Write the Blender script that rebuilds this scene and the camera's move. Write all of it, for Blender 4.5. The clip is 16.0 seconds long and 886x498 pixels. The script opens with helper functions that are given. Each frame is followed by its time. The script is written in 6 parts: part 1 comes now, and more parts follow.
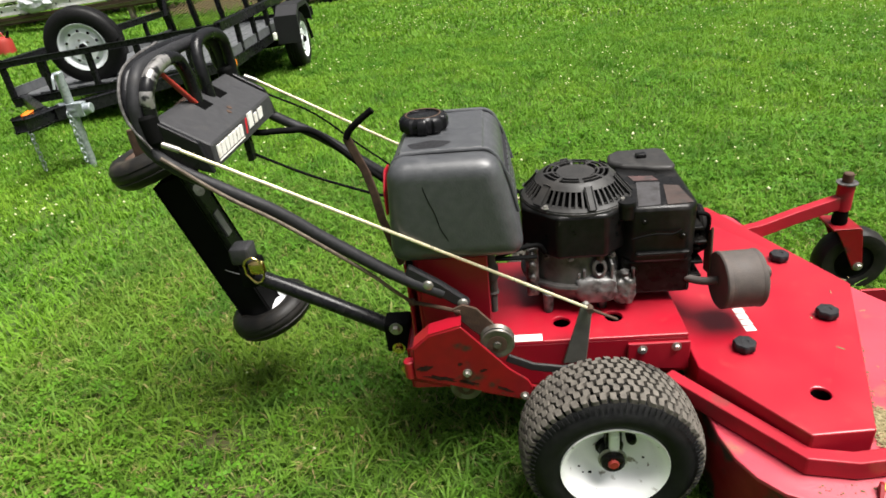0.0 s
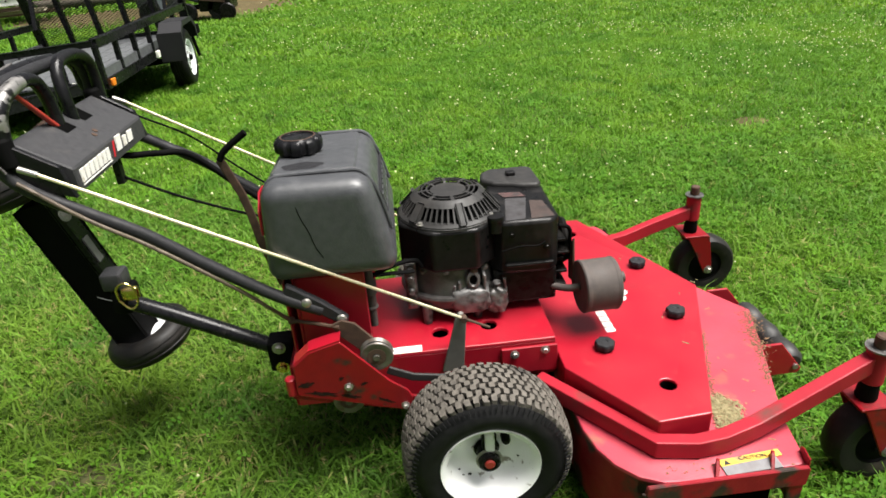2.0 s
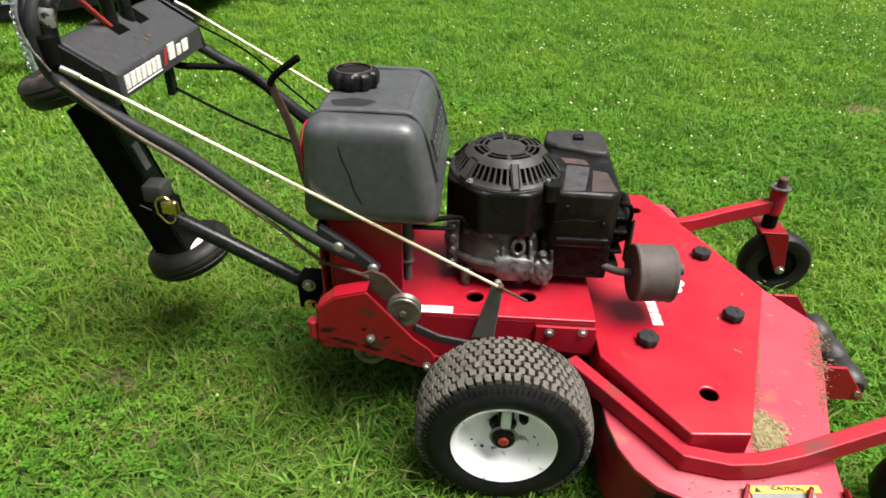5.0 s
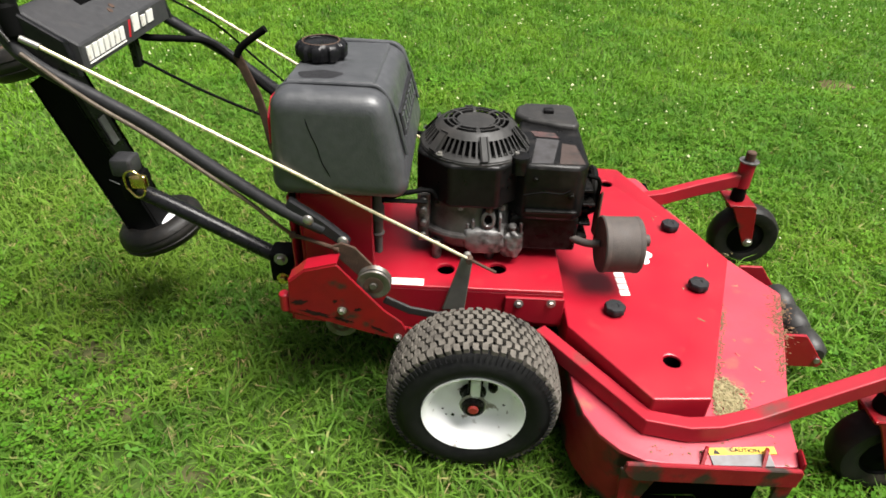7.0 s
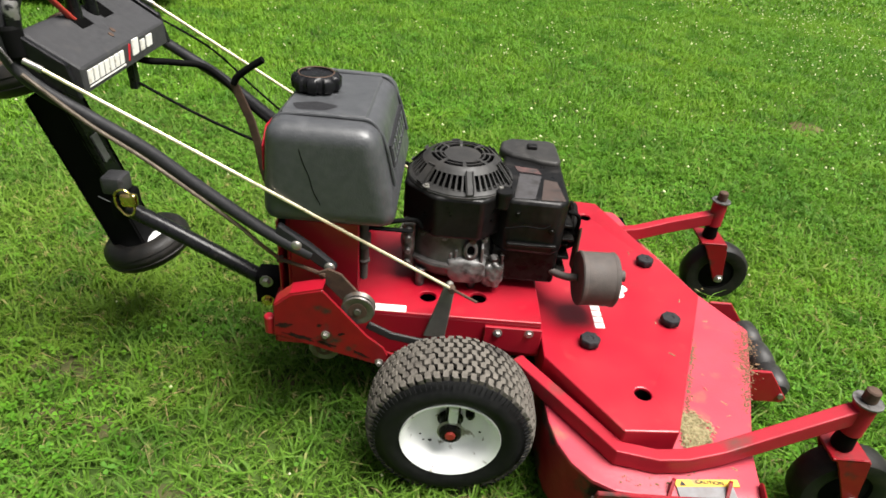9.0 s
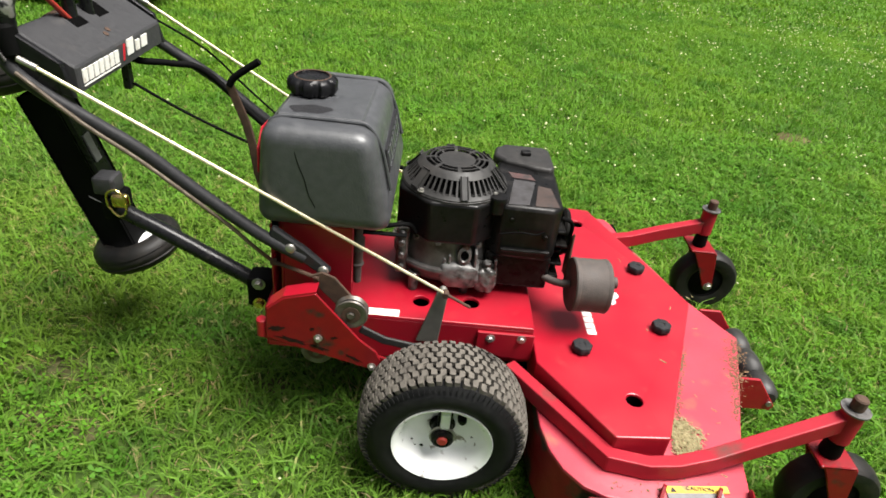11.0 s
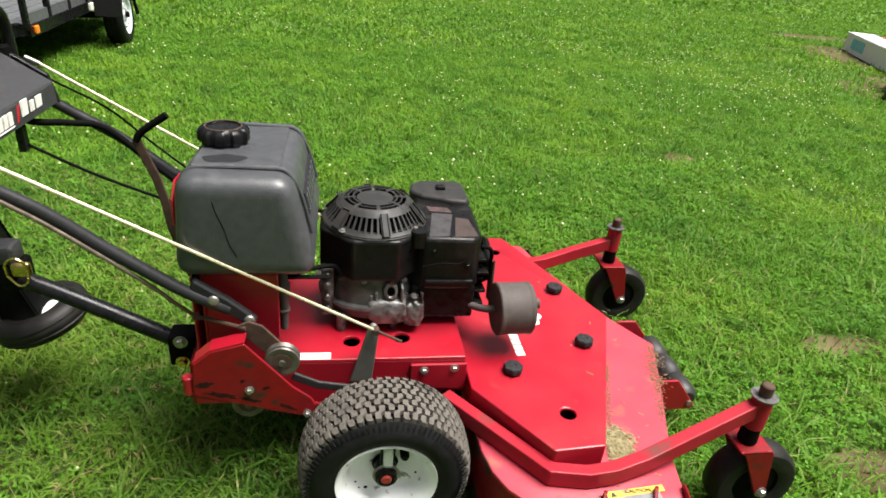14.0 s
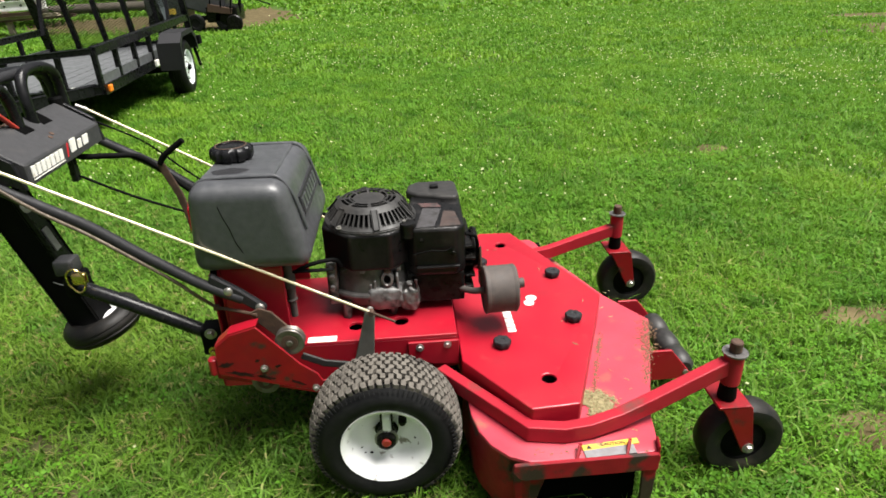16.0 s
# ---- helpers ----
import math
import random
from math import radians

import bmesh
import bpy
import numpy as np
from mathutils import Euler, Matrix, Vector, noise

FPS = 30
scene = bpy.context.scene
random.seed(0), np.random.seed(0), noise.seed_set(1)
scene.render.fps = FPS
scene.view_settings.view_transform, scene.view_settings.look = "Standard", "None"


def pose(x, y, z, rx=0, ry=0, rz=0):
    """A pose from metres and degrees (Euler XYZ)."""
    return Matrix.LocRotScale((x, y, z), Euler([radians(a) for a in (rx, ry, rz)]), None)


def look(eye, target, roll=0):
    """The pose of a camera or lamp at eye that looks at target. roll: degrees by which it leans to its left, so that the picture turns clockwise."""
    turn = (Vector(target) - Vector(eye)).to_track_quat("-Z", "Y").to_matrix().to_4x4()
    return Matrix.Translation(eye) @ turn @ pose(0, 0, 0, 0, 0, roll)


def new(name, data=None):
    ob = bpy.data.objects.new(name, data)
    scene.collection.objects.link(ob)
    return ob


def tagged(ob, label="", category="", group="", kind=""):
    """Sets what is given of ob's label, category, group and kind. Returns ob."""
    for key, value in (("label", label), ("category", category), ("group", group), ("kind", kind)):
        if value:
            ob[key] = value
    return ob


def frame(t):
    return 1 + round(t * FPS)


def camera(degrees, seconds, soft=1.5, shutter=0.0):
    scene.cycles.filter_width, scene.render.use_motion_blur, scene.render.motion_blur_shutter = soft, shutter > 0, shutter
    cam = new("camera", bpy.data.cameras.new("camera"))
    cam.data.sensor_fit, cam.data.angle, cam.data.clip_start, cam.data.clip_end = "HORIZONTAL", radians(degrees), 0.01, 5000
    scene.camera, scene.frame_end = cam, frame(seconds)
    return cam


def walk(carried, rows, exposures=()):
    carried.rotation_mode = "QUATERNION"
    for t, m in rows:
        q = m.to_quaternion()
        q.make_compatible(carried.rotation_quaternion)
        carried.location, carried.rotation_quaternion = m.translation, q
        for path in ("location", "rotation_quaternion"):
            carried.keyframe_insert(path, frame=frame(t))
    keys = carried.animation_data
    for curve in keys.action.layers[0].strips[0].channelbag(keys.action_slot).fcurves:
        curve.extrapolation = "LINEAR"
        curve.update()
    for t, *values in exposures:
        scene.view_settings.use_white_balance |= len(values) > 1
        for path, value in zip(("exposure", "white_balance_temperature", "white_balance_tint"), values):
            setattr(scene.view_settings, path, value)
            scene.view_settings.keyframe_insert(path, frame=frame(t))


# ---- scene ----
cam = camera(71.0, 16.0, soft=1.65)
PATH = [
    (0, (-0.197, -0.942, 1.231), (-0.39, 0.812, 0.288), -6.9),
    (0.5, (-0.165, -0.97, 1.237), (-0.251, 0.831, 0.371), -8.6),
    (1, (-0.187, -0.936, 1.23), (-0.209, 0.888, 0.41), -4.3),
    (1.5, (-0.15, -0.958, 1.261), (-0.011, 0.812, 0.341), -2.8),
    (2, (-0.133, -0.994, 1.248), (-0.018, 0.779, 0.33), -4.2),
    (2.5, (-0.049, -0.922, 1.253), (0.276, 0.819, 0.324), -4.0),
    (3, (-0.107, -0.849, 1.267), (0.222, 0.875, 0.308), 0.5),
    (3.5, (-0.136, -0.831, 1.257), (0.003, 0.867, 0.21), -1.2),
    (3.7, (-0.12, -0.86, 1.253), (-0.12, 0.792, 0.127), -2.5),
    (5.8, (-0.061, -0.908, 1.241), (-0.125, 0.788, 0.183), 2.4),
    (6, (-0.049, -0.912, 1.241), (-0.073, 0.765, 0.152), 2.1),
    (6.5, (-0.064, -0.9, 1.238), (-0.117, 0.775, 0.146), 0.5),
    (7, (-0.059, -0.914, 1.239), (-0.09, 0.731, 0.102), 1.9),
    (7.5, (-0.071, -0.932, 1.258), (-0.024, 0.692, 0.091), 5.6),
    (8, (-0.078, -0.939, 1.278), (-0.077, 0.723, 0.165), 6.0),
    (8.5, (-0.075, -0.952, 1.282), (0.012, 0.687, 0.138), 6.3),
    (9, (-0.074, -0.937, 1.282), (-0.037, 0.744, 0.199), 5.3),
    (11.3, (-0.088, -0.939, 1.281), (-0.004, 0.754, 0.218), 7.0),
    (11.5, (-0.076, -0.94, 1.284), (0.027, 0.753, 0.225), 6.9),
    (12, (-0.068, -0.935, 1.285), (0.061, 0.76, 0.231), 7.6),
    (12.5, (-0.072, -0.935, 1.289), (0.046, 0.773, 0.255), 6.9),
    (13, (-0.086, -0.912, 1.289), (0.13, 0.789, 0.259), 7.8),
    (13.5, (-0.111, -0.868, 1.261), (0.222, 0.769, 0.161), 8.8),
    (14, (-0.108, -0.969, 1.279), (0.227, 0.771, 0.352), 5.4),
    (14.5, (-0.042, -1.177, 1.28), (0.181, 0.591, 0.372), 5.1),
    (15, (-0.034, -1.253, 1.288), (0.12, 0.544, 0.423), 3.7),
    (15.5, (-0.001, -1.202, 1.286), (0.096, 0.574, 0.372), 4.2),
    (16, (0.089, -1.187, 1.289), (0.193, 0.61, 0.416), -2.1),
]
walk(cam, [(t, look(eye, target, roll)) for t, eye, target, roll in PATH])


# ---- daylight: a bright overcast sky, the sun high behind cloud ----
SUN_UP, SUN_ROUND = radians(69), radians(104)
world = bpy.data.worlds.new("sky")
scene.world = world
world.use_nodes = True
wn = world.node_tree
sky = wn.nodes.new("ShaderNodeTexSky")
sky.sky_type, sky.sun_disc = "NISHITA", False
sky.sun_elevation, sky.sun_rotation = SUN_UP, SUN_ROUND
sky.air_density, sky.dust_density, sky.ozone_density = 1.0, 6.0, 0.4
cloud = wn.nodes.new("ShaderNodeHueSaturation")
cloud.inputs["Saturation"].default_value = 0.25
back = next(n for n in wn.nodes if n.type == "BACKGROUND")
back.inputs["Strength"].default_value = 0.038
wn.links.new(sky.outputs["Color"], cloud.inputs["Color"])
wn.links.new(cloud.outputs["Color"], back.inputs["Color"])
sun = new("sun", bpy.data.lights.new("sun", "SUN"))
sun.data.energy, sun.data.angle, sun.data.color = 4.2, radians(36), (1.0, 0.965, 0.915)
sun_way = Vector((math.sin(SUN_ROUND) * math.cos(SUN_UP), math.cos(SUN_ROUND) * math.cos(SUN_UP), math.sin(SUN_UP)))
sun.matrix_world = look(sun_way * 30, (0, 0, 0))
scene.view_settings.exposure = 1.30

# ---- materials ----
def material(name, base, rough=0.5, metal=0.0, vary=None, grain=40.0, amount=0.5, bump=0.0, bump_scale=300.0,
             second=None, second_scale=9.0, second_cut=(0.55, 0.7), coat=0.0, spec=0.5, rough_vary=0.1):
    """A surface with grain at one scale, patches of a second colour at a larger one, and fine relief."""
    m = bpy.data.materials.new(name)
    m.use_nodes = True
    t = m.node_tree
    b = t.nodes["Principled BSDF"]
    N, L = t.nodes.new, t.links.new
    co = N("ShaderNodeTexCoord").outputs["Object"]
    geo = N("ShaderNodeNewGeometry").outputs["Position"]

    def noise_at(scale, detail=5.0):
        n = N("ShaderNodeTexNoise")
        n.inputs["Scale"].default_value, n.inputs["Detail"].default_value = scale, detail
        L(geo, n.inputs["Vector"])
        return n.outputs["Fac"]

    def ramp(fac, lo, hi):
        r = N("ShaderNodeMapRange")
        r.inputs["From Min"].default_value, r.inputs["From Max"].default_value = lo, hi
        L(fac, r.inputs["Value"])
        return r.outputs["Result"]

    def mix(fac, a, c):
        x = N("ShaderNodeMix")
        x.data_type = "RGBA"
        if hasattr(fac, "links"):
            L(fac, x.inputs["Factor"])
        else:
            x.inputs["Factor"].default_value = fac
        for sock, v in ((x.inputs[6], a), (x.inputs[7], c)):
            if hasattr(v, "links"):
                L(v, sock)
            else:
                sock.default_value = (*v, 1)
        return x.outputs[2]

    fine = noise_at(grain)
    col = mix(ramp(fine, 0.3, 0.7), base, vary or tuple(c * (1 - 0.35 * amount) for c in base))
    if second:
        broad = noise_at(second_scale, 8.0)
        col = mix(ramp(broad, *second_cut), col, second)
    L(col, b.inputs["Base Color"])
    r = N("ShaderNodeMapRange")
    r.inputs["From Min"].default_value, r.inputs["From Max"].default_value = 0.3, 0.7
    r.inputs["To Min"].default_value, r.inputs["To Max"].default_value = max(0.02, rough - rough_vary), min(1, rough + rough_vary)
    L(noise_at(grain * 0.5, 3.0), r.inputs["Value"])
    L(r.outputs["Result"], b.inputs["Roughness"])
    b.inputs["Metallic"].default_value = metal
    b.inputs["Coat Weight"].default_value = coat
    b.inputs["Coat Roughness"].default_value = 0.15
    b.inputs["Specular IOR Level"].default_value = spec
    if bump:
        p = N("ShaderNodeBump")
        p.inputs["Strength"].default_value, p.inputs["Distance"].default_value = bump, 0.002
        L(noise_at(bump_scale, 3.0), p.inputs["Height"])
        L(p.outputs["Normal"], b.inputs["Normal"])
    return m


RED = material("red_paint", (0.31, 0.0045, 0.016), 0.40, vary=(0.265, 0.0045, 0.014), grain=12, second=(0.31, 0.02, 0.025),
               second_scale=16, second_cut=(0.62, 0.78), bump=0.05, bump_scale=500, spec=0.5)
RED_WORN = material("worn_red_paint", (0.39, 0.031, 0.053), 0.50, vary=(0.34, 0.024, 0.042), grain=18,
                    second=(0.20, 0.085, 0.052), second_scale=12, second_cut=(0.57, 0.72), bump=0.15, bump_scale=220, spec=0.55)
RED_DIRTY = material("scraped_red_paint", (0.215, 0.003, 0.008), 0.45, vary=(0.165, 0.003, 0.007), grain=25,
                     second=(0.030, 0.020, 0.016), second_scale=19, second_cut=(0.555, 0.665), bump=0.2, bump_scale=160, spec=0.3)
RED_BAR = material("faded_red_bar_paint", (0.31, 0.014, 0.026), 0.48, vary=(0.26, 0.010, 0.020), grain=18,
                   second=(0.12, 0.040, 0.034), second_scale=15, second_cut=(0.58, 0.72), bump=0.15, bump_scale=220, spec=0.2)
RED_SCRAPED = material("scraped_deck_edge_paint", (0.25, 0.008, 0.016), 0.5, vary=(0.19, 0.006, 0.012), grain=25,
                       second=(0.034, 0.022, 0.018), second_scale=11, second_cut=(0.485, 0.57), bump=0.3, bump_scale=160, spec=0.25)
BLACK = material("black_gloss_paint", (0.005, 0.005, 0.006), 0.30, grain=60, vary=(0.010, 0.010, 0.011), bump=0.05,
                 second=(0.03, 0.027, 0.024), second_scale=26, second_cut=(0.68, 0.8), spec=0.2)
BLACK_MATTE = material("black_textured_paint", (0.013, 0.013, 0.0145), 0.55, grain=150, vary=(0.022, 0.022, 0.024), bump=0.25,
                       bump_scale=700, second=(0.026, 0.025, 0.025), second_scale=20, second_cut=(0.62, 0.8), spec=0.22)
BLACK_FLAT = material("flat_black_steel", (0.003, 0.003, 0.003), 0.7, grain=50, vary=(0.004, 0.004, 0.004), spec=0.05)
ENGINE_BLACK = material("engine_black_plastic", (0.003, 0.003, 0.003), 0.36, grain=80, vary=(0.008, 0.0075, 0.0075), bump=0.1,
                        second=(0.028, 0.025, 0.023), second_scale=14, second_cut=(0.58, 0.84), spec=0.22)
DUSTY_BLACK = material("dusty_black_plastic", (0.019, 0.0185, 0.018), 0.50, grain=80, vary=(0.029, 0.028, 0.027), bump=0.1,
                       second=(0.040, 0.037, 0.034), second_scale=16, second_cut=(0.52, 0.80), spec=0.3)
ENGINE_OILY = material("oily_engine_black", (0.002, 0.002, 0.002), 0.28, grain=60, vary=(0.012, 0.011, 0.010), bump=0.1,
                       second=(0.03, 0.026, 0.022), second_scale=22, second_cut=(0.66, 0.8), spec=0.12)
TANK = material("grey_black_polyethylene", (0.043, 0.045, 0.049), 0.40, grain=60, vary=(0.060, 0.062, 0.066), bump=0.2,
                bump_scale=220, second=(0.095, 0.098, 0.103), second_scale=11, second_cut=(0.58, 0.82), spec=0.5)
TREAD = material("dusty_tread_rubber", (0.078, 0.070, 0.060), 0.85, grain=70, vary=(0.130, 0.117, 0.100), bump=0.4, bump_scale=400,
                 second=(0.045, 0.040, 0.036), second_scale=18, second_cut=(0.58, 0.75), spec=0.2)
RUBBER = material("black_rubber", (0.006, 0.006, 0.0065), 0.5, grain=60, vary=(0.011, 0.011, 0.011), bump=0.15, spec=0.14)
RUBBER_OLD = material("old_grey_rubber", (0.009, 0.009, 0.009), 0.5, grain=40, vary=(0.018, 0.016, 0.014), bump=0.3,
                      second=(0.070, 0.058, 0.044), second_scale=13, second_cut=(0.54, 0.80), spec=0.2)
WHITE = material("white_enamel", (0.88, 0.88, 0.88), 0.4, grain=20, vary=(0.82, 0.82, 0.82), bump=0.05,
                 second=(0.24, 0.21, 0.18), second_scale=42, second_cut=(0.63, 0.71))
WHITE_RIM = material("white_trailer_rim", (0.80, 0.84, 0.85), 0.4, grain=20, vary=(0.72, 0.76, 0.78))
STEEL = material("zinc_steel", (0.36, 0.35, 0.33), 0.42, 0.8, grain=90, vary=(0.30, 0.28, 0.25), bump=0.1)
GALV = material("galvanised_steel", (0.46, 0.50, 0.52), 0.42, 0.6, grain=60, vary=(0.26, 0.30, 0.32), bump=0.1)
PULLEY = material("worn_pulley_steel", (0.145, 0.135, 0.122), 0.42, 0.5, grain=60, vary=(0.085, 0.072, 0.06), bump=0.1,
                  second=(0.10, 0.07, 0.045), second_scale=30, second_cut=(0.58, 0.7))
GRIME = material("dark_grime", (0.012, 0.008, 0.006), 0.8, grain=90, vary=(0.03, 0.014, 0.010), bump=0.3, spec=0.08)
RUST = material("brown_rusty_steel", (0.050, 0.032, 0.024), 0.75, 0.0, grain=60, vary=(0.085, 0.052, 0.036), bump=0.4, bump_scale=250, spec=0.2)
MUFFLER = material("heat_browned_steel", (0.062, 0.053, 0.049), 0.7, 0.1, grain=50, vary=(0.085, 0.071, 0.064), bump=0.25,
                   second=(0.105, 0.074, 0.060), second_scale=20, second_cut=(0.58, 0.75), spec=0.3)
BARE_STEEL = material("rubbed_bare_steel", (0.34, 0.33, 0.32), 0.35, 0.6, grain=80, vary=(0.22, 0.21, 0.20), bump=0.1, second=(0.02, 0.02, 0.02),
                      second_scale=48, second_cut=(0.50, 0.58))
ALUMINIUM = material("dirty_cast_aluminium", (0.20, 0.193, 0.188), 0.40, 0.4, grain=70, vary=(0.05, 0.046, 0.042), bump=0.3,
                     bump_scale=200, second=(0.016, 0.014, 0.012), second_scale=24, second_cut=(0.52, 0.66))
CAST_DARK = material("oily_cast_aluminium", (0.080, 0.074, 0.071), 0.42, 0.4, grain=40, vary=(0.13, 0.122, 0.117), bump=0.3, bump_scale=200,
                     second=(0.016, 0.014, 0.013), second_scale=16, second_cut=(0.54, 0.72))
CAST_BRIGHT = material("rubbed_cast_aluminium", (0.20, 0.196, 0.192), 0.46, 0.4, grain=50, vary=(0.12, 0.115, 0.112), bump=0.3, bump_scale=200,
                       second=(0.030, 0.027, 0.025), second_scale=26, second_cut=(0.58, 0.70))
GREY_PLATE = material("grey_painted_lever", (0.105, 0.105, 0.092), 0.5, 0.2, grain=40, vary=(0.14, 0.138, 0.12), bump=0.1)
BRASS = material("brass", (0.80, 0.62, 0.25), 0.22, 1.0, grain=60, vary=(0.45, 0.31, 0.10))
ROD = material("yellow_zinc_rod", (0.80, 0.73, 0.52), 0.32, 0.6, grain=60, vary=(0.60, 0.52, 0.32), bump=0.05)
ROD_BROWN = material("brown_weathered_rod", (0.115, 0.088, 0.060), 0.6, 0.2, grain=60, vary=(0.07, 0.052, 0.036), bump=0.2)
RED_GRIP = material("red_vinyl", (0.33, 0.03, 0.02), 0.5, grain=60)
ORANGE = material("orange_lens", (0.85, 0.22, 0.02), 0.2, grain=60, coat=0.5)
DECAL_WHITE = material("white_decal", (0.78, 0.77, 0.73), 0.4, grain=60, vary=(0.70, 0.68, 0.62), second=(0.35, 0.28, 0.2),
                       second_scale=60, second_cut=(0.62, 0.75))
DECAL_RED = material("red_decal", (0.45, 0.01, 0.02), 0.4, grain=60)
DECAL_YELLOW = material("yellow_decal", (0.66, 0.42, 0.04), 0.5, grain=60, vary=(0.54, 0.35, 0.06), second=(0.30, 0.20, 0.08), second_scale=40, second_cut=(0.56, 0.72))
DECAL_BLACK = material("black_print", (0.02, 0.02, 0.02), 0.5)
DECAL_GREY = material("grey_decal", (0.20, 0.20, 0.205), 0.45, grain=60, vary=(0.15, 0.14, 0.14))
LABEL_PALE = material("rubbed_label", (0.044, 0.042, 0.044), 0.55, grain=60, vary=(0.032, 0.029, 0.030), second=(0.02, 0.018, 0.017), second_scale=40, second_cut=(0.52, 0.68))
DECAL_FADED = material("faded_orange_decal", (0.044, 0.027, 0.022), 0.6, grain=60, vary=(0.036, 0.024, 0.020), second=(0.02, 0.018, 0.017), second_scale=40, second_cut=(0.5, 0.7))
LABEL_RED = material("rubbed_red_label", (0.072, 0.034, 0.032), 0.6, grain=60, vary=(0.05, 0.028, 0.026), second=(0.02, 0.018, 0.017), second_scale=40, second_cut=(0.5, 0.7))
BED_GREY = material("grey_steel_bed", (0.13, 0.135, 0.14), 0.5, 0.2, grain=20, vary=(0.09, 0.095, 0.10), bump=0.1)
CONSOLE = material("worn_black_console", (0.030, 0.030, 0.032), 0.55, grain=120, vary=(0.040, 0.040, 0.042), bump=0.2, bump_scale=600, second=(0.055, 0.052, 0.050), second_scale=24, second_cut=(0.62, 0.8), spec=0.25)
# near-black that paints shade into hollows; the oil plug wears it too
SHADE_AND_OIL_BLACK = material("shade_and_oil_black", (0.002, 0.002, 0.002), 0.9, spec=0.03)
CLIPPINGS = material("dry_clippings", (0.30, 0.25, 0.13), 0.9, grain=150, vary=(0.13, 0.115, 0.05), bump=0.3)
DECK_DIRT = material("dried_brown_dirt", (0.17, 0.085, 0.055), 0.9, grain=120, vary=(0.11, 0.085, 0.045), bump=0.2, spec=0.1)
WOOD_OLD = material("weathered_wood", (0.36, 0.31, 0.24), 0.8, grain=25, vary=(0.24, 0.20, 0.15), bump=0.4, bump_scale=120)

# ---- building tools ----
ORIGIN = {}


def thing(name, at, label, category, group="", kind=""):
    ob = new(name)
    ob.location = at
    ob.empty_display_size = 0.1
    ORIGIN[ob] = Vector(at)
    return tagged(ob, label, category, group, kind)


def finish(bm, mat, smooth=40):
    bmesh.ops.recalc_face_normals(bm, faces=bm.faces[:])
    me = bpy.data.meshes.new("mesh")
    for f in bm.faces:
        f.smooth = smooth > 0
    lim = radians(smooth)
    for e in bm.edges:
        e.smooth = len(e.link_faces) == 2 and e.calc_face_angle(0) < lim
        if e.smooth and smooth < 60 and e.calc_face_angle(0) > 0.12:
            a, b = sorted(f.calc_area() for f in e.link_faces)
            e.smooth = b < 5 * a
    bm.to_mesh(me)
    bm.free()
    me.materials.append(mat)
    return me


def part(name, bm, mat, parent, label="", smooth=40):
    """One mesh, given in world places, as a part of a thing or of a part."""
    lo, hi = box_of(bm)
    mid = (lo + hi) / 2
    bmesh.ops.translate(bm, verts=bm.verts[:], vec=-mid)
    ob = new(name, finish(bm, mat, smooth))
    ob.parent = parent
    ob.location = mid - ORIGIN[parent]
    ORIGIN[ob] = mid
    return tagged(ob, label)


def alone(name, bm, mat, label, category, group="", kind="", smooth=40):
    lo, hi = box_of(bm)
    mid = Vector(((lo.x + hi.x) / 2, (lo.y + hi.y) / 2, lo.z))
    bmesh.ops.translate(bm, verts=bm.verts[:], vec=-mid)
    ob = new(name, finish(bm, mat, smooth))
    ob.location = mid
    ORIGIN[ob] = mid
    return tagged(ob, label, category, group, kind)


def box_of(bm):
    co = [v.co for v in bm.verts]
    return (Vector([min(c[i] for c in co) for i in range(3)]), Vector([max(c[i] for c in co) for i in range(3)]))


def bevel(bm, r, seg=2, angle=30):
    edges = [e for e in bm.edges if len(e.link_faces) == 2 and e.calc_face_angle(0) > radians(angle)]
    if edges and r > 0:
        bmesh.ops.bevel(bm, geom=edges, offset=r, segments=seg, profile=0.5, affect="EDGES", clamp_overlap=True)
    return bm


def block(x0, x1, y0, y1, z0, z1, r=0.003, seg=2, bm=None):
    own = bmesh.new()
    bmesh.ops.create_cube(own, size=1.0)
    for v in own.verts:
        v.co = Vector(((x0 + x1) / 2 + v.co.x * (x1 - x0), (y0 + y1) / 2 + v.co.y * (y1 - y0), (z0 + z1) / 2 + v.co.z * (z1 - z0)))
    bevel(own, r, seg)
    return join(bm, own)


def join(bm, own):
    if bm is None:
        return own
    me = bpy.data.meshes.new("tmp")
    own.to_mesh(me)
    own.free()
    bm.from_mesh(me)
    bpy.data.meshes.remove(me)
    return bm


def prism(outline, axis, a, b, r=0.002, seg=1, bm=None):
    """A flat outline pulled out along an axis. outline: pairs in the other two axes, in order."""
    own = bmesh.new()

    def place(p, h):
        p = list(p)
        p.insert("xyz".index(axis), h)
        return own.verts.new(p)

    lo, hi = [place(p, a) for p in outline], [place(p, b) for p in outline]
    own.faces.new(lo)
    own.faces.new(hi)
    n = len(outline)
    for i in range(n):
        own.faces.new((lo[i], lo[(i + 1) % n], hi[(i + 1) % n], hi[i]))
    bmesh.ops.recalc_face_normals(own, faces=own.faces[:])
    bevel(own, r, seg)
    return join(bm, own)


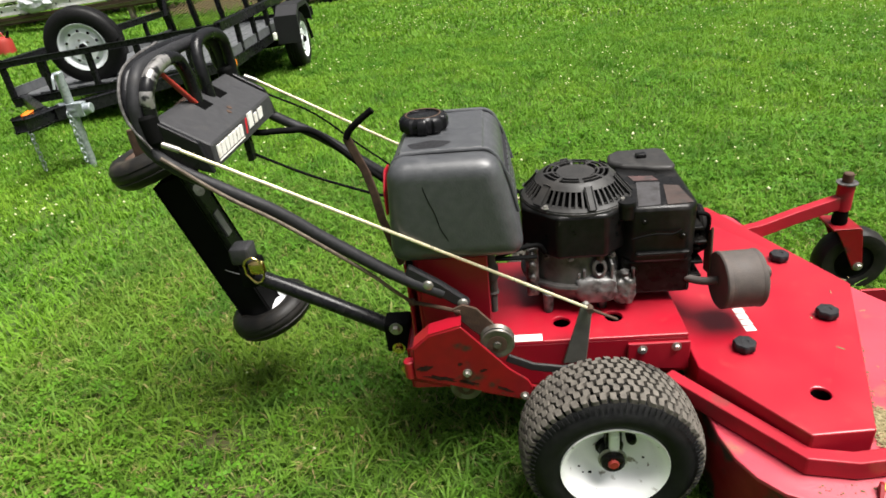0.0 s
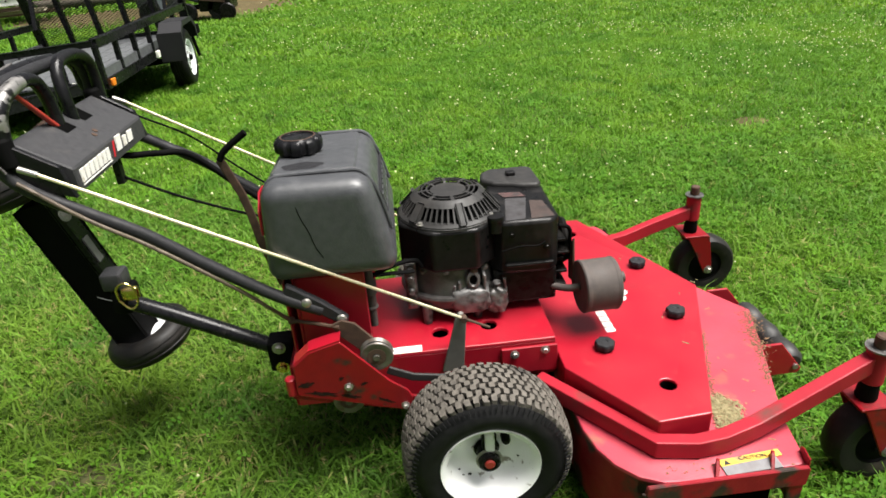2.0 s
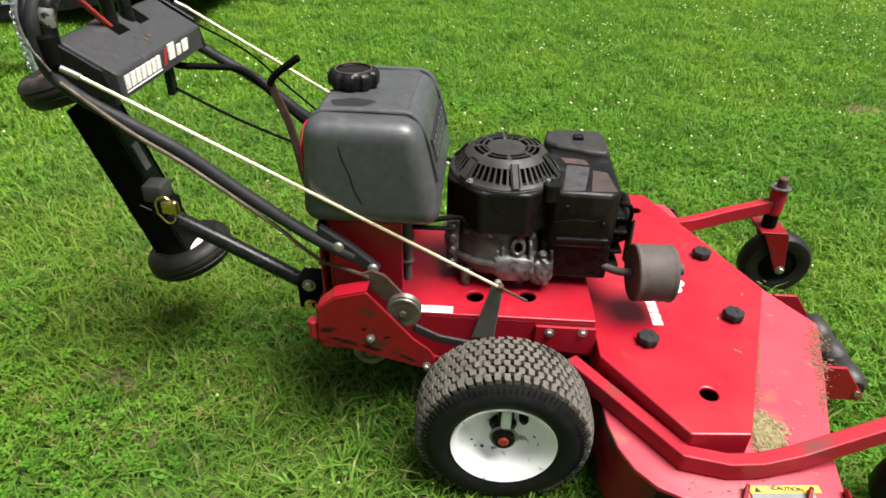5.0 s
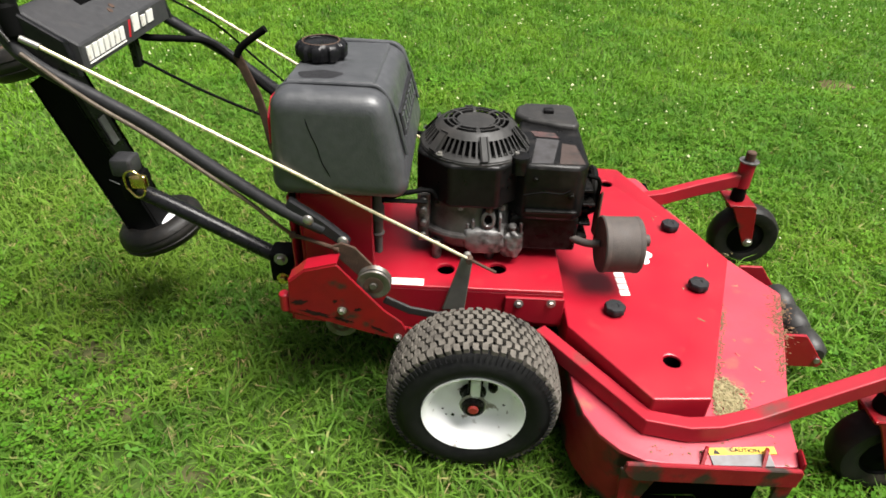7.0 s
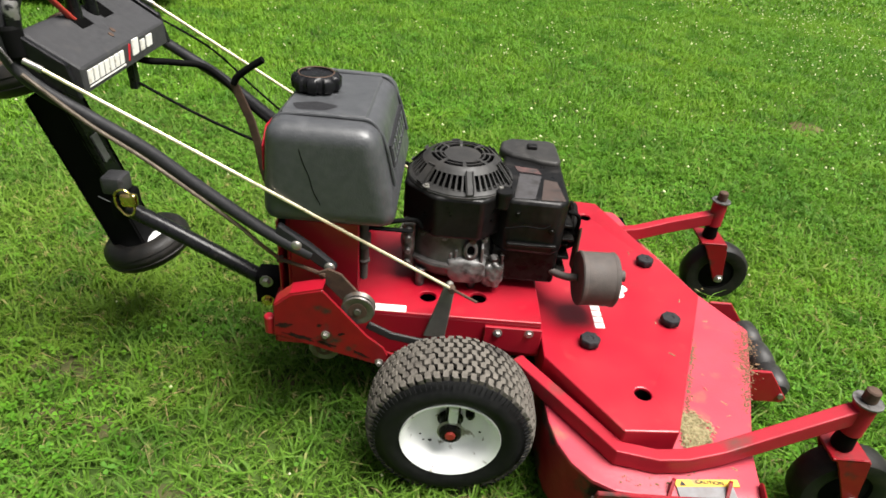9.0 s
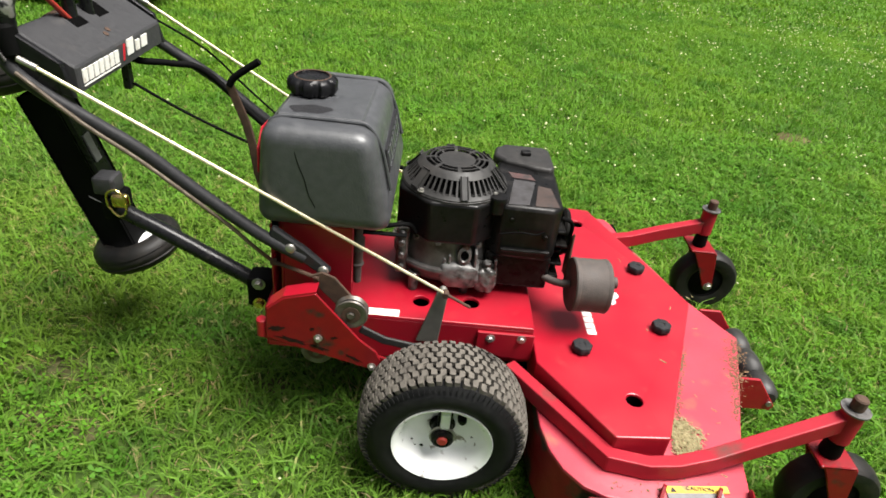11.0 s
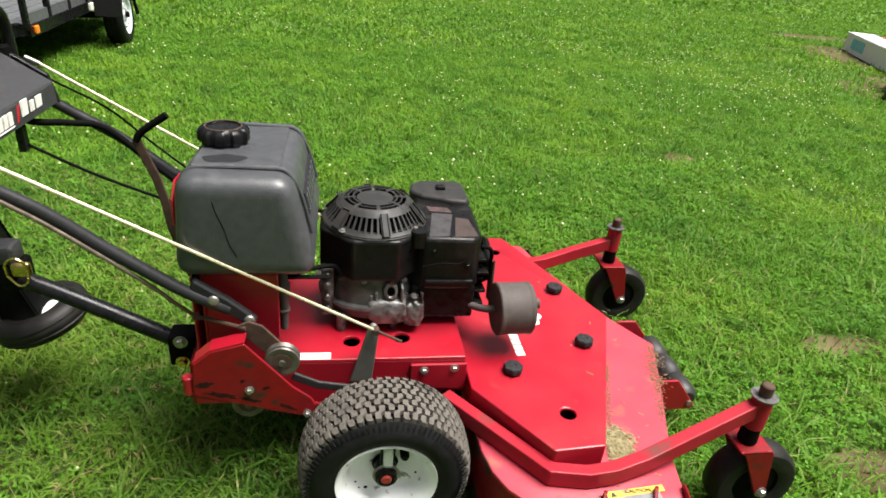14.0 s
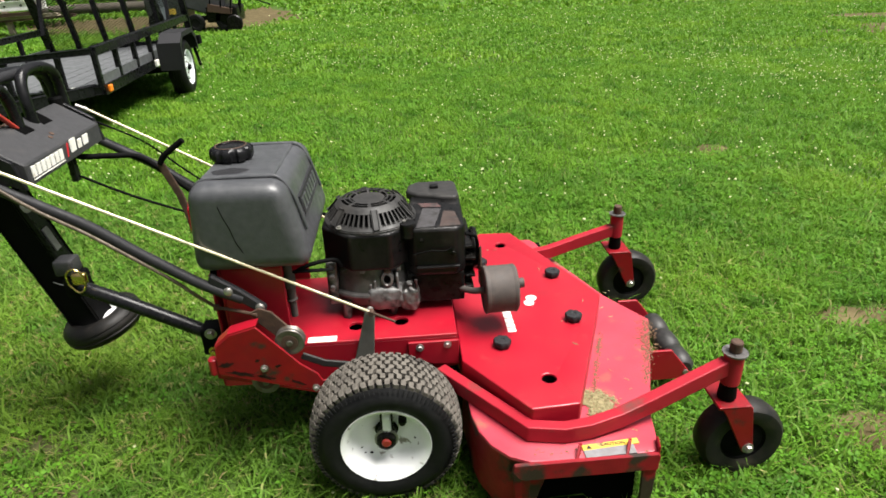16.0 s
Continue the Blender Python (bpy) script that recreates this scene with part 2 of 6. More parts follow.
def holed_plate(outline, holes, z0, z1, r=0.004, bm=None):
    """A level plate with round holes: (x, y, radius)."""
    own = bmesh.new()
    loops = [list(outline)] + [[(x + q * math.cos(2 * math.pi * i / 24), y + q * math.sin(2 * math.pi * i / 24)) for i in range(24)]
                               for x, y, q in holes]
    rings = []
    for z in (z0, z1):
        level = []
        for pts in loops:
            vs = [own.verts.new((x, y, z)) for x, y in pts]
            level.append(vs)
        es = [own.edges.new((vs[i], vs[(i + 1) % len(vs)])) for vs in level for i in range(len(vs))]
        bmesh.ops.triangle_fill(own, use_beauty=True, use_dissolve=False, edges=es)
        rings.append(level)
    for lo, hi in zip(*rings):
        n = len(lo)
        for i in range(n):
            own.faces.new((lo[i], lo[(i + 1) % n], hi[(i + 1) % n], hi[i]))
    bmesh.ops.recalc_face_normals(own, faces=own.faces[:])
    if r:
        rim = [e for e in own.edges if len(e.link_faces) == 2 and e.calc_face_angle(0) > radians(20)
               and max(v.co.z for v in e.verts) > z1 - 1e-5]
        bmesh.ops.bevel(own, geom=rim, offset=r, segments=2, profile=0.5, affect="EDGES", clamp_overlap=True)
    return join(bm, own)


def frame_at(p, way):
    way = Vector(way).normalized()
    return Matrix.Translation(p) @ way.to_track_quat("Z", "Y").to_matrix().to_4x4()


def lathe(profile, p, way, seg=32, bm=None):
    """Turns a profile of (radius, height) round the axis from p along way."""
    own = bmesh.new()
    m = frame_at(p, way)
    rings = []
    for q, h in profile:
        if q < 1e-5:
            rings.append([own.verts.new(m @ Vector((0, 0, h)))])
        else:
            rings.append([own.verts.new(m @ Vector((q * math.cos(2 * math.pi * i / seg), q * math.sin(2 * math.pi * i / seg), h)))
                          for i in range(seg)])
    for a, b in zip(rings, rings[1:]):
        for i in range(seg):
            j = (i + 1) % seg
            if len(a) == 1 and len(b) > 1:
                own.faces.new((a[0], b[i], b[j]))
            elif len(b) == 1 and len(a) > 1:
                own.faces.new((a[i], a[j], b[0]))
            elif len(a) > 1:
                own.faces.new((a[i], a[j], b[j], b[i]))
    return join(bm, own)


def rod(p0, p1, r, r1=None, seg=14, bm=None, cap=0.0):
    p0, p1 = Vector(p0), Vector(p1)
    h = (p1 - p0).length
    r1 = r if r1 is None else r1
    c = min(cap, r * 0.5)
    prof = [(0, 0), (r - c, 0), (r, c), (r1, h - c), (r1 - c, h), (0, h)] if c else [(0, 0), (r, 0), (r1, h), (0, h)]
    return lathe(prof, p0, p1 - p0, seg, bm)


def smooth_path(points, step=6):
    """A path rounded through the points."""
    pts = [Vector(p) for p in points]
    pts = [pts[0] * 2 - pts[1], *pts, pts[-1] * 2 - pts[-2]]
    out = []
    for a, b, c, d in zip(pts, pts[1:], pts[2:], pts[3:]):
        for k in range(step):
            t = k / step
            out.append(0.5 * ((2 * b) + (c - a) * t + (2 * a - 5 * b + 4 * c - d) * t * t + (3 * b - a - 3 * c + d) * t ** 3))
    return out + [pts[-2]]


def tube(points, r, seg=12, step=6, bm=None, rounded=True):
    """A round tube swept along a path."""
    own = bmesh.new()
    path = smooth_path(points, step) if rounded else [Vector(p) for p in points]
    side = None
    rings = []
    for i, p in enumerate(path):
        way = (path[min(i + 1, len(path) - 1)] - path[max(i - 1, 0)]).normalized()
        if side is None:
            side = way.orthogonal().normalized()
        side = (side - way * side.dot(way)).normalized()
        up = way.cross(side)
        rings.append([own.verts.new(p + r * (math.cos(2 * math.pi * k / seg) * side + math.sin(2 * math.pi * k / seg) * up)) for k in range(seg)])
    for a, b in zip(rings, rings[1:]):
        for k in range(seg):
            own.faces.new((a[k], a[(k + 1) % seg], b[(k + 1) % seg], b[k]))
    own.faces.new(rings[0][::-1])
    own.faces.new(rings[-1])
    return join(bm, own)


def beam(p0, p1, w, h, r=0.004, up=(0, 0, 1), bm=None):
    """A square bar from p0 to p1, w wide and h high."""
    p0, p1 = Vector(p0), Vector(p1)
    way = (p1 - p0).normalized()
    side = way.cross(Vector(up)).normalized()
    top = side.cross(way).normalized()
    own = bmesh.new()
    bmesh.ops.create_cube(own, size=1.0)
    mid, long = (p0 + p1) / 2, (p1 - p0).length
    for v in own.verts:
        v.co = mid + way * (v.co.x * long) + side * (v.co.y * w) + top * (v.co.z * h)
    bevel(own, r, 2)
    return join(bm, own)


def bent_bar(points, w, h, r=0.003, bm=None):
    """A bar of w by h swept along a path with mitred bends; w lies level."""
    own = bmesh.new()
    pts = [Vector(p) for p in points]
    rings = []
    for i, p in enumerate(pts):
        a = (p - pts[i - 1]).normalized() if i else None
        b = (pts[i + 1] - p).normalized() if i < len(pts) - 1 else None
        way = ((a or b) + (b or a)).normalized()
        side = way.cross(Vector((0, 0, 1))).normalized()
        grow = 1.0 / max(0.5, way.dot(b or a))
        top = side.cross(way).normalized()
        rings.append([own.verts.new(p + side * sx * w / 2 * grow + top * sz * h / 2) for sx, sz in ((-1, -1), (1, -1), (1, 1), (-1, 1))])
    for a, b in zip(rings, rings[1:]):
        for k in range(4):
            own.faces.new((a[k], a[(k + 1) % 4], b[(k + 1) % 4], b[k]))
    own.faces.new(rings[0][::-1])
    own.faces.new(rings[-1])
    bmesh.ops.recalc_face_normals(own, faces=own.faces[:])
    bevel(own, r, 2, 25)
    return join(bm, own)


def bolt(p, way, r=0.009, h=0.007, washer=True, bm=None):
    """A hexagon head on a washer."""
    p, way = Vector(p), Vector(way).normalized()
    own = bmesh.new() if bm is None else bm
    if washer:
        lathe([(0, 0), (r * 1.5, 0), (r * 1.5, 0.0018), (0, 0.0018)], p, way, 16, own)
    lathe([(0, 0), (r, 0), (r, h * 0.8), (r * 0.85, h), (0, h)], p, way, 6, own)
    return own

# ---- the mower ----
MID = 0.437      # middle line of the deck
BAR = 0.390      # middle line of frame, tank and handles
mower = thing("lawn_mower", (0.2, MID, 0.0), "red walk-behind commercial mower with worn deck, standing on the lawn", "mower")


def tyre_profile(r, rim, w, crown):
    """Half circle like section of a tyre from one bead to the other, for lathe; heights run across the width."""
    return [(rim, 0.012), (rim + 0.012, 0.004), (rim + (r - rim) * 0.45, 0.0), (r - 0.030, 0.006), (r - 0.014, 0.018), (r - 0.004 - crown, 0.034),
            (r - 0.004, w * 0.5), (r - 0.004 - crown, w - 0.034), (r - 0.014, w - 0.018), (r - 0.030, w - 0.006), (rim + (r - rim) * 0.45, w),
            (rim + 0.012, w - 0.004), (rim, w - 0.012)]


def tread_lugs(centre, r, w, y0, rows, round_count, crown):
    """Kinked turf lugs in columns parted by zigzag grooves; the lugs of every other column stand half a lug further across."""
    own = bmesh.new()
    pitch = w / rows
    turn = 2 * math.pi / round_count
    rr = random.Random(8)
    for i in range(round_count):
        for k in range(-1, rows):
            lo, hi = max(0.0, k + 0.5 * (i % 2) + 0.055), min(float(rows), k + 0.5 * (i % 2) + 0.945)
            if hi - lo < 0.2:
                continue
            worn = rr.uniform(0.0, 0.0008)
            cols = []
            for f, half in ((0.0, 0.25), (0.05, 0.305), (0.28, 0.31), (0.42, 0.31), (0.58, 0.31), (0.72, 0.31), (0.95, 0.305), (1.0, 0.25)):
                v = lo + f * (hi - lo)
                zig = 0.23 * max(-1.0, min(1.0, 2.6 * math.sin(2 * math.pi * v)))
                u = min(1.0, abs(v / rows - 0.5) * 2)
                q = r - crown * u ** 3.0 - worn
                row = []
                for side in (-1, 1):
                    for top in (0, 1):
                        a = turn * (i + zig + side * (half + (0.0 if top else 0.04)))
                        qq = q + (0.0 if top else -0.011)
                        row.append(own.verts.new((centre[0] + qq * math.cos(a), y0 + v * pitch, centre[2] + qq * math.sin(a))))
                cols.append(row)
            for a, b in zip(cols, cols[1:]):
                own.faces.new((a[1], a[3], b[3], b[1]))
                own.faces.new((a[0], a[1], b[1], b[0]))
                own.faces.new((a[2], a[3], b[3], b[2]))
            own.faces.new((cols[0][0], cols[0][1], cols[0][3], cols[0][2]))
            own.faces.new((cols[-1][0], cols[-1][1], cols[-1][3], cols[-1][2]))
    return own


def drive_wheel(y0, sign):
    """A drive wheel; y0 is the outer side, sign the way inward."""
    c = (0.0, y0, 0.194)
    way = (0, sign, 0)
    W, R, RIM = 0.168, 0.192, 0.110
    wheel = part("drive_wheel", lathe([(0.0, 0.078), (0.030, 0.078), (0.036, 0.074), (0.056, 0.072), (0.070, 0.070), (0.084, 0.060), (0.090, 0.040),
                                       (0.097, 0.018), (0.105, 0.010), (0.111, 0.007), (0.1125, 0.011), (0.109, 0.017), (0.100, 0.03), (0.100, 0.12),
                                       (0.109, W - 0.012), (0.1, W - 0.02), (0.03, W - 0.05), (0.0, W - 0.05)], c, way, 48), WHITE, mower,
                 "white painted steel drive wheel with turf tyre")
    part("tyre", lathe(tyre_profile(R - 0.006, RIM, W, 0.011), c, way, 64), RUBBER, wheel, "black tyre sidewall")
    lugs = tread_lugs((0, 0, 0.194), R + 0.001, W - 0.036, (y0 + 0.018) if sign > 0 else (y0 - W + 0.018), 4, 60, 0.011)
    part("tread", lugs, TREAD, wheel, "dusty grey kinked turf tread", 25)
    nibs = None
    for i in range(90):
        a = 2 * math.pi * i / 90
        q0, q1 = R - 0.027, R - 0.016
        nibs = beam((q0 * math.cos(a), y0 + sign * 0.0055, 0.194 + q0 * math.sin(a)), (q1 * math.cos(a), y0 + sign * 0.0115, 0.194 + q1 * math.sin(a)), 0.0022, 0.003, 0.0,
                    up=(0, 1, 0), bm=nibs)
    part("shoulder_ribs", nibs, RUBBER, wheel, "fine ribs on the tyre shoulder", 0)
    hub = lathe([(0.0, 0.024), (0.012, 0.024), (0.019, 0.022), (0.024, 0.025), (0.0255, 0.036), (0.024, 0.080)], c, way, 24)
    part("hub", hub, ENGINE_OILY, wheel, "greasy brown hub")
    part("hub_ring", lathe([(0.0258, 0.034), (0.029, 0.034), (0.030, 0.039), (0.0258, 0.041)], c, way, 24), STEEL, wheel, "bare steel hub ring")
    part("hub_cap", lathe([(0, 0.019), (0.009, 0.019), (0.012, 0.022), (0.012, 0.026)], c, way, 16), RED_GRIP, wheel, "small red hub cap")
    p = (c[0] + 0.042, y0 + sign * 0.064, c[2] + 0.034)
    part("wheel_bolt", lathe([(0, -0.016), (0.007, -0.016), (0.0105, -0.010), (0.0105, 0.012)], p, way, 14), ENGINE_OILY, wheel, "black rubber valve")
    lug = block(-0.007, 0.014, *sorted((y0 + sign * 0.034, y0 + sign * 0.074)), 0.200, 0.262, 0.005)
    part("hub_lug", lug, WHITE, wheel, "chipped white hub key")
    key = block(-0.0125, -0.0075, *sorted((y0 + sign * 0.044, y0 + sign * 0.074)), 0.205, 0.262, 0.002)
    block(0.0145, 0.0185, *sorted((y0 + sign * 0.040, y0 + sign * 0.074)), 0.205, 0.262, 0.001, bm=key)
    part("hub_key_slot", key, ENGINE_OILY, wheel, "greasy slot beside the hub key")
    rr = random.Random(21)
    for a, q in ((214, 0.080), (226, 0.084), (237, 0.078), (338, 0.076)):
        x, z, l = c[0] + q * math.cos(radians(a)), c[2] + q * math.sin(radians(a)), rr.uniform(0.003, 0.007)
        fleck = [(x + l * rr.uniform(0.4, 1.0) * math.cos(k), z + l * rr.uniform(0.25, 0.7) * math.sin(k)) for k in (0.2, 1.1, 2.0, 3.0, 4.1, 5.2)]
        face = y0 + sign * (0.0735 if q < 0.056 else 0.0715 if q < 0.070 else 0.0715 - 0.72 * (q - 0.070))
        part("grime_fleck", prism(fleck, "y", *sorted((face, face - sign * 0.0032)), 0.0), ENGINE_OILY, wheel)
    part("grease_smear", lathe([(0.021, 0.0), (0.028, 0.0006), (0.030, 0.0)], (c[0], y0 + sign * 0.0735, c[2]), way, 20), ENGINE_OILY, wheel, "dark grease round the hub")
    return wheel


drive_wheel(-0.030, 1)
drive_wheel(2 * BAR + 0.030, -1)
part("axle", rod((0, 0.10, 0.195), (0, 2 * BAR - 0.10, 0.195), 0.016), RUST, mower)


# deck shell: a plate with a skirt, pointed in front, open at the side
def mirrored(points):
    return points + [(x, 2 * MID - y) for x, y in reversed(points)]


REAR_EDGE = [(0.400, -0.156), (0.330, -0.150), (0.285, -0.128), (0.250, -0.090), (0.226, -0.040), (0.214, 0.020), (0.212, 0.090), (0.205, 0.16)]
DECK = ([(0.808, 0.396), (0.745, 0.215), (0.692, 0.075), (0.654, -0.030), (0.636, -0.118), (0.623, -0.148)] + REAR_EDGE
        + [(x, 2 * MID - y) for x, y in reversed(REAR_EDGE)] + [(0.560, 1.015), (0.575, 0.985), (0.598, 0.880), (0.622, 0.807), (0.716, 0.552), (0.772, 0.455)])
deck = part("deck", holed_plate(DECK, [], 0.228, 0.238, 0.004), RED_WORN, mower, "faded red deck shell with scraped paint")


def skirt(points, z0, z1, thick=0.005):
    own = bmesh.new()
    c = Vector((0.48, MID))
    rings = []
    for x, y in points:
        d = (Vector((x, y)) - c).normalized() * thick
        rings.append([own.verts.new((x, y, z0)), own.verts.new((x, y, z1)), own.verts.new((x - d.x, y - d.y, z1)), own.verts.new((x - d.x, y - d.y, z0))])
    for a, b in zip(rings, rings[1:]):
        for k in range(4):
            own.faces.new((a[k], a[(k + 1) % 4], b[(k + 1) % 4], b[k]))
    own.faces.new(rings[0])
    own.faces.new(rings[-1])
    return own


part("front_skirt", skirt([p for p in DECK[:6]], 0.085, 0.229), RED_SCRAPED, mower, "scraped red deck skirt")
part("front_skirt", skirt([p for p in DECK[-6:]], 0.085, 0.229), RED_SCRAPED, mower, "scraped red deck skirt")
part("rear_skirt", skirt(DECK[7:14], 0.070, 0.229), RED_SCRAPED, mower, "scraped red deck skirt with bare rusty metal")
part("rear_skirt", skirt(DECK[14:22], 0.070, 0.229), RED_SCRAPED, mower, "scraped red deck skirt")
part("rear_skirt", skirt(DECK[6:9], 0.190, 0.229), RED_SCRAPED, mower, "scraped red deck skirt above the outlet")
# discharge side: lip, guard brackets and bent post
part("discharge_lip", prism([(0.300, 0.205), (0.315, 0.196), (0.622, 0.198), (0.625, 0.238), (0.620, 0.246), (0.290, 0.244), (0.286, 0.225)], "y", -0.166, -0.156, 0.002),
     RED_SCRAPED, mower, "red discharge lip with chipped paint")
end_plate = prism([(-0.048, 0.232), (0.0, 0.232), (0.0, 0.250), (-0.010, 0.257), (-0.046, 0.260)], "x", -0.004, 0.0, 0.001)
end_plate.transform(pose(0.636, -0.114, 0, rz=-14))
part("lip_end", end_plate, RED_DIRTY, mower, "red turned-up end of the discharge lip")
part("discharge_post", prism([(0.588, 0.200), (0.623, 0.200), (0.620, 0.120), (0.606, 0.040), (0.575, 0.036), (0.590, 0.110)], "y", -0.160, -0.152, 0.002), RED_SCRAPED, mower)
part("discharge_baffle", prism([(0.33, 0.20), (0.375, 0.20), (0.345, 0.10), (0.30, 0.085), (0.29, 0.20)], "y", -0.142, -0.136, 0.002), RED_SCRAPED, mower)
# two added black sheets stand for the shade under the deck and inside the outlet
part("deck_shade_sheet", block(0.345, 0.60, -0.140, 2 * MID + 0.14, 0.212, 0.222), SHADE_AND_OIL_BLACK, mower, "black sheet painting the shade under the deck")
part("outlet_shade_sheet", prism([(0.31, 0.03), (0.60, 0.03), (0.60, 0.215), (0.31, 0.215)], "y", -0.100, -0.092, 0.0), SHADE_AND_OIL_BLACK, mower, "added black sheet painting the shade in the outlet")
for x, y in ((0.428, -0.160), (0.545, -0.157)):
    fin = prism([(0.0, 0.2385), (0.048, 0.2385), (0.044, 0.256), (0.034, 0.259), (0.020, 0.251)], "x", 0.0, 0.007, 0.001)
    fin.transform(pose(x, y, 0, rz=-27))
    part("guard_bracket", fin, RED_DIRTY, mower, "dirty red upright guard bracket")
caution = part("caution_decal", prism([(0.456, -0.132), (0.590, -0.121), (0.590, -0.104), (0.456, -0.115)], "z", 0.2385, 0.2412, 0.0), DECAL_YELLOW, mower, "yellow caution strip")
part("grey_strip", prism([(0.456, -0.155), (0.575, -0.151), (0.575, -0.1228), (0.456, -0.1325)], "z", 0.2385, 0.2415, 0.0), DECAL_GREY, mower, "worn grey label strip")


def lettering(text, size, mat, parent, m, label=""):
    """Flat raised letters at the pose m, as one mesh."""
    cu = bpy.data.curves.new("letters", "FONT")
    cu.body, cu.size, cu.extrude, cu.align_x, cu.align_y = text, size, 0.0002, "CENTER", "CENTER"
    tmp = bpy.data.objects.new("letters", cu)
    own = bmesh.new()
    own.from_mesh(tmp.to_mesh())
    tmp.to_mesh_clear()
    bpy.data.objects.remove(tmp)
    bpy.data.curves.remove(cu)
    own.transform(m)
    return part("lettering", own, mat, parent, label, 0)


lettering("CAUTION", 0.013, DECAL_BLACK, caution, pose(0.528, -0.1175, 0.2424, rz=radians(4.7)), "black printed word")
part("warning_mark", prism([(0.464, -0.129), (0.477, -0.128), (0.470, -0.117)], "z", 0.2413, 0.2424, 0.0), DECAL_BLACK, caution)

# raised cover on the deck
COVER = mirrored([(0.662, MID), (0.466, -0.054), (0.349, -0.062), (0.206, 0.146)])
COVER.pop(4) if COVER[3] == COVER[4] else None
COVER = COVER[:-1]
HOLES = [(0.414, 0.048, 0.0185), (0.413, 0.825, 0.0185)]
part("belt_cover", holed_plate(COVER, HOLES, 0.238, 0.313, 0.0035), RED, mower, "glossy red raised belt cover")
for x, y, q in HOLES:
    # black cup hides the red hole wall, its colour standing for shade
    part("spindle_well", lathe([(0, 0.004), (q - 0.0012, 0.004), (q - 0.0006, 0.069)], (x, y, 0.238), (0, 0, 1), 24), SHADE_AND_OIL_BLACK, mower, "grease hole lined with shade black")


def cover_knob(x, y):
    own = bmesh.new()
    n = 56
    rings = []
    for q, h in ((0.019, 0.0), (0.021, 0.004), (0.0235, 0.007), (0.0235, 0.017), (0.0215, 0.0205), (0.008, 0.0215), (0.006, 0.0195)):
        ring = []
        for i in range(n):
            a = 2 * math.pi * i / n
            lobe = 1.0 + (0.055 * math.cos(7 * a) if 0.02 < q else 0)
            ring.append(own.verts.new((x + q * lobe * math.cos(a), y + q * lobe * math.sin(a), 0.3135 + h)))
        rings.append(ring)
    for a, b in zip(rings, rings[1:]):
        for i in range(n):
            own.faces.new((a[i], a[(i + 1) % n], b[(i + 1) % n], b[i]))
    own.faces.new(rings[-1])
    return part("cover_knob", own, BLACK_MATTE, mower, "black fluted plastic knob")


for x, y in ((0.320, 0.199), (0.543, 0.304), (0.544, 0.572), (0.320, 0.675)):
    cover_knob(x, y)
# decals on the cover: worn white marks
own = None
for i in range(5):
    own = prism([(0.348, 0.262 + 0.024 * i), (0.372, 0.264 + 0.024 * i), (0.371, 0.2845 + 0.024 * i), (0.347, 0.2825 + 0.024 * i)], "z", 0.3132, 0.3138, 0.0, 1, own)
part("deck_decal", own, DECAL_WHITE, mower, "worn white block lettering strip", 0)
own = lathe([(0, 0), (0.016, 0), (0.016, 0.0006), (0, 0.0006)], (0.436, 0.412, 0.3132), (0, 0, 1), 20)
lathe([(0, 0), (0.017, 0), (0.017, 0.0006), (0, 0.0006)], (0.448, 0.440, 0.3132), (0, 0, 1), 20, own)
part("size_decal", own, DECAL_WHITE, mower, "white rounded size mark", 0)
# dry clippings lying at the cover's edge
own = bmesh.new()
rnd = random.Random(5)
for i in range(1100):
    a = rnd.uniform(0, 6.28)
    q = 0.040 * (1 + 0.22 * math.sin(3 * a + 1) + 0.16 * math.sin(7 * a)) * (rnd.random() ** 0.6 if i % 8 else rnd.uniform(0.8, 1.3))
    x, y, z = 0.538 + 0.9 * q * math.cos(a), 0.022 + 1.3 * q * math.sin(a), 0.2392 + rnd.uniform(0, 0.004)
    b, l = rnd.uniform(0, 6.28), rnd.uniform(0.002, 0.009)
    d, s = Vector((math.cos(b), math.sin(b), rnd.uniform(-0.2, 0.2))) * l, Vector((-math.sin(b), math.cos(b), 0)) * 0.0009
    vs = [own.verts.new(Vector((x, y, z)) + o) for o in (-d - s, d - s, d + s, -d + s)]
    own.faces.new(vs)
tagged(alone("grass_clippings", own, CLIPPINGS, "patch of dry tan grass clippings lying on the deck", "clippings", smooth=0), kind="stuff")

# brown dirt along the cover's foot and the deck's front edge
own = bmesh.new()
for (x0, y0), (x1, y1), spread, count in (((0.500, -0.030), (0.640, 0.340), 0.006, 260), ((0.735, 0.215), (0.795, 0.385), 0.020, 420), ((0.690, 0.100), (0.740, 0.230), 0.010, 120), ((0.350, -0.120), (0.600, -0.112), 0.012, 50)):
    for i in range(count):
        f = rnd.random()
        c = Vector((x0 + f * (x1 - x0) + rnd.gauss(0, spread) * 0.6, y0 + f * (y1 - y0) + rnd.gauss(0, spread), 0.2386))
        l, turn = rnd.uniform(0.001, 0.0045), rnd.uniform(0, 6.28)
        ring = [c + Vector((l * rnd.uniform(0.5, 1.2) * math.cos(turn + k * 1.256), l * rnd.uniform(0.3, 1.0) * math.sin(turn + k * 1.256), 0)) for k in range(5)]
        top = own.verts.new(c + Vector((0, 0, rnd.uniform(0.0005, 0.0016))))
        ring = [own.verts.new(p) for p in ring]
        for k in range(5):
            own.faces.new((ring[k], ring[(k + 1) % 5], top))
tagged(alone("dirt_crumbs", own, DECK_DIRT, "thin brown dirt and crumbs along the deck edges", "dirt", smooth=0), kind="stuff")

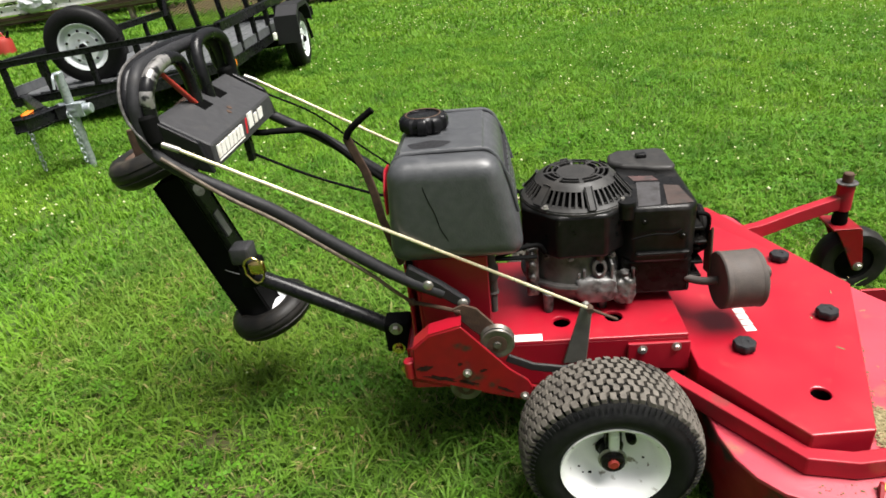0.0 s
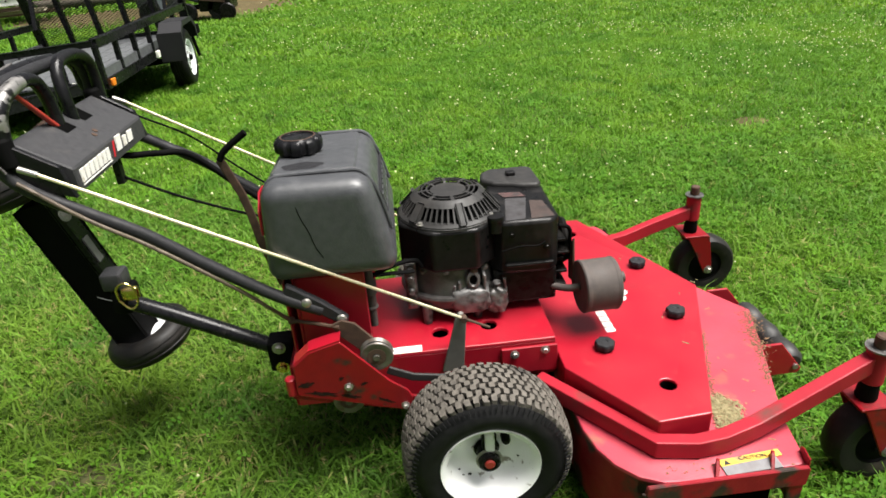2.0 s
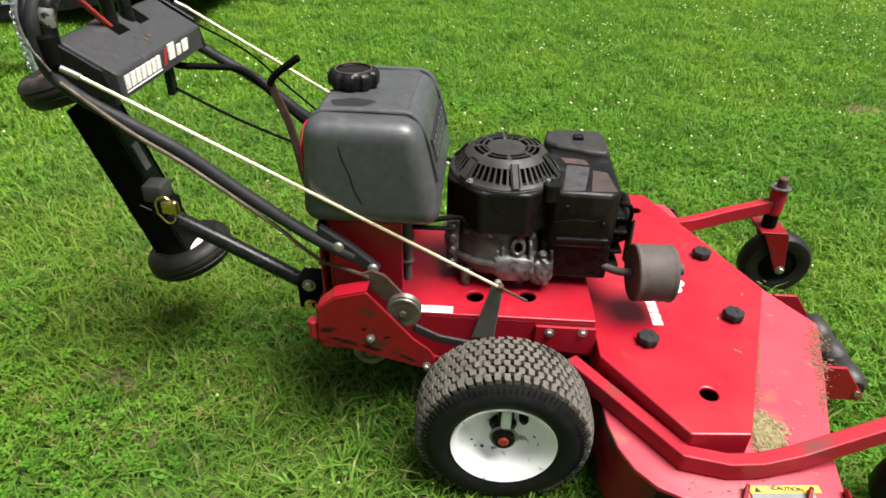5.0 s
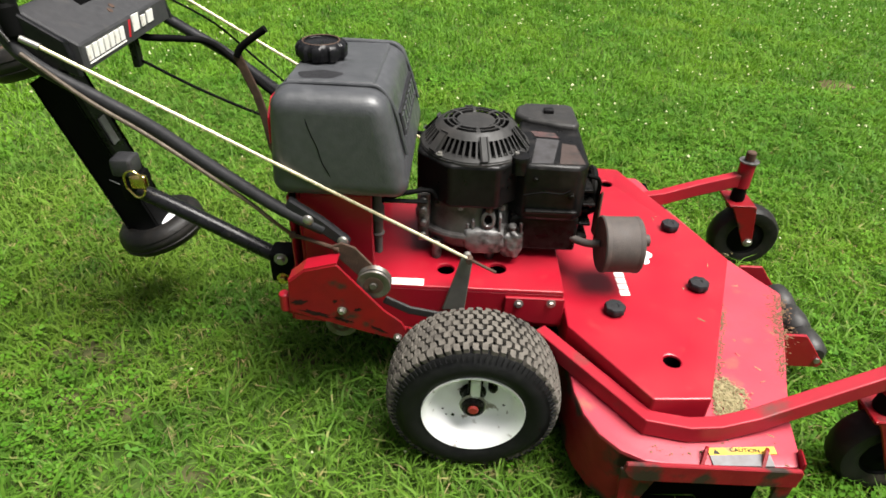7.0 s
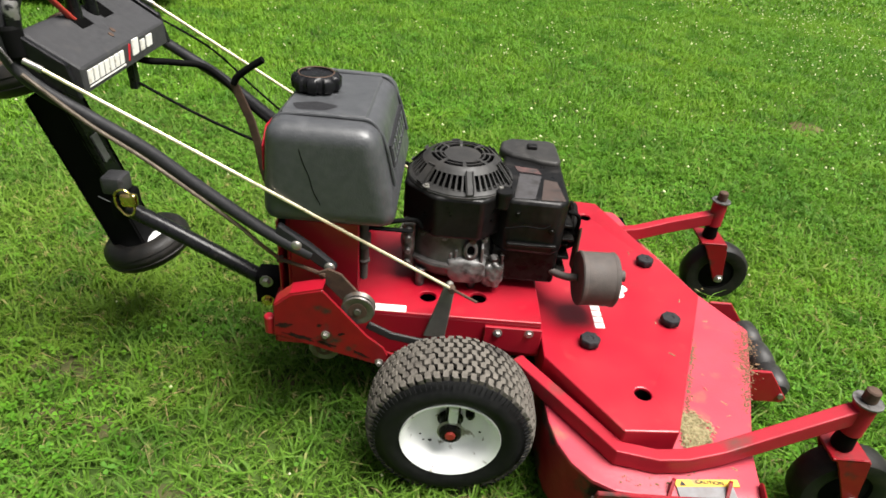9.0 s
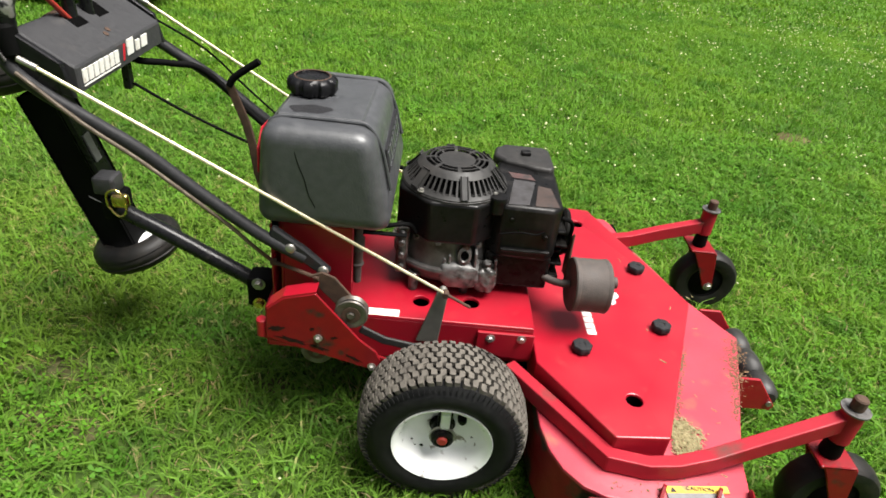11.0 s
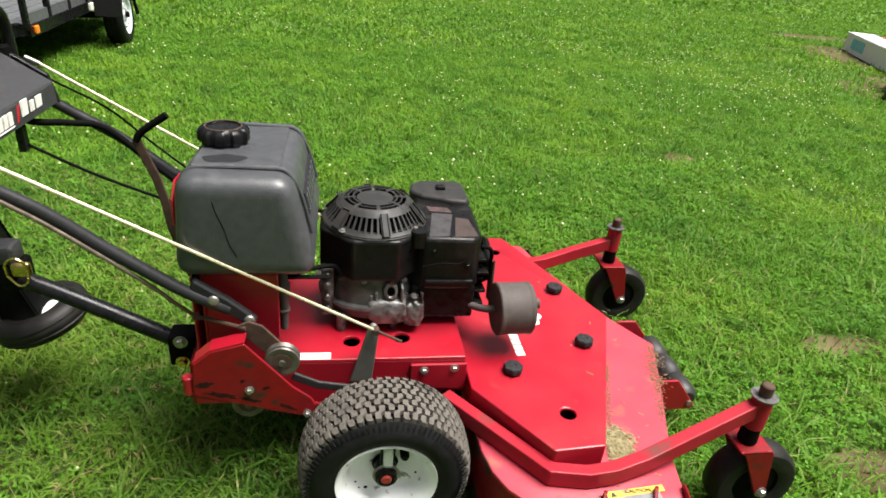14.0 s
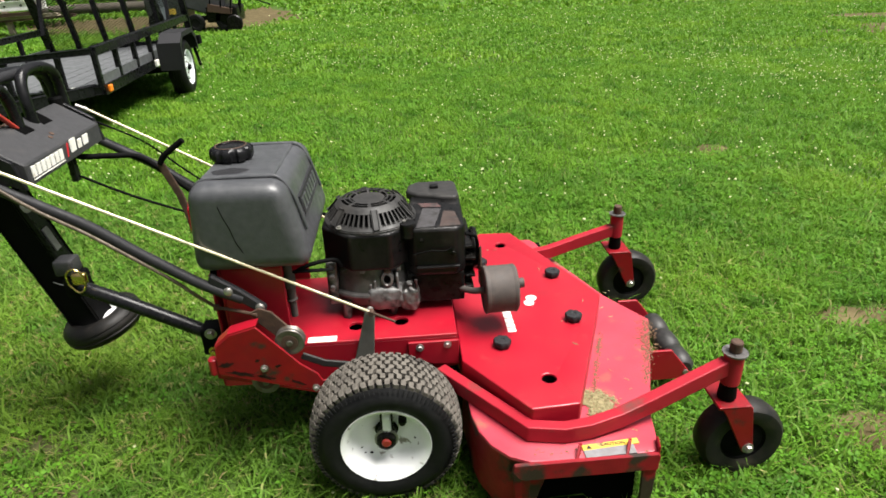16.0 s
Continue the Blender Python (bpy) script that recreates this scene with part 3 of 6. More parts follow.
# caster arms and caster wheels
def side_of(y, far):
    return 2 * MID - y if far else y


for far in (False, True):
    if far:
        arm = [(0.470, 0.790, 0.270), (0.590, 0.812, 0.281), (0.700, 0.848, 0.297), (0.842, 0.873, 0.326)]
    else:
        arm = [(0.150, 0.170, 0.262), (0.342, -0.076, 0.262), (0.420, -0.090, 0.262), (0.480, -0.085, 0.264), (0.560, -0.064, 0.270), (0.640, -0.041, 0.286), (0.842, 0.0, 0.352)]
    part("caster_arm", bent_bar(arm, 0.030, 0.042), RED_BAR, mower, "red square steel caster arm")
    px, py = 0.855, side_of(0.0, far)
    part("pivot_tube", rod((px, py, 0.298), (px, py, 0.385), 0.024, seg=20, cap=0.003), RED_BAR, mower, "red pivot tube")
    part("pivot_washer", lathe([(0, 0), (0.030, 0), (0.030, 0.004), (0, 0.004)], (px, py, 0.386), (0, 0, 1), 24), ALUMINIUM, mower)
    pin = rod((px, py, 0.390), (px, py, 0.420), 0.015, cap=0.003)
    rod((px - 0.012, py - 0.008, 0.399), (px + 0.020, py + 0.012, 0.399), 0.003, bm=pin)
    part("pivot_pin", pin, RUST, mower, "rusty pin end")
    part("stem", lathe([(0, 0), (0.020, 0), (0.023, 0.008), (0.020, 0.05), (0, 0.05)], (px, py, 0.250), (0, 0, 1), 20), BLACK_FLAT, mower, "greasy black stem")
    cx, cy, cz = 0.915, py + (0.012 if not far else 0.006), 0.115
    fork = None
    for sy in (-1, 1):
        y0, y1 = cy + sy * 0.052, cy + sy * 0.046
        fork = prism([(px - 0.030, 0.252), (px + 0.030, 0.252), (px + 0.052, 0.245), (cx + 0.016, cz - 0.012), (cx - 0.012, cz - 0.014), (px - 0.012, 0.222)],
                     "y", min(y0, y1), max(y0, y1), 0.002, 1, fork)
    block(px - 0.035, px + 0.048, cy - 0.052, cy + 0.052, 0.243, 0.251, 0.003, bm=fork)
    part("caster_fork", fork, RED_DIRTY, mower, "red bent plate fork")
    wheel = part("caster_wheel", lathe([(0.0, 0.004), (0.018, 0.0), (0.024, 0.006), (0.055, 0.014), (0.062, 0.010), (0.062, 0.066), (0.055, 0.062), (0.024, 0.070), (0.0, 0.072)],
                                       (cx, cy - 0.037, cz), (0, 1, 0), 28), BLACK_FLAT, mower, "dark caster wheel hub")
    part("caster_tyre", lathe([(0.060, 0.008), (0.080, 0.0), (0.100, 0.003), (0.109, 0.014), (0.1125, 0.037), (0.109, 0.060), (0.100, 0.071), (0.080, 0.074), (0.060, 0.066)],
                              (cx, cy - 0.037, cz), (0, 1, 0), 40), RUBBER_OLD, wheel, "smooth dirty black caster tyre")
    part("axle_bolt", bolt((cx, cy - 0.052, cz), (0, -1, 0), 0.010, 0.010), STEEL, mower)

# anti-scalp rollers before the deck
part("roller_bracket", prism([(0.770, 0.205), (0.835, 0.205), (0.905, 0.115), (0.895, 0.100), (0.770, 0.100)], "y", 0.270, 0.278, 0.002), RED, mower, "red roller bracket plate")
part("roller_bracket", prism([(0.770, 0.205), (0.835, 0.205), (0.905, 0.115), (0.895, 0.100), (0.770, 0.100)], "y", 0.560, 0.568, 0.002), RED, mower, "red roller bracket plate")
part("roller_axle", rod((0.885, 0.265, 0.125), (0.885, 0.575, 0.125), 0.008), STEEL, mower)
for i in range(3):
    y0 = 0.282 + 0.092 * i
    part("roller", lathe([(0, 0), (0.024, 0), (0.036, 0.012), (0.039, 0.045), (0.036, 0.078), (0.024, 0.090), (0, 0.090)], (0.885, y0, 0.125), (0, 1, 0), 24),
         DUSTY_BLACK, mower, "dusty black plastic roller")

# ---- engine platform and side frames ----
FAR = 2 * BAR
plat_holes = [(-0.073, 0.276, 0.020), (0.050, 0.287, 0.020)]
part("engine_platform", holed_plate([(-0.430, 0.205), (0.200, 0.205), (0.200, FAR - 0.205), (-0.430, FAR - 0.205)], plat_holes, 0.352, 0.360, 0.003), RED, mower,
     "glossy red engine platform with round holes")
part("platform_side", prism([(-0.43, 0.24), (-0.15, 0.235), (0.200, 0.255), (0.200, 0.352), (-0.430, 0.352)], "y", 0.205, 0.212, 0.002), RED, mower, "red side frame")
part("platform_side", prism([(-0.43, 0.24), (-0.15, 0.235), (0.200, 0.255), (0.200, 0.352), (-0.430, 0.352)], "y", FAR - 0.212, FAR - 0.205, 0.002), RED, mower, "red side frame")
part("platform_end", block(-0.436, -0.430, 0.207, FAR - 0.207, 0.24, 0.356), RED_DIRTY, mower)
# added black sheet below the platform, painted as the frame's inner shade
part("frame_shade_sheet", block(-0.40, 0.19, 0.22, FAR - 0.22, 0.285, 0.292), SHADE_AND_OIL_BLACK, mower, "black sheet painting the shade inside the frame")
join_plate = part("joint_plate", prism([(0.066, 0.298), (0.130, 0.272), (0.203, 0.268), (0.203, 0.345), (0.066, 0.345)], "y", 0.196, 0.204, 0.002), RED, mower, "red bolted joint plate")
for x, z in ((0.098, 0.328), (0.172, 0.333)):
    part("frame_bolt", bolt((x, 0.196, z), (0, -1, 0), 0.0075, 0.008), STEEL, mower)
part("serial_plate", block(-0.198, -0.122, 0.206, 0.231, 0.3604, 0.3614, 0.0), DECAL_WHITE, mower, "white riveted serial plate")
for x in (-0.188, -0.134):
    part("rivet", lathe([(0, 0), (0.003, 0), (0.002, 0.0015), (0, 0.002)], (x, 0.219, 0.3612), (0, 0, 1), 10), STEEL, mower)
# deck hanger arm beside the other wheel
part("hanger_arm", bent_bar([(0.10, FAR - 0.186, 0.282), (0.215, FAR - 0.150, 0.262)], 0.020, 0.050), RED, mower, "red deck hanger arm")

# tank supports behind
for far in (False, True):
    s = (lambda y: FAR - y) if far else (lambda y: y)
    y0, y1 = sorted((s(0.203), s(0.210)))
    part("tank_support", prism([(-0.385, 0.36), (-0.232, 0.36), (-0.232, 0.592), (-0.385, 0.592)], "y", y0, y1, 0.003), RED, mower, "red upright tank support plate")
    y0, y1 = sorted((s(0.203), s(0.25)))
    part("support_flange", block(-0.385, -0.232, y0, y1, 0.590, 0.597), RED, mower)
    y0, y1 = sorted((s(0.205), s(0.30)))
    part("support_web", block(-0.392, -0.385, y0, y1, 0.36, 0.592), RED, mower)
part("back_panel", prism([(0.200, 0.36), (FAR - 0.2, 0.36), (FAR - 0.2, 0.585), (0.200, 0.585)], "x", -0.412, -0.405, 0.003), RED, mower, "red panel under the fuel tank")
part("tank_guard", prism([(0.208, 0.700), (0.222, 0.695), (0.300, 0.722), (0.300, 0.778), (0.252, 0.782), (0.214, 0.752)], "x", -0.432, -0.428, 0.0015), RED, mower, "red guard tab behind the fuel tank")

# idler side plate with its pulleys
SP = [(-0.405, 0.352), (-0.406, 0.372), (-0.402, 0.431), (-0.366, 0.463), (-0.296, 0.482), (-0.201, 0.366), (-0.163, 0.334), (-0.153, 0.312), (-0.160, 0.290), (-0.178, 0.282), (-0.30, 0.318)]
side_plate = part("side_plate", prism(SP, "y", 0.106, 0.112, 0.002), RED_DIRTY, mower, "scratched red side plate")
part("side_flange", bent_bar([(-0.401, 0.127, 0.433), (-0.365, 0.127, 0.465), (-0.296, 0.127, 0.484)], 0.038, 0.004, 0.0), RED, mower, "red folded flange", 15)
part("side_box", rod((-0.418, 0.122, 0.345), (-0.418, 0.122, 0.392), 0.012, seg=14, cap=0.003), RED, mower)
part("lower_rail", prism([(-0.43, 0.30), (-0.12, 0.215), (-0.12, 0.262), (-0.43, 0.34)], "y", 0.160, 0.168, 0.002), RED_DIRTY, mower, "scraped red lower rail")
for x, z in ((-0.292, 0.362), (-0.172, 0.292)):
    part("plate_bolt", bolt((x, 0.106, z), (0, -1, 0), 0.0065, 0.010), STEEL, mower)


def pulley(p, r, label):
    prof = [(0, -0.006), (0.007, -0.006), (0.007, 0.0), (0.011, 0.0), (r * 0.42, 0.003), (r * 0.55, 0.0), (r * 0.95, 0.0), (r, 0.003), (r * 0.84, 0.0125), (r, 0.022), (r * 0.95, 0.025), (0.012, 0.025), (0, 0.025)]
    wheel = part("pulley", lathe(prof, p, (0, 1, 0), 36), PULLEY, mower, label)
    part("bearing", lathe([(r * 0.26, -0.001), (r * 0.56, -0.001), (r * 0.56, 0.004), (r * 0.26, 0.004)], p, (0, 1, 0), 24), RUST, wheel, "rusty bearing seal")
    part("groove_belt", lathe([(r * 0.86, 0.009), (r * 0.90, 0.0125), (r * 0.86, 0.016)], p, (0, 1, 0), 36), BLACK_FLAT, wheel, "dark groove")
    return wheel


pulley((-0.223, 0.118, 0.424), 0.037, "worn grey idler pulley")
pulley((-0.299, 0.122, 0.307), 0.036, "worn grey belt pulley")
part("idler_arm", prism([(-0.315, 0.500), (-0.290, 0.512), (-0.262, 0.500), (-0.205, 0.430), (-0.215, 0.402), (-0.236, 0.402), (-0.300, 0.472)], "y", 0.144, 0.150, 0.002), RUST, mower,
     "brown rusty idler arm")
part("idler_rod", tube([(-0.403, 0.184, 0.500), (-0.35, 0.166, 0.497), (-0.296, 0.142, 0.496)], 0.0045, 8), RUST, mower, "thin rusty pull rod")
part("drive_belt", bent_bar([(-0.205, 0.150, 0.362), (-0.150, 0.150, 0.334), (-0.085, 0.150, 0.322), (-0.01, 0.150, 0.320)], 0.008, 0.020), DUSTY_BLACK, mower, "dusty dark drive belt")
part("brake_lever", prism([(-0.078, 0.300), (-0.026, 0.300), (-0.013, 0.448), (-0.020, 0.458), (-0.032, 0.458), (-0.040, 0.446)], "y", 0.196, 0.202, 0.002), GREY_PLATE, mower,
     "grey tapered brake lever")
part("swivel", lathe([(0, -0.008), (0.007, -0.008), (0.009, -0.002), (0.009, 0.008), (0, 0.010)], (-0.026, 0.205, 0.448), (0, 1, 0), 12), STEEL, mower, "steel rod swivel")

# ---- handlebars and controls ----
def handle_side(y, far):
    return 2 * BAR - y if far else y


for far in (False, True):
    s = lambda x, y, z: (x, handle_side(y, far), z)
    part("handlebar", tube([s(-0.330, 0.168, 0.528), s(-0.386, 0.166, 0.558), s(-0.442, 0.165, 0.594), s(-0.546, 0.165, 0.671), s(-0.642, 0.165, 0.746), s(-0.735, 0.165, 0.802),
                            s(-0.820, 0.165, 0.856), s(-0.858, 0.165, 0.900), s(-0.862, 0.167, 0.950), s(-0.860, 0.172, 0.985), s(-0.858, 0.200, 1.025), s(-0.858, 0.25, 1.040), s(-0.858, 0.395, 1.044)], 0.0132, 14),
         BLACK_MATTE, mower, "black tubular handlebar")
    part("handle_foot", prism([(-0.292, 0.488), (-0.278, 0.492), (-0.274, 0.506), (-0.330, 0.556), (-0.395, 0.603), (-0.405, 0.580), (-0.34, 0.524)], "y",
                              *sorted((handle_side(0.160, far), handle_side(0.178, far))), 0.004), BLACK_MATTE, mower, "flattened black handle end")
    for x, z in ((-0.359, 0.554), (-0.290, 0.505)):
        part("handle_bolt", lathe([(0, 0), (0.012, 0), (0.010, 0.005), (0.004, 0.007), (0, 0.007)], (x, handle_side(0.160, far), z), (0, 1 if far else -1, 0), 14), STEEL, mower,
             "round plated bolt head")
    r0, r1 = ((-0.790, 0.622, 0.912), (0.039, 0.600, 0.430)) if far else ((-0.783, 0.135, 0.898), (0.038, 0.186, 0.422))
    knee = Vector(r0).lerp(Vector(r1), 0.928)
    part("control_rod", rod(r0, knee, 0.0037, seg=8), ROD, mower, "long plated brake rod")
    part("rod_tail", rod(knee, r1, 0.0034, seg=8), RUST, mower, "dark threaded rod end")
    part("rod_joint", lathe([(0, -0.010), (0.007, -0.010), (0.008, -0.004), (0.008, 0.006), (0.005, 0.012), (0, 0.012)], knee, (0, 1, 0), 12), RUST, mower)
    part("rod_sleeve", rod((r0[0] - 0.030, r0[1], r0[2] + 0.014), r0, 0.006, seg=10), STEEL, mower)
# second bar and cable sleeve behind the grips
part("grip_bar", tube([(-0.845, 0.168, 0.92), (-0.875, 0.172, 0.965), (-0.878, 0.186, 1.005), (-0.876, 0.236, 1.038), (-0.874, 0.40, 1.052), (-0.875, 0.55, 1.038),
                       (-0.878, 0.605, 1.005), (-0.876, 0.615, 0.965), (-0.85, 0.612, 0.92)], 0.0105, 12), BLACK, mower, "black bail bar")
part("control_cable", tube([(-0.845, 0.150, 0.90), (-0.878, 0.158, 0.955), (-0.884, 0.172, 1.006), (-0.884, 0.225, 1.046), (-0.882, 0.36, 1.062)], 0.003, 8), ALUMINIUM, mower)
# two lever loops through the console
part("lever_loop", tube([(-0.842, 0.178, 0.905), (-0.842, 0.176, 0.950), (-0.837, 0.180, 0.995), (-0.834, 0.205, 1.022), (-0.832, 0.245, 1.036), (-0.831, 0.285, 1.040), (-0.830, 0.318, 1.033),
                         (-0.829, 0.340, 1.005), (-0.829, 0.351, 0.965), (-0.829, 0.353, 0.905)], 0.0138, 12, 5), BLACK, mower, "black lever loop worn to bare metal")
part("worn_grip", tube([(-0.8395, 0.1765, 0.972), (-0.837, 0.180, 0.995), (-0.834, 0.205, 1.022), (-0.832, 0.245, 1.036), (-0.8312, 0.272, 1.0395)], 0.0141, 12, 5), BARE_STEEL, mower, "bare shiny metal worn through")
part("lever_loop", tube([(-0.822, 0.408, 0.905), (-0.8240, 0.404, 0.98), (-0.8300, 0.420, 1.028), (-0.8320, 0.455, 1.050), (-0.8320, 0.530, 1.048), (-0.8330, 0.580, 1.025), (-0.8380, 0.602, 0.975), (-0.838, 0.606, 0.905)],
                        0.0135, 12, 5), BLACK, mower, "black lever loop")
part("red_lever", rod((-0.823, 0.345, 0.925), (-0.836, 0.240, 1.030), 0.0064, 0.0048, seg=10, cap=0.003), RED_GRIP, mower, "small red lever")
part("tan_strap", bent_bar([(-0.855, 0.23, 0.925), (-0.845, 0.30, 0.945), (-0.84, 0.36, 0.952)], 0.012, 0.006), RUST, mower, "tan strap behind the console")

# console box: sloping top with two slots, lettered front
def sloped(u, y, lift=0.0):
    """A place on the console's top: u metres back from its front edge."""
    d = Vector((-0.083, 0, 0.052)).normalized()
    n = Vector((0.052, 0, 0.083)).normalized()
    return Vector((-0.7442, y, 0.8888)) + d * u + n * lift


side_out = [(-0.742, 0.840), (-0.744, 0.8888), (-0.841, 0.9496), (-0.849, 0.943), (-0.849, 0.866)]
console = part("console", prism(side_out, "y", 0.184, 0.560, 0.003), CONSOLE, mower, "black textured control console")
# slots are not cut: flat black patches paint the shade inside them
for y0, y1, u0, u1 in ((0.318, 0.362, 0.066, 0.106), (0.410, 0.452, 0.068, 0.108)):
    own = bmesh.new()
    vs = [own.verts.new(sloped(u, y, 0.0012)) for u, y in ((u0, y0), (u1, y0 + 0.004), (u1, y1 + 0.004), (u0, y1))]
    own.faces.new(vs)
    low = [own.verts.new(v.co - Vector((0.0007, 0, 0.001))) for v in vs]
    for i in range(4):
        own.faces.new((vs[i], vs[(i + 1) % 4], low[(i + 1) % 4], low[i]))
    part("slot", own, SHADE_AND_OIL_BLACK, console, "lever slot as a shade-black patch", 0)
for y, u in ((0.362, 0.030), (0.382, 0.037)):
    part("console_hole", lathe([(0, 0.0), (0.006, 0), (0.006, 0.0012), (0, 0.0012)], sloped(u, y, 0.0003), (0.056, 0, 0.082), 14), RUST, console)
# plain blocks in place of the name on the front
own = None
for i in range(7):
    y = 0.199 + 0.0212 * i
    own = prism([(y, 0.8555), (y + 0.0155, 0.8555), (y + 0.0180, 0.8800), (y + 0.0025, 0.8800)], "x", -0.744, -0.7408, 0.0, 1, own)
prism([(0.199, 0.8495), (0.345, 0.8495), (0.3452, 0.8520), (0.1992, 0.8520)], "x", -0.744, -0.7408, 0.0, 1, own)
part("name_plate", own, DECAL_WHITE, console, "row of slanted white blocks with underline", 0)
part("name_slash", prism([(0.362, 0.853), (0.3665, 0.853), (0.378, 0.884), (0.3735, 0.884)], "x", -0.744, -0.7408, 0.0), DECAL_RED, console, "thin red slanted stripe", 0)
own = None
for y, w, h in ((0.384, 0.031, 0.031), (0.423, 0.021, 0.021), (0.452, 0.030, 0.023)):
    own = prism([(y, 0.8580), (y + w * 0.86, 0.8580), (y + w, 0.8580 + h), (y + w * 0.12, 0.8580 + h)], "x", -0.744, -0.7408, 0.0, 1, own)
part("name_plate", own, DECAL_WHITE, console, "three larger white blocks", 0)
for y in (0.172, 0.580):
    part("console_bracket", prism([(-0.745, 0.835), (-0.760, 0.900), (-0.830, 0.945), (-0.856, 0.935), (-0.846, 0.870)], "y", y - 0.006, y + 0.006, 0.002), BLACK, mower, "black end bracket")
    part("bracket_cap", lathe([(0, 0), (0.017, 0), (0.019, 0.004), (0.019, 0.05), (0.016, 0.056), (0, 0.056)], (-0.842, y, 0.905), (-0.1, 0, 1), 16), BLACK_FLAT, mower)
part("cable_bracket", block(-0.780, -0.765, 0.415, 0.440, 0.770, 0.840), BLACK, mower)
part("cable", tube([(-0.770, 0.430, 0.785), (-0.66, 0.45, 0.715), (-0.53, 0.44, 0.665), (-0.44, 0.42, 0.645)], 0.0035, 8), BLACK_FLAT, mower, "thin black cable")
part("wire_loom", tube([(-0.790, 0.44, 0.850), (-0.765, 0.47, 0.822), (-0.715, 0.53, 0.803), (-0.655, 0.575, 0.778), (-0.560, 0.592, 0.680), (-0.47, 0.59, 0.600), (-0.40, 0.55, 0.55)], 0.008, 10), BLACK_FLAT, mower,
     "black wire sleeve tied to the bar")
part("cable", tube([(-0.770, 0.600, 0.885), (-0.66, 0.62, 0.815), (-0.56, 0.61, 0.73), (-0.45, 0.60, 0.64)], 0.0028, 8), BLACK_FLAT, mower, "thin black cable")
part("pull_rod", tube([(-0.835, 0.152, 0.880), (-0.735, 0.149, 0.798), (-0.642, 0.147, 0.736), (-0.560, 0.149, 0.670), (-0.479, 0.160, 0.594), (-0.440, 0.166, 0.550), (-0.403, 0.184, 0.500)], 0.0042, 8), ROD_BROWN, mower,
     "brown pull rod under the bar")
# gear lever behind the tank
own = bent_bar([(-0.442, 0.355, 0.500), (-0.472, 0.350, 0.626), (-0.480, 0.350, 0.692), (-0.491, 0.350, 0.745), (-0.513, 0.350, 0.806), (-0.521, 0.350, 0.829)], 0.006, 0.020)
part("gear_lever", own, RUST, mower, "rusty flat gear lever")
part("lever_grip", tube([(-0.521, 0.350, 0.826), (-0.512, 0.350, 0.842), (-0.490, 0.350, 0.860), (-0.455, 0.350, 0.884)], 0.0075, 10), BLACK_FLAT, mower, "black dipped lever end")

# ---- fuel tank ----
def tank_body():
    own = bmesh.new()
    bmesh.ops.create_cube(own, size=1.0)
    for v in own.verts:
        u, w, h = v.co.x + 0.5, v.co.y + 0.5, v.co.z + 0.5
        x = (-0.432 + 0.018 * h) * (1 - u) + (-0.148 - 0.048 * h) * u
        y = 0.163 + (0.612 - 0.163) * w
        z = 0.600 + (0.222 - 0.016 * w - 0.003 * u) * h
        v.co = Vector((x, y, z))
    bmesh.ops.bevel(own, geom=own.edges[:], offset=0.040, segments=7, profile=0.55, affect="EDGES", clamp_overlap=True)
    return own


tank = part("fuel_tank", tank_body(), TANK, mower, "dark grey moulded plastic fuel tank", 60)
for y, d in ((0.226, 0.0), (0.540, -0.0115)):
    part("tank_ridge", tube([(-0.160, y, 0.68), (-0.183, y, 0.772 + d), (-0.210, y, 0.8150 + d), (-0.245, y, 0.8205 + d), (-0.36, y, 0.8210 + d), (-0.400, y, 0.812 + d), (-0.418, y, 0.78)], 0.0040, 8), TANK, tank, "moulded ridge")
own = prism([(-0.395, 0.236), (-0.222, 0.236), (-0.222, 0.530), (-0.395, 0.530)], "z", 0.812, 0.8222, 0.004)
for v in own.verts:
    v.co.z -= 0.0350 * (v.co.y - 0.236)
part("tank_band", own, TANK, tank, "raised centre panel")
part("tank_seam", tube([(-0.346, 0.168, 0.796), (-0.344, 0.1636, 0.772), (-0.337, 0.1632, 0.745), (-0.327, 0.1632, 0.718), (-0.319, 0.1632, 0.684), (-0.308, 0.1634, 0.660), (-0.301, 0.166, 0.638)], 0.0011, 6), BLACK_FLAT, tank, "dark crease line")
lean = Vector((-0.216, 0, 1)).normalized()
flat = Vector((1, 0, 0.216)).normalized()
mid = Vector((-0.1742, 0.40, 0.722))
part("tank_recess", beam(mid + Vector((0, -0.125, 0)), mid + Vector((0, 0.125, 0)), 0.006, 0.052, 0.002, up=lean), BLACK_MATTE, tank, "dark label recess")
for i in range(7):
    c = mid + flat * 0.0035 + Vector((0, -0.104 + 0.034 * i, 0))
    part("raised_block", beam(c + Vector((0, -0.011, 0)), c + Vector((0, 0.011, 0)), 0.003, 0.030, 0.001, up=lean), TANK, tank)
own = bmesh.new()
n = 72
rings = []
for q, h in ((0.030, -0.004), (0.051, -0.002), (0.0545, 0.004), (0.055, 0.020), (0.049, 0.028), (0.040, 0.031), (0.037, 0.0275), (0.0001, 0.0265)):
    ring = []
    for i in range(n):
        a = 2 * math.pi * i / n
        lobe = 1 - (0.11 if 0.0475 < q and math.sin(9 * a) > 0.30 else 0)
        ring.append(own.verts.new((-0.352 + q * lobe * math.cos(a), 0.388 + q * lobe * math.sin(a), 0.824 + h)))
    rings.append(ring)
for a, b in zip(rings, rings[1:]):
    for i in range(n):
        own.faces.new((a[i], a[(i + 1) % n], b[(i + 1) % n], b[i]))
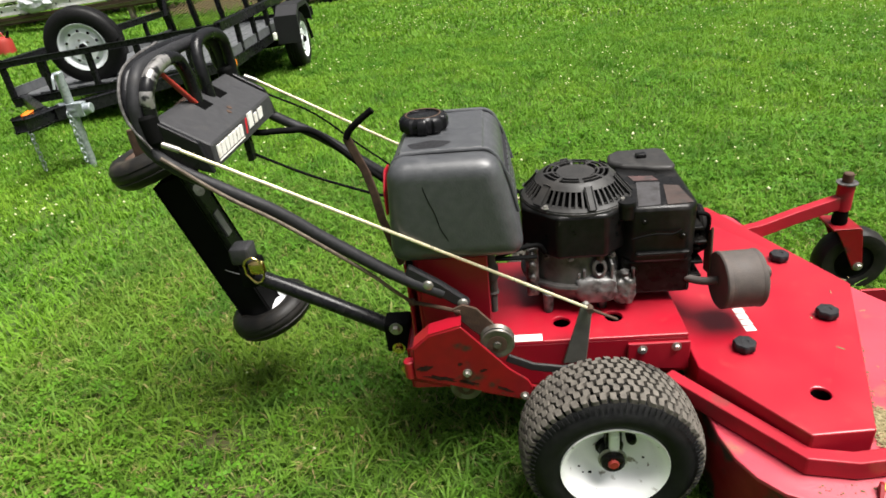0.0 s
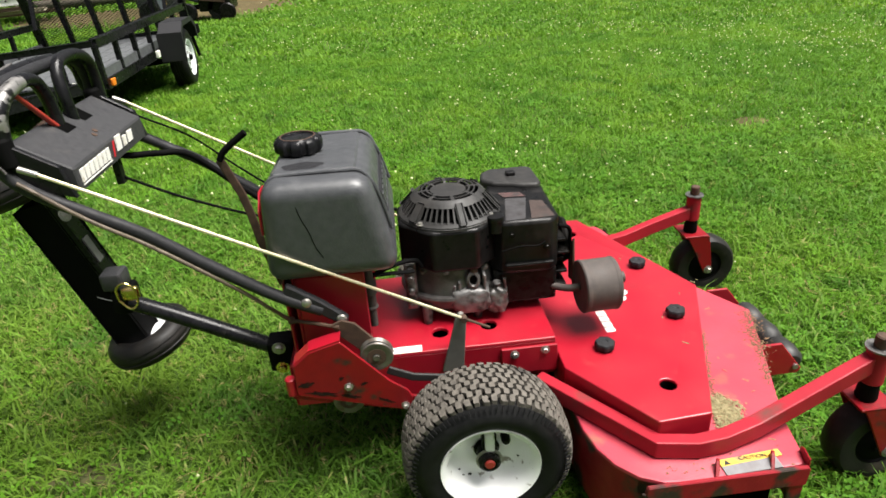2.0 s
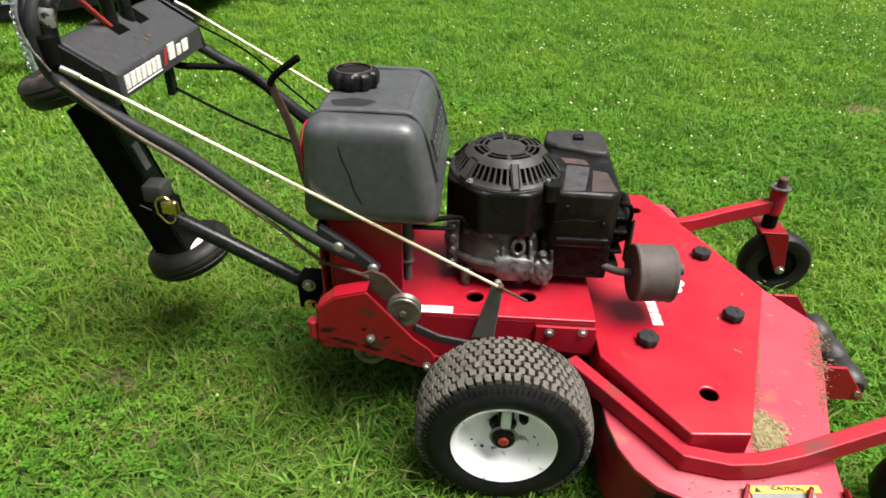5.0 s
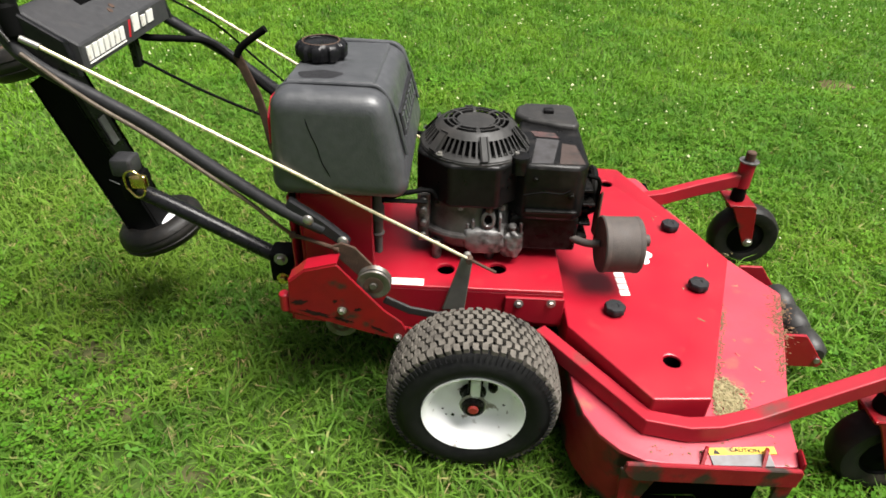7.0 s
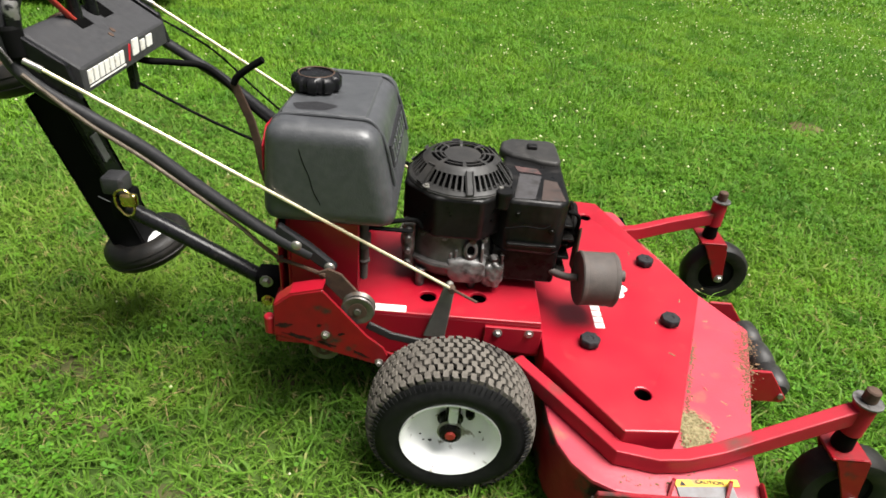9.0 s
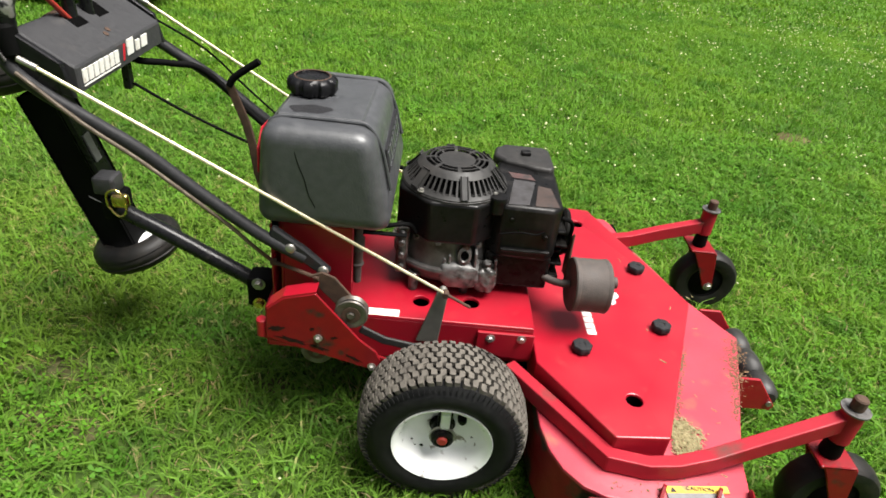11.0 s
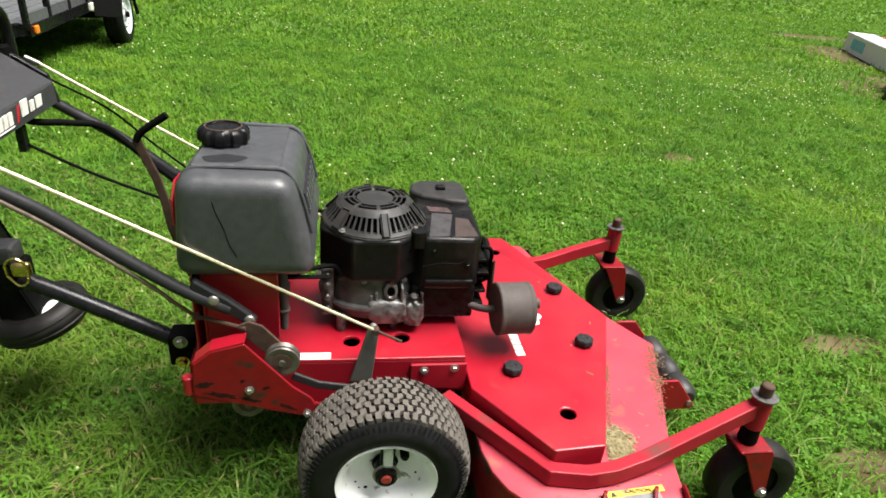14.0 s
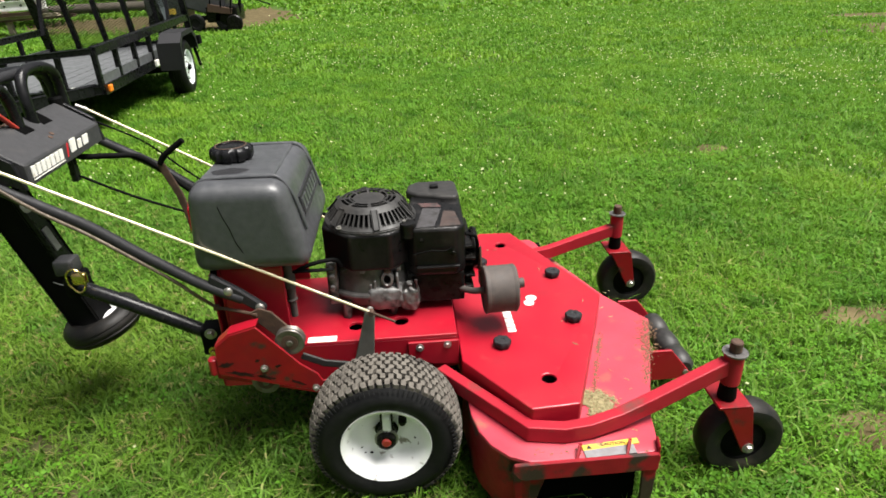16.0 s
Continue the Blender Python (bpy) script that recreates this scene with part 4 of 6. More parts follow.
cap = part("tank_cap", own, BLACK, tank, "black grooved screw cap with rusty rim")
part("cap_neck", lathe([(0, 0), (0.040, 0), (0.038, 0.012), (0, 0.012)], (-0.352, 0.388, 0.810), (0, 0, 1), 28), BLACK_FLAT, tank)
part("cap_ring", lathe([(0.0405, 0.0), (0.0385, 0.0018), (0.0365, 0.0005)], (-0.352, 0.388, 0.8545), (0, 0, 1), 32), RUST, tank, "rust-brown ring on the cap")
own = bmesh.new()
ring = []
for i in range(36):
    a = 2 * math.pi * i / 36
    q = 1 + 0.10 * math.sin(2 * a + 1) + 0.08 * math.sin(5 * a)
    ring.append(own.verts.new((-0.335 + 0.040 * q * math.cos(a), 0.276 + 0.028 * q * math.sin(a), 0.8228 - 0.035 * (0.040 + 0.028 * q * math.sin(a)))))
own.faces.new(ring)
part("fuel_stain", own, BLACK_MATTE, tank, "dark fuel stain on the tank top", 0)
part("tank_strap_hook", block(-0.405, -0.392, 0.196, 0.206, 0.575, 0.615), BLACK_FLAT, tank)

# ---- engine ----
EX, EY = -0.018, 0.432
own = None
engine = part("engine", lathe([(0, 0.430), (0.122, 0.430), (0.120, 0.452), (0.112, 0.486), (0.108, 0.520), (0, 0.520)], (EX - 0.006, EY, 0), (0, 0, 1), 40), CAST_DARK, mower,
              "dirty cast crankcase of a black vertical-shaft engine", 30)
bowl = lathe([(0, 0.376), (0.070, 0.378), (0.098, 0.388), (0.115, 0.404), (0.122, 0.424), (0.126, 0.426), (0.128, 0.432), (0.126, 0.438), (0.112, 0.440), (0, 0.440)], (EX - 0.010, EY - 0.006, 0), (0, 0, 1), 44)
part("oil_sump", bowl, CAST_DARK, engine, "rounded cast oil sump with a flange", 30)
for x, y in ((-0.098, 0.325), (0.030, 0.330), (-0.098, 0.535), (0.050, 0.535)):
    part("engine_foot", rod((x, y, 0.359), (x + 0.002, y + 0.004, 0.410), 0.011, 0.015, seg=12, cap=0.002), ALUMINIUM, engine)


def cast_lump(c, radii, seed, rough=0.22):
    """A rounded casting with uneven bosses and hollows."""
    own = bmesh.new()
    bmesh.ops.create_icosphere(own, subdivisions=4, radius=1.0)
    for v in own.verts:
        d = v.co.normalized()
        square = max(abs(d.x), abs(d.y), abs(d.z)) ** -0.45
        q = square * (1 + rough * noise.noise(d * 2.6 + Vector((seed, 0, 0))) + 0.5 * rough * abs(noise.noise(d * 6.0 + Vector((0, seed, 0)))))
        v.co = Vector(c) + Vector((d.x * radii[0], d.y * radii[1], d.z * radii[2])) * q
    return own


part("sump_casting", cast_lump((0.014, 0.327, 0.422), (0.053, 0.033, 0.037), 3.0, 0.10), CAST_BRIGHT, engine, "rubbed bright cast sump bulge")
corner = cast_lump((0.079, 0.330, 0.412), (0.028, 0.031, 0.038), 5.0, 0.14)
rod((0.080, 0.325, 0.430), (0.080, 0.323, 0.462), 0.013, 0.011, seg=14, cap=0.003, bm=corner)
rod((0.098, 0.322, 0.425), (0.098, 0.318, 0.470), 0.004, seg=8, bm=corner)
part("corner_casting", corner, ALUMINIUM, engine, "uneven cast corner boss")
part("gear_casting", cast_lump((-0.070, 0.352, 0.420), (0.036, 0.022, 0.026), 7.0, 0.12), ALUMINIUM, engine, "rounded cast gear case")
for x, z0, z1, y in ((0.048, 0.398, 0.492, 0.322), (-0.014, 0.432, 0.476, 0.326), (-0.026, 0.430, 0.466, 0.328)):
    part("flange_seam", block(x - 0.003, x + 0.003, y - 0.018, y + 0.025, z0, z1, 0.002), CAST_BRIGHT, engine)
column = block(-0.146, -0.116, 0.338, 0.372, 0.395, 0.528, 0.005)
for z in (0.418, 0.452, 0.486, 0.512):
    rod((-0.132, 0.336, z), (-0.132, 0.326, z), 0.009, 0.008, seg=12, cap=0.002, bm=column)
part("breather_column", column, ALUMINIUM, engine, "grey cast column with bolt heads")
# blower housing: eight-cornered box under a louvred cone
corners = [(EX + 0.142 * math.cos(radians(a)), EY + 0.138 * math.sin(radians(a))) for a in range(22, 382, 45)]
part("blower_housing", prism(corners, "z", 0.510, 0.618, 0.008, 3), ENGINE_BLACK, engine, "black dusty blower housing")
part("housing_rim", lathe([(0.100, 0), (0.126, 0.0), (0.128, 0.006), (0.118, 0.014), (0.100, 0.014)], (EX, EY, 0.616), (0, 0, 1), 40), DUSTY_BLACK, engine)
# added black cone, its colour the shade seen through the screen slots
part("screen_shade_core", lathe([(0.112, 0.0), (0.106, 0.004), (0.080, 0.040), (0.0, 0.044)], (EX, EY, 0.622), (0, 0, 1), 40), SHADE_AND_OIL_BLACK, engine, "black core painting the shade behind the screen slots")


def fan_screen():
    """A dished cover in one sheet: a ring of upright slots in its cone, three rings of curved slots in its top."""
    prof = [(0.128, 0.616), (0.126, 0.626), (0.121, 0.630), (0.1185, 0.6325), (0.0945, 0.6620), (0.089, 0.6670), (0.082, 0.6725), (0.076, 0.6755), (0.067, 0.677),
            (0.064, 0.6772), (0.055, 0.6778), (0.051, 0.678), (0.047, 0.677), (0.044, 0.6745), (0.020, 0.6755), (0.0, 0.6755)]
    n = 144
    own = lathe(prof, (EX, EY, 0), (0, 0, 1), n)
    gone = []
    for f in own.faces:
        c = f.calc_center_median() - Vector((EX, EY, 0))
        q = math.hypot(c.x, c.y)
        i = int((math.atan2(c.y, c.x) % (2 * math.pi)) / (2 * math.pi) * n)
        if 0.097 < q < 0.1175 and c.z < 0.6615:
            if (i + 10) % 24 > 3 and i % 3 != 0:
                gone.append(f)
        elif (0.0675 < q < 0.0755 or 0.0555 < q < 0.0635 or 0.0442 < q < 0.0508) and c.z > 0.674:
            if i % 18 > 2:
                gone.append(f)
    bmesh.ops.delete(own, geom=gone, context="FACES")
    bmesh.ops.recalc_face_normals(own, faces=own.faces[:])
    bmesh.ops.solidify(own, geom=own.faces[:], thickness=0.003)
    return own


part("fan_screen", fan_screen(), DUSTY_BLACK, engine, "black dished screen with rings of slots", 35)
for i in range(6):
    a = 2 * math.pi * (24 * i - 8) / 144
    p0 = Vector((EX + 0.123 * math.cos(a), EY + 0.123 * math.sin(a), 0.630))
    p1 = Vector((EX + 0.090 * math.cos(a), EY + 0.090 * math.sin(a), 0.667))
    part("screen_rib", beam(p0, p1, 0.014, 0.008, 0.003, up=(math.cos(a), math.sin(a), 0.6)), DUSTY_BLACK, engine)
for a in (50, 140, 230, 320):
    part("screen_bolt", bolt((EX + 0.122 * math.cos(radians(a)), EY + 0.122 * math.sin(radians(a)), 0.628), (0, 0, 1), 0.006, 0.006), STEEL, engine)
# cylinder shroud, to the front
part("cylinder_shroud", prism([(0.095, 0.565), (0.070, 0.360), (0.100, 0.325), (0.215, 0.320), (0.240, 0.345), (0.245, 0.60), (0.220, 0.64), (0.12, 0.64)], "z", 0.475, 0.618, 0.010, 3),
     ENGINE_BLACK, engine, "black sheet metal cylinder shroud with faded label")
part("cylinder_block", block(0.075, 0.235, 0.335, 0.61, 0.385, 0.480, 0.008), ENGINE_OILY, engine, "oily black cylinder block")
part("breather_tube", rod((0.084, 0.345, 0.585), (0.084, 0.346, 0.622), 0.021, seg=18, cap=0.005), ENGINE_BLACK, engine)
part("tube_cap", lathe([(0, 0), (0.022, 0), (0.023, 0.005), (0.021, 0.012), (0, 0.014)], (0.084, 0.346, 0.618), (0, 0, 1), 20), ENGINE_BLACK, engine)
for i in range(5):
    z = 0.415 + 0.030 * i
    part("cooling_fin", block(0.238, 0.262 + 0.006 * (i % 2), 0.345 + 0.012 * (i % 3), 0.56, z, z + 0.009, 0.002, 1), ENGINE_OILY, engine)
part("head_cover", lathe([(0, 0), (0.058, 0), (0.062, 0.006), (0.058, 0.016), (0.03, 0.022), (0, 0.022)], (0.262, 0.43, 0.505), (1, 0, 0), 28), ENGINE_OILY, engine, "black head cover")
part("spark_lead", tube([(0.240, 0.350, 0.585), (0.268, 0.356, 0.572), (0.276, 0.372, 0.530), (0.268, 0.385, 0.500)], 0.005, 10), BLACK_FLAT, engine)
for x, z in ((-0.098, 0.500), (-0.045, 0.508), (0.052, 0.500), (-0.080, 0.434), (0.062, 0.446)):
    part("case_bolt", bolt((x, EY - math.sqrt(0.118 ** 2 - (x - EX) ** 2) - 0.003, z), (0, -1, 0), 0.0055, 0.008), ALUMINIUM, engine)
boss = lathe([(0.011, -0.006), (0.014, -0.010), (0.021, -0.008), (0.023, 0.0), (0.023, 0.030)], (0, 0, 0), (0, 1, 0), 22)
boss.transform(pose(0.020, 0.316, 0.478, rx=-10) @ Matrix.Diagonal((0.78, 1.0, 1.10, 1.0)))
part("plug_boss", boss, CAST_DARK, engine, "oval cast boss round the oil plug")
part("oil_plug", lathe([(0, -0.002), (0.008, -0.004), (0.012, 0.0), (0.012, 0.020)], (0.020, 0.314, 0.480), (0, 1, 0.1), 18), SHADE_AND_OIL_BLACK, engine, "oily black plug")
part("dipstick_tube", rod((0.022, 0.318, 0.496), (0.024, 0.322, 0.526), 0.010, 0.009, seg=14, cap=0.002), RUST, engine, "brown dipstick tube")
part("shroud_step", block(0.102, 0.222, 0.312, 0.325, 0.500, 0.508, 0.003), ENGINE_BLACK, engine)
part("head_bracket", prism([(0.345, 0.42), (0.39, 0.41), (0.40, 0.50), (0.36, 0.54)], "x", 0.280, 0.286, 0.002), RUST, engine)
part("throttle_link", tube([(0.095, 0.318, 0.545), (0.14, 0.314, 0.556), (0.18, 0.314, 0.554), (0.20, 0.316, 0.562)], 0.002, 6), BLACK_FLAT, engine)
part("shroud_bolt", bolt((0.205, 0.320, 0.545), (0, -1, 0), 0.006, 0.005), ENGINE_OILY, engine)
part("shroud_bolt", bolt((0.12, 0.322, 0.585), (0, -1, 0), 0.005, 0.005), ENGINE_OILY, engine)
for name, spot, mat in (("worn grey label", [(0.130, 0.466), (0.183, 0.460), (0.156, 0.335), (0.107, 0.331)], LABEL_PALE), ("faded red label stripe", [(0.119, 0.508), (0.176, 0.500), (0.184, 0.470), (0.127, 0.477)], LABEL_RED),
                        ("rust-stained warning label", [(0.188, 0.442), (0.219, 0.433), (0.228, 0.335), (0.170, 0.333)], DECAL_FADED)):
    part("engine_label", prism(spot, "z", 0.6184, 0.6190, 0.0), mat, engine, name, 0)
air = part("air_cleaner", prism([(0.084, 0.592), (0.112, 0.558), (0.165, 0.540), (0.190, 0.526), (0.232, 0.522), (0.242, 0.545), (0.240, 0.650), (0.226, 0.666), (0.118, 0.666), (0.092, 0.640)], "z", 0.600, 0.630, 0.009, 4),
           DUSTY_BLACK, engine, "dusty black air cleaner cover")
part("cover_latch", block(0.158, 0.184, 0.592, 0.616, 0.628, 0.640, 0.004), ENGINE_BLACK, engine)
part("fuel_valve", lathe([(0, 0), (0.009, 0), (0.010, 0.045), (0.014, 0.048), (0.015, 0.052), (0.012, 0.056), (0.012, 0.085), (0.016, 0.090), (0.016, 0.120), (0.011, 0.126), (0.011, 0.160), (0, 0.160)], (-0.227, 0.246, 0.425), (0.0, -0.03, 1), 20), MUFFLER, mower, "dull grey fuel valve under the tank")
part("hose", tube([(-0.235, 0.31, 0.515), (-0.18, 0.31, 0.54), (-0.12, 0.33, 0.54), (-0.10, 0.33, 0.52)], 0.006, 10), BLACK_FLAT, engine)
part("fuel_line", tube([(-0.165, 0.50, 0.610), (-0.14, 0.50, 0.600), (-0.115, 0.47, 0.598)], 0.005, 8), BLACK_FLAT, engine)
part("cross_bar", block(-0.23, -0.12, 0.300, 0.315, 0.520, 0.526), BLACK_FLAT, mower)
# muffler
MU = (0.283, 0.300, 0.434)
muffler = part("muffler", lathe([(0, 0.004), (0.057, 0.002), (0.064, 0.0), (0.067, 0.003), (0.0665, 0.010), (0.0655, 0.013), (0.0655, 0.077), (0.0665, 0.080), (0.067, 0.086), (0.063, 0.090), (0.052, 0.088), (0, 0.087)],
                                MU, (1, 0.03, 0.0), 44), MUFFLER, engine, "brown heat-stained round muffler")
part("exhaust_pipe", tube([(0.215, 0.350, 0.425), (0.235, 0.335, 0.420), (0.262, 0.315, 0.424), (0.287, 0.306, 0.430)], 0.0095, 12), MUFFLER, engine, "short rusty exhaust pipe")
part("tail_pipe", lathe([(0, 0), (0.014, 0), (0.014, 0.026), (0.011, 0.026), (0.010, 0.004), (0, 0.004)], (0.370, 0.303, 0.446), (1, 0, 0.05), 18), MUFFLER, engine, "stub outlet pipe")

# ---- hitch and stand-on sulky, tipped on its side ----
hitch = part("hitch_bracket", block(-0.500, -0.437, 0.285, 0.345, 0.290, 0.372, 0.006), BLACK_FLAT, mower, "black hitch bracket")
for z in (0.302, 0.36):
    part("hitch_bolt", bolt((-0.470, 0.285, z), (0, -1, 0), 0.011, 0.012), BRASS if z < 0.33 else STEEL, mower)
part("hitch_nut", bolt((-0.437, 0.192, 0.312), (0, -1, 0), 0.010, 0.010), BRASS, mower)
LOW, HIGH = Vector((-0.884, 0.515, 0.258)), Vector((-1.024, 0.492, 0.752))
axis = (HIGH - LOW).normalized()
sulky = thing("mower_sulky", (-0.87, 0.50, 0.0), "black two-wheeled stand-on sulky tipped up behind the mower", "sulky")
part("draw_bar", tube([(-0.475, 0.322, 0.334), (-0.60, 0.335, 0.395), (-0.72, 0.348, 0.452), (-0.812, 0.360, 0.490)], 0.0195, 16, 4), BLACK, sulky, "glossy black draw bar tube")
part("bar_end", block(-0.852, -0.805, 0.345, 0.420, 0.462, 0.526, 0.012), BLACK_FLAT, sulky)
B0, B1 = LOW + axis * 0.035, HIGH - axis * 0.035
part("axle_beam", beam(B0, B1, 0.078, 0.080, 0.005, up=(1, 0, 0.28)), BLACK_FLAT, sulky, "flat black box beam")
part("beam_face", beam(B0.lerp(B1, 0.38) + Vector((0.044, -0.01, 0.010)), B1 + Vector((0.044, -0.01, 0.010)), 0.062, 0.012, 0.003, up=(1, 0, 0.4)), BLACK, sulky, "black foot plate edge")
part("beam_label", beam(B0.lerp(B1, 0.58) + Vector((0.0515, -0.014, 0.012)), B0.lerp(B1, 0.74) + Vector((0.0515, -0.014, 0.012)), 0.026, 0.004, 0.0, up=(1, 0, 0.4)), DECAL_GREY, sulky, "small grey label")
part("gusset", block(-0.862, -0.810, 0.345, 0.40, 0.530, 0.575, 0.008), CONSOLE, sulky, "black gusset box")
lock = part("padlock", block(-0.812, -0.772, 0.322, 0.342, 0.512, 0.548, 0.009, 3), BRASS, sulky, "brass latch")
part("latch_ring", tube([(x + 0.022, y, z) for x, y, z in ((-0.838, 0.318, 0.520), (-0.836, 0.316, 0.552), (-0.815, 0.315, 0.566), (-0.796, 0.316, 0.548), (-0.798, 0.318, 0.510), (-0.818, 0.318, 0.496), (-0.838, 0.318, 0.520))], 0.0028, 8), BRASS, sulky)


def sulky_wheel(c, way, rim, label):
    way = Vector(way)
    wheel = part("sulky_wheel", lathe([(0, -0.030), (0.020, -0.030), (0.024, -0.020), (0.050, -0.008), (0.062, -0.026), (0.066, -0.030), (0.066, 0.030), (0.062, 0.026), (0.050, 0.010), (0.024, 0.020), (0, 0.022)],
                                      c, way, 32), rim, sulky, label)
    part("sulky_tyre", lathe([(0.064, -0.030), (0.082, -0.036), (0.100, -0.034), (0.112, -0.022), (0.1155, -0.013), (0.113, -0.011), (0.1165, -0.002), (0.1165, 0.003), (0.113, 0.011), (0.1155, 0.013), (0.112, 0.022),
                               (0.100, 0.034), (0.082, 0.036), (0.064, 0.030)], c, way, 44), RUBBER_OLD, wheel, "dirty ribbed rubber tyre")


sulky_wheel(LOW + Vector((0.014, 0.005, 0.030)), axis, WHITE, "white sulky wheel rim")
sulky_wheel(HIGH + Vector((-0.020, 0, 0.022)), axis, RUST, "rusty sulky wheel rim")
part("mud_plate", block(-1.075, -0.985, 0.455, 0.465, 0.770, 0.860, 0.003), RUST, sulky, "brown rusty plate")
part("cable_tie", tube([(-0.93, 0.44, 0.47), (-0.90, 0.432, 0.462), (-0.86, 0.425, 0.455)], 0.0012, 6), DECAL_GREY, sulky)
for z in (0.695, 0.71):
    part("beam_bolt", bolt(HIGH.lerp(LOW, 0.10 + (z - 0.69)) + Vector((0.07, -0.045, 0.0)), (0.5, -1, 0.3), 0.008, 0.008), STEEL, sulky)

# loose bits of cut grass and dirt lying on the deck
own = bmesh.new()
rnd = random.Random(17)
for i in range(80):
    x, y = rnd.uniform(0.26, 0.74), rnd.uniform(-0.10, 0.80)
    front = 0.482 + (y + 0.050) * 0.370 if y < MID else 0.482 + (0.924 - y) * 0.370
    if abs(x - front) < 0.020 or (y < 0.15 and x < 0.206 + (0.146 - y) * 0.72 + 0.02):
        continue
    edge = 0.655 + (y + 0.03) * 0.36 if y < MID else 0.655 + (0.904 - y) * 0.36
    if x > edge - 0.02 or (x > front and rnd.random() < 0.2) or (x < front and rnd.random() < 0.78):
        continue
    z = 0.3136 if x < front else 0.2386
    b, l = rnd.uniform(0, 6.28), rnd.uniform(0.003, 0.009)
    d, s = Vector((math.cos(b), math.sin(b), 0)) * l, Vector((-math.sin(b), math.cos(b), 0)) * 0.0011
    own.faces.new([own.verts.new(Vector((x, y, z)) + o) for o in (-d - s, d - s, d + s + Vector((0, 0, 0.0015)), -d + s)])
tagged(alone("grass_clippings", own, CLIPPINGS, "loose dry grass bits scattered on the red deck", "clippings", smooth=0), kind="stuff")

# dark scrapes on the side plate
rnd = random.Random(23)
for x, z, l, w, a in ((-0.385, 0.380, 0.017, 0.007, 0.1), (-0.352, 0.351, 0.036, 0.006, -0.25), (-0.290, 0.334, 0.020, 0.0045, -0.3), (-0.305, 0.386, 0.006, 0.004, 0.5), (-0.258, 0.366, 0.009, 0.004, 0.3),
                      (-0.215, 0.312, 0.022, 0.004, -0.45)):
    ring = []
    own = bmesh.new()
    for k in range(30):
        t = 2 * math.pi * k / 30
        q = 1 + rnd.uniform(-0.45, 0.35)
        u, v = l * q * math.cos(t), w * q * math.sin(t)
        ring.append(own.verts.new((x + u * math.cos(a) - v * math.sin(a), 0.1053, z + u * math.sin(a) + v * math.cos(a))))
    own.faces.new(ring)
    part("scrape", own, GRIME, side_plate, "dark bare scrape", 0)
part("cable_clip", block(-0.410, -0.394, 0.179, 0.189, 0.492, 0.508, 0.003), RUST, mower)

# ---- utility trailer ----
TX, TY, LEANT = -2.98, 4.02, 0.055
BACKWARD, RIGHT = Vector((-0.07, 1, 0)).normalized(), Vector((1, 0.07, 0)).normalized()


def T(x, y, z):
    """A place on the trailer: x to its right side, y back from its front edge, z up."""
    return Vector((TX, TY, 0)) + RIGHT * x + BACKWARD * y + Vector((0, 0, z + LEANT * (x - 0.9)))


trailer = thing("utility_trailer", T(0, 1.4, 0), "black steel utility trailer with mesh ramp gate, parked on the lawn", "trailer")
HW, LX, LEN, BED, RAILZ = 0.80, -1.12, 2.75, 0.36, 0.66
RS = RIGHT
RX = 0.68
for x, x1 in ((LX, -HW), (RX, HW)):
    part("side_band", beam(T(x, 0.03, BED + 0.075), T(x1, LEN, BED + 0.075), 0.02, 0.070, 0.002), BED_GREY, trailer, "grey side band")
    part("side_sill", beam(T(x, 0, BED), T(x1, LEN, BED), 0.05, 0.075, 0.005), BLACK, trailer, "black frame sill")
    part("side_rail", beam(T(x, 0, RAILZ), T(x1, LEN, RAILZ), 0.05, 0.062, 0.005), BLACK, trailer, "black top rail")
    for y in (0.0, 0.42, 0.85, 1.28, 1.70, 2.20, 2.72):
        xm = x + (x1 - x) * y / LEN
        part("rail_post", beam(T(xm, y, BED), T(xm, y, RAILZ), 0.04, 0.04, 0.004, up=(0, 1, 0)), BLACK, trailer)
for y, z in ((0, BED), (LEN, BED), (0, RAILZ)):
    part("cross_sill", beam(T(LX if y < 1 else -HW, y, z), T(RX if y < 1 else HW, y, z), 0.05, 0.06 if z == BED else 0.045, 0.005), BLACK, trailer, "black cross member")
for x in (-0.78, -0.40, 0.0, 0.40):
    part("rail_post", beam(T(x, 0, BED), T(x, 0, RAILZ), 0.04, 0.04, 0.004, up=(0, 1, 0)), BLACK, trailer)
own = None
for i in range(11):
    x0 = LX + 0.03 + i * (RX - LX - 0.06) / 11
    part("floor_board", beam(T(x0 + 0.085, 0.03, BED + 0.02), T(HW + (x0 + 0.085 - RX) * 0.89, LEN - 0.03, BED + 0.02), 0.146, 0.03, 0.004), BED_GREY, trailer, "grey metal floor strip")
# tongue, coupler, jack
TIP = T(-0.09, -1.42, 0.44)
for x in (LX + 0.05, RX - 0.05):
    part("tongue_beam", beam(T(x, 0.05, BED), TIP + RS * (0.03 if x > 0 else -0.03) + BACKWARD * 0.18, 0.05, 0.075, 0.005), BLACK, trailer, "black tongue beam")
part("coupler", beam(TIP - BACKWARD * 0.12 + Vector((0, 0, 0.02)), TIP + BACKWARD * 0.22, 0.075, 0.07, 0.015), BLACK, trailer, "black ball coupler")
part("coupler_latch", beam(TIP - BACKWARD * 0.06 + Vector((0, 0, 0.055)), TIP + BACKWARD * 0.01 + Vector((0, 0, 0.062)), 0.03, 0.022, 0.006), ORANGE, trailer, "orange coupler latch")
JP = TIP + BACKWARD * 0.26 + RS * 0.10
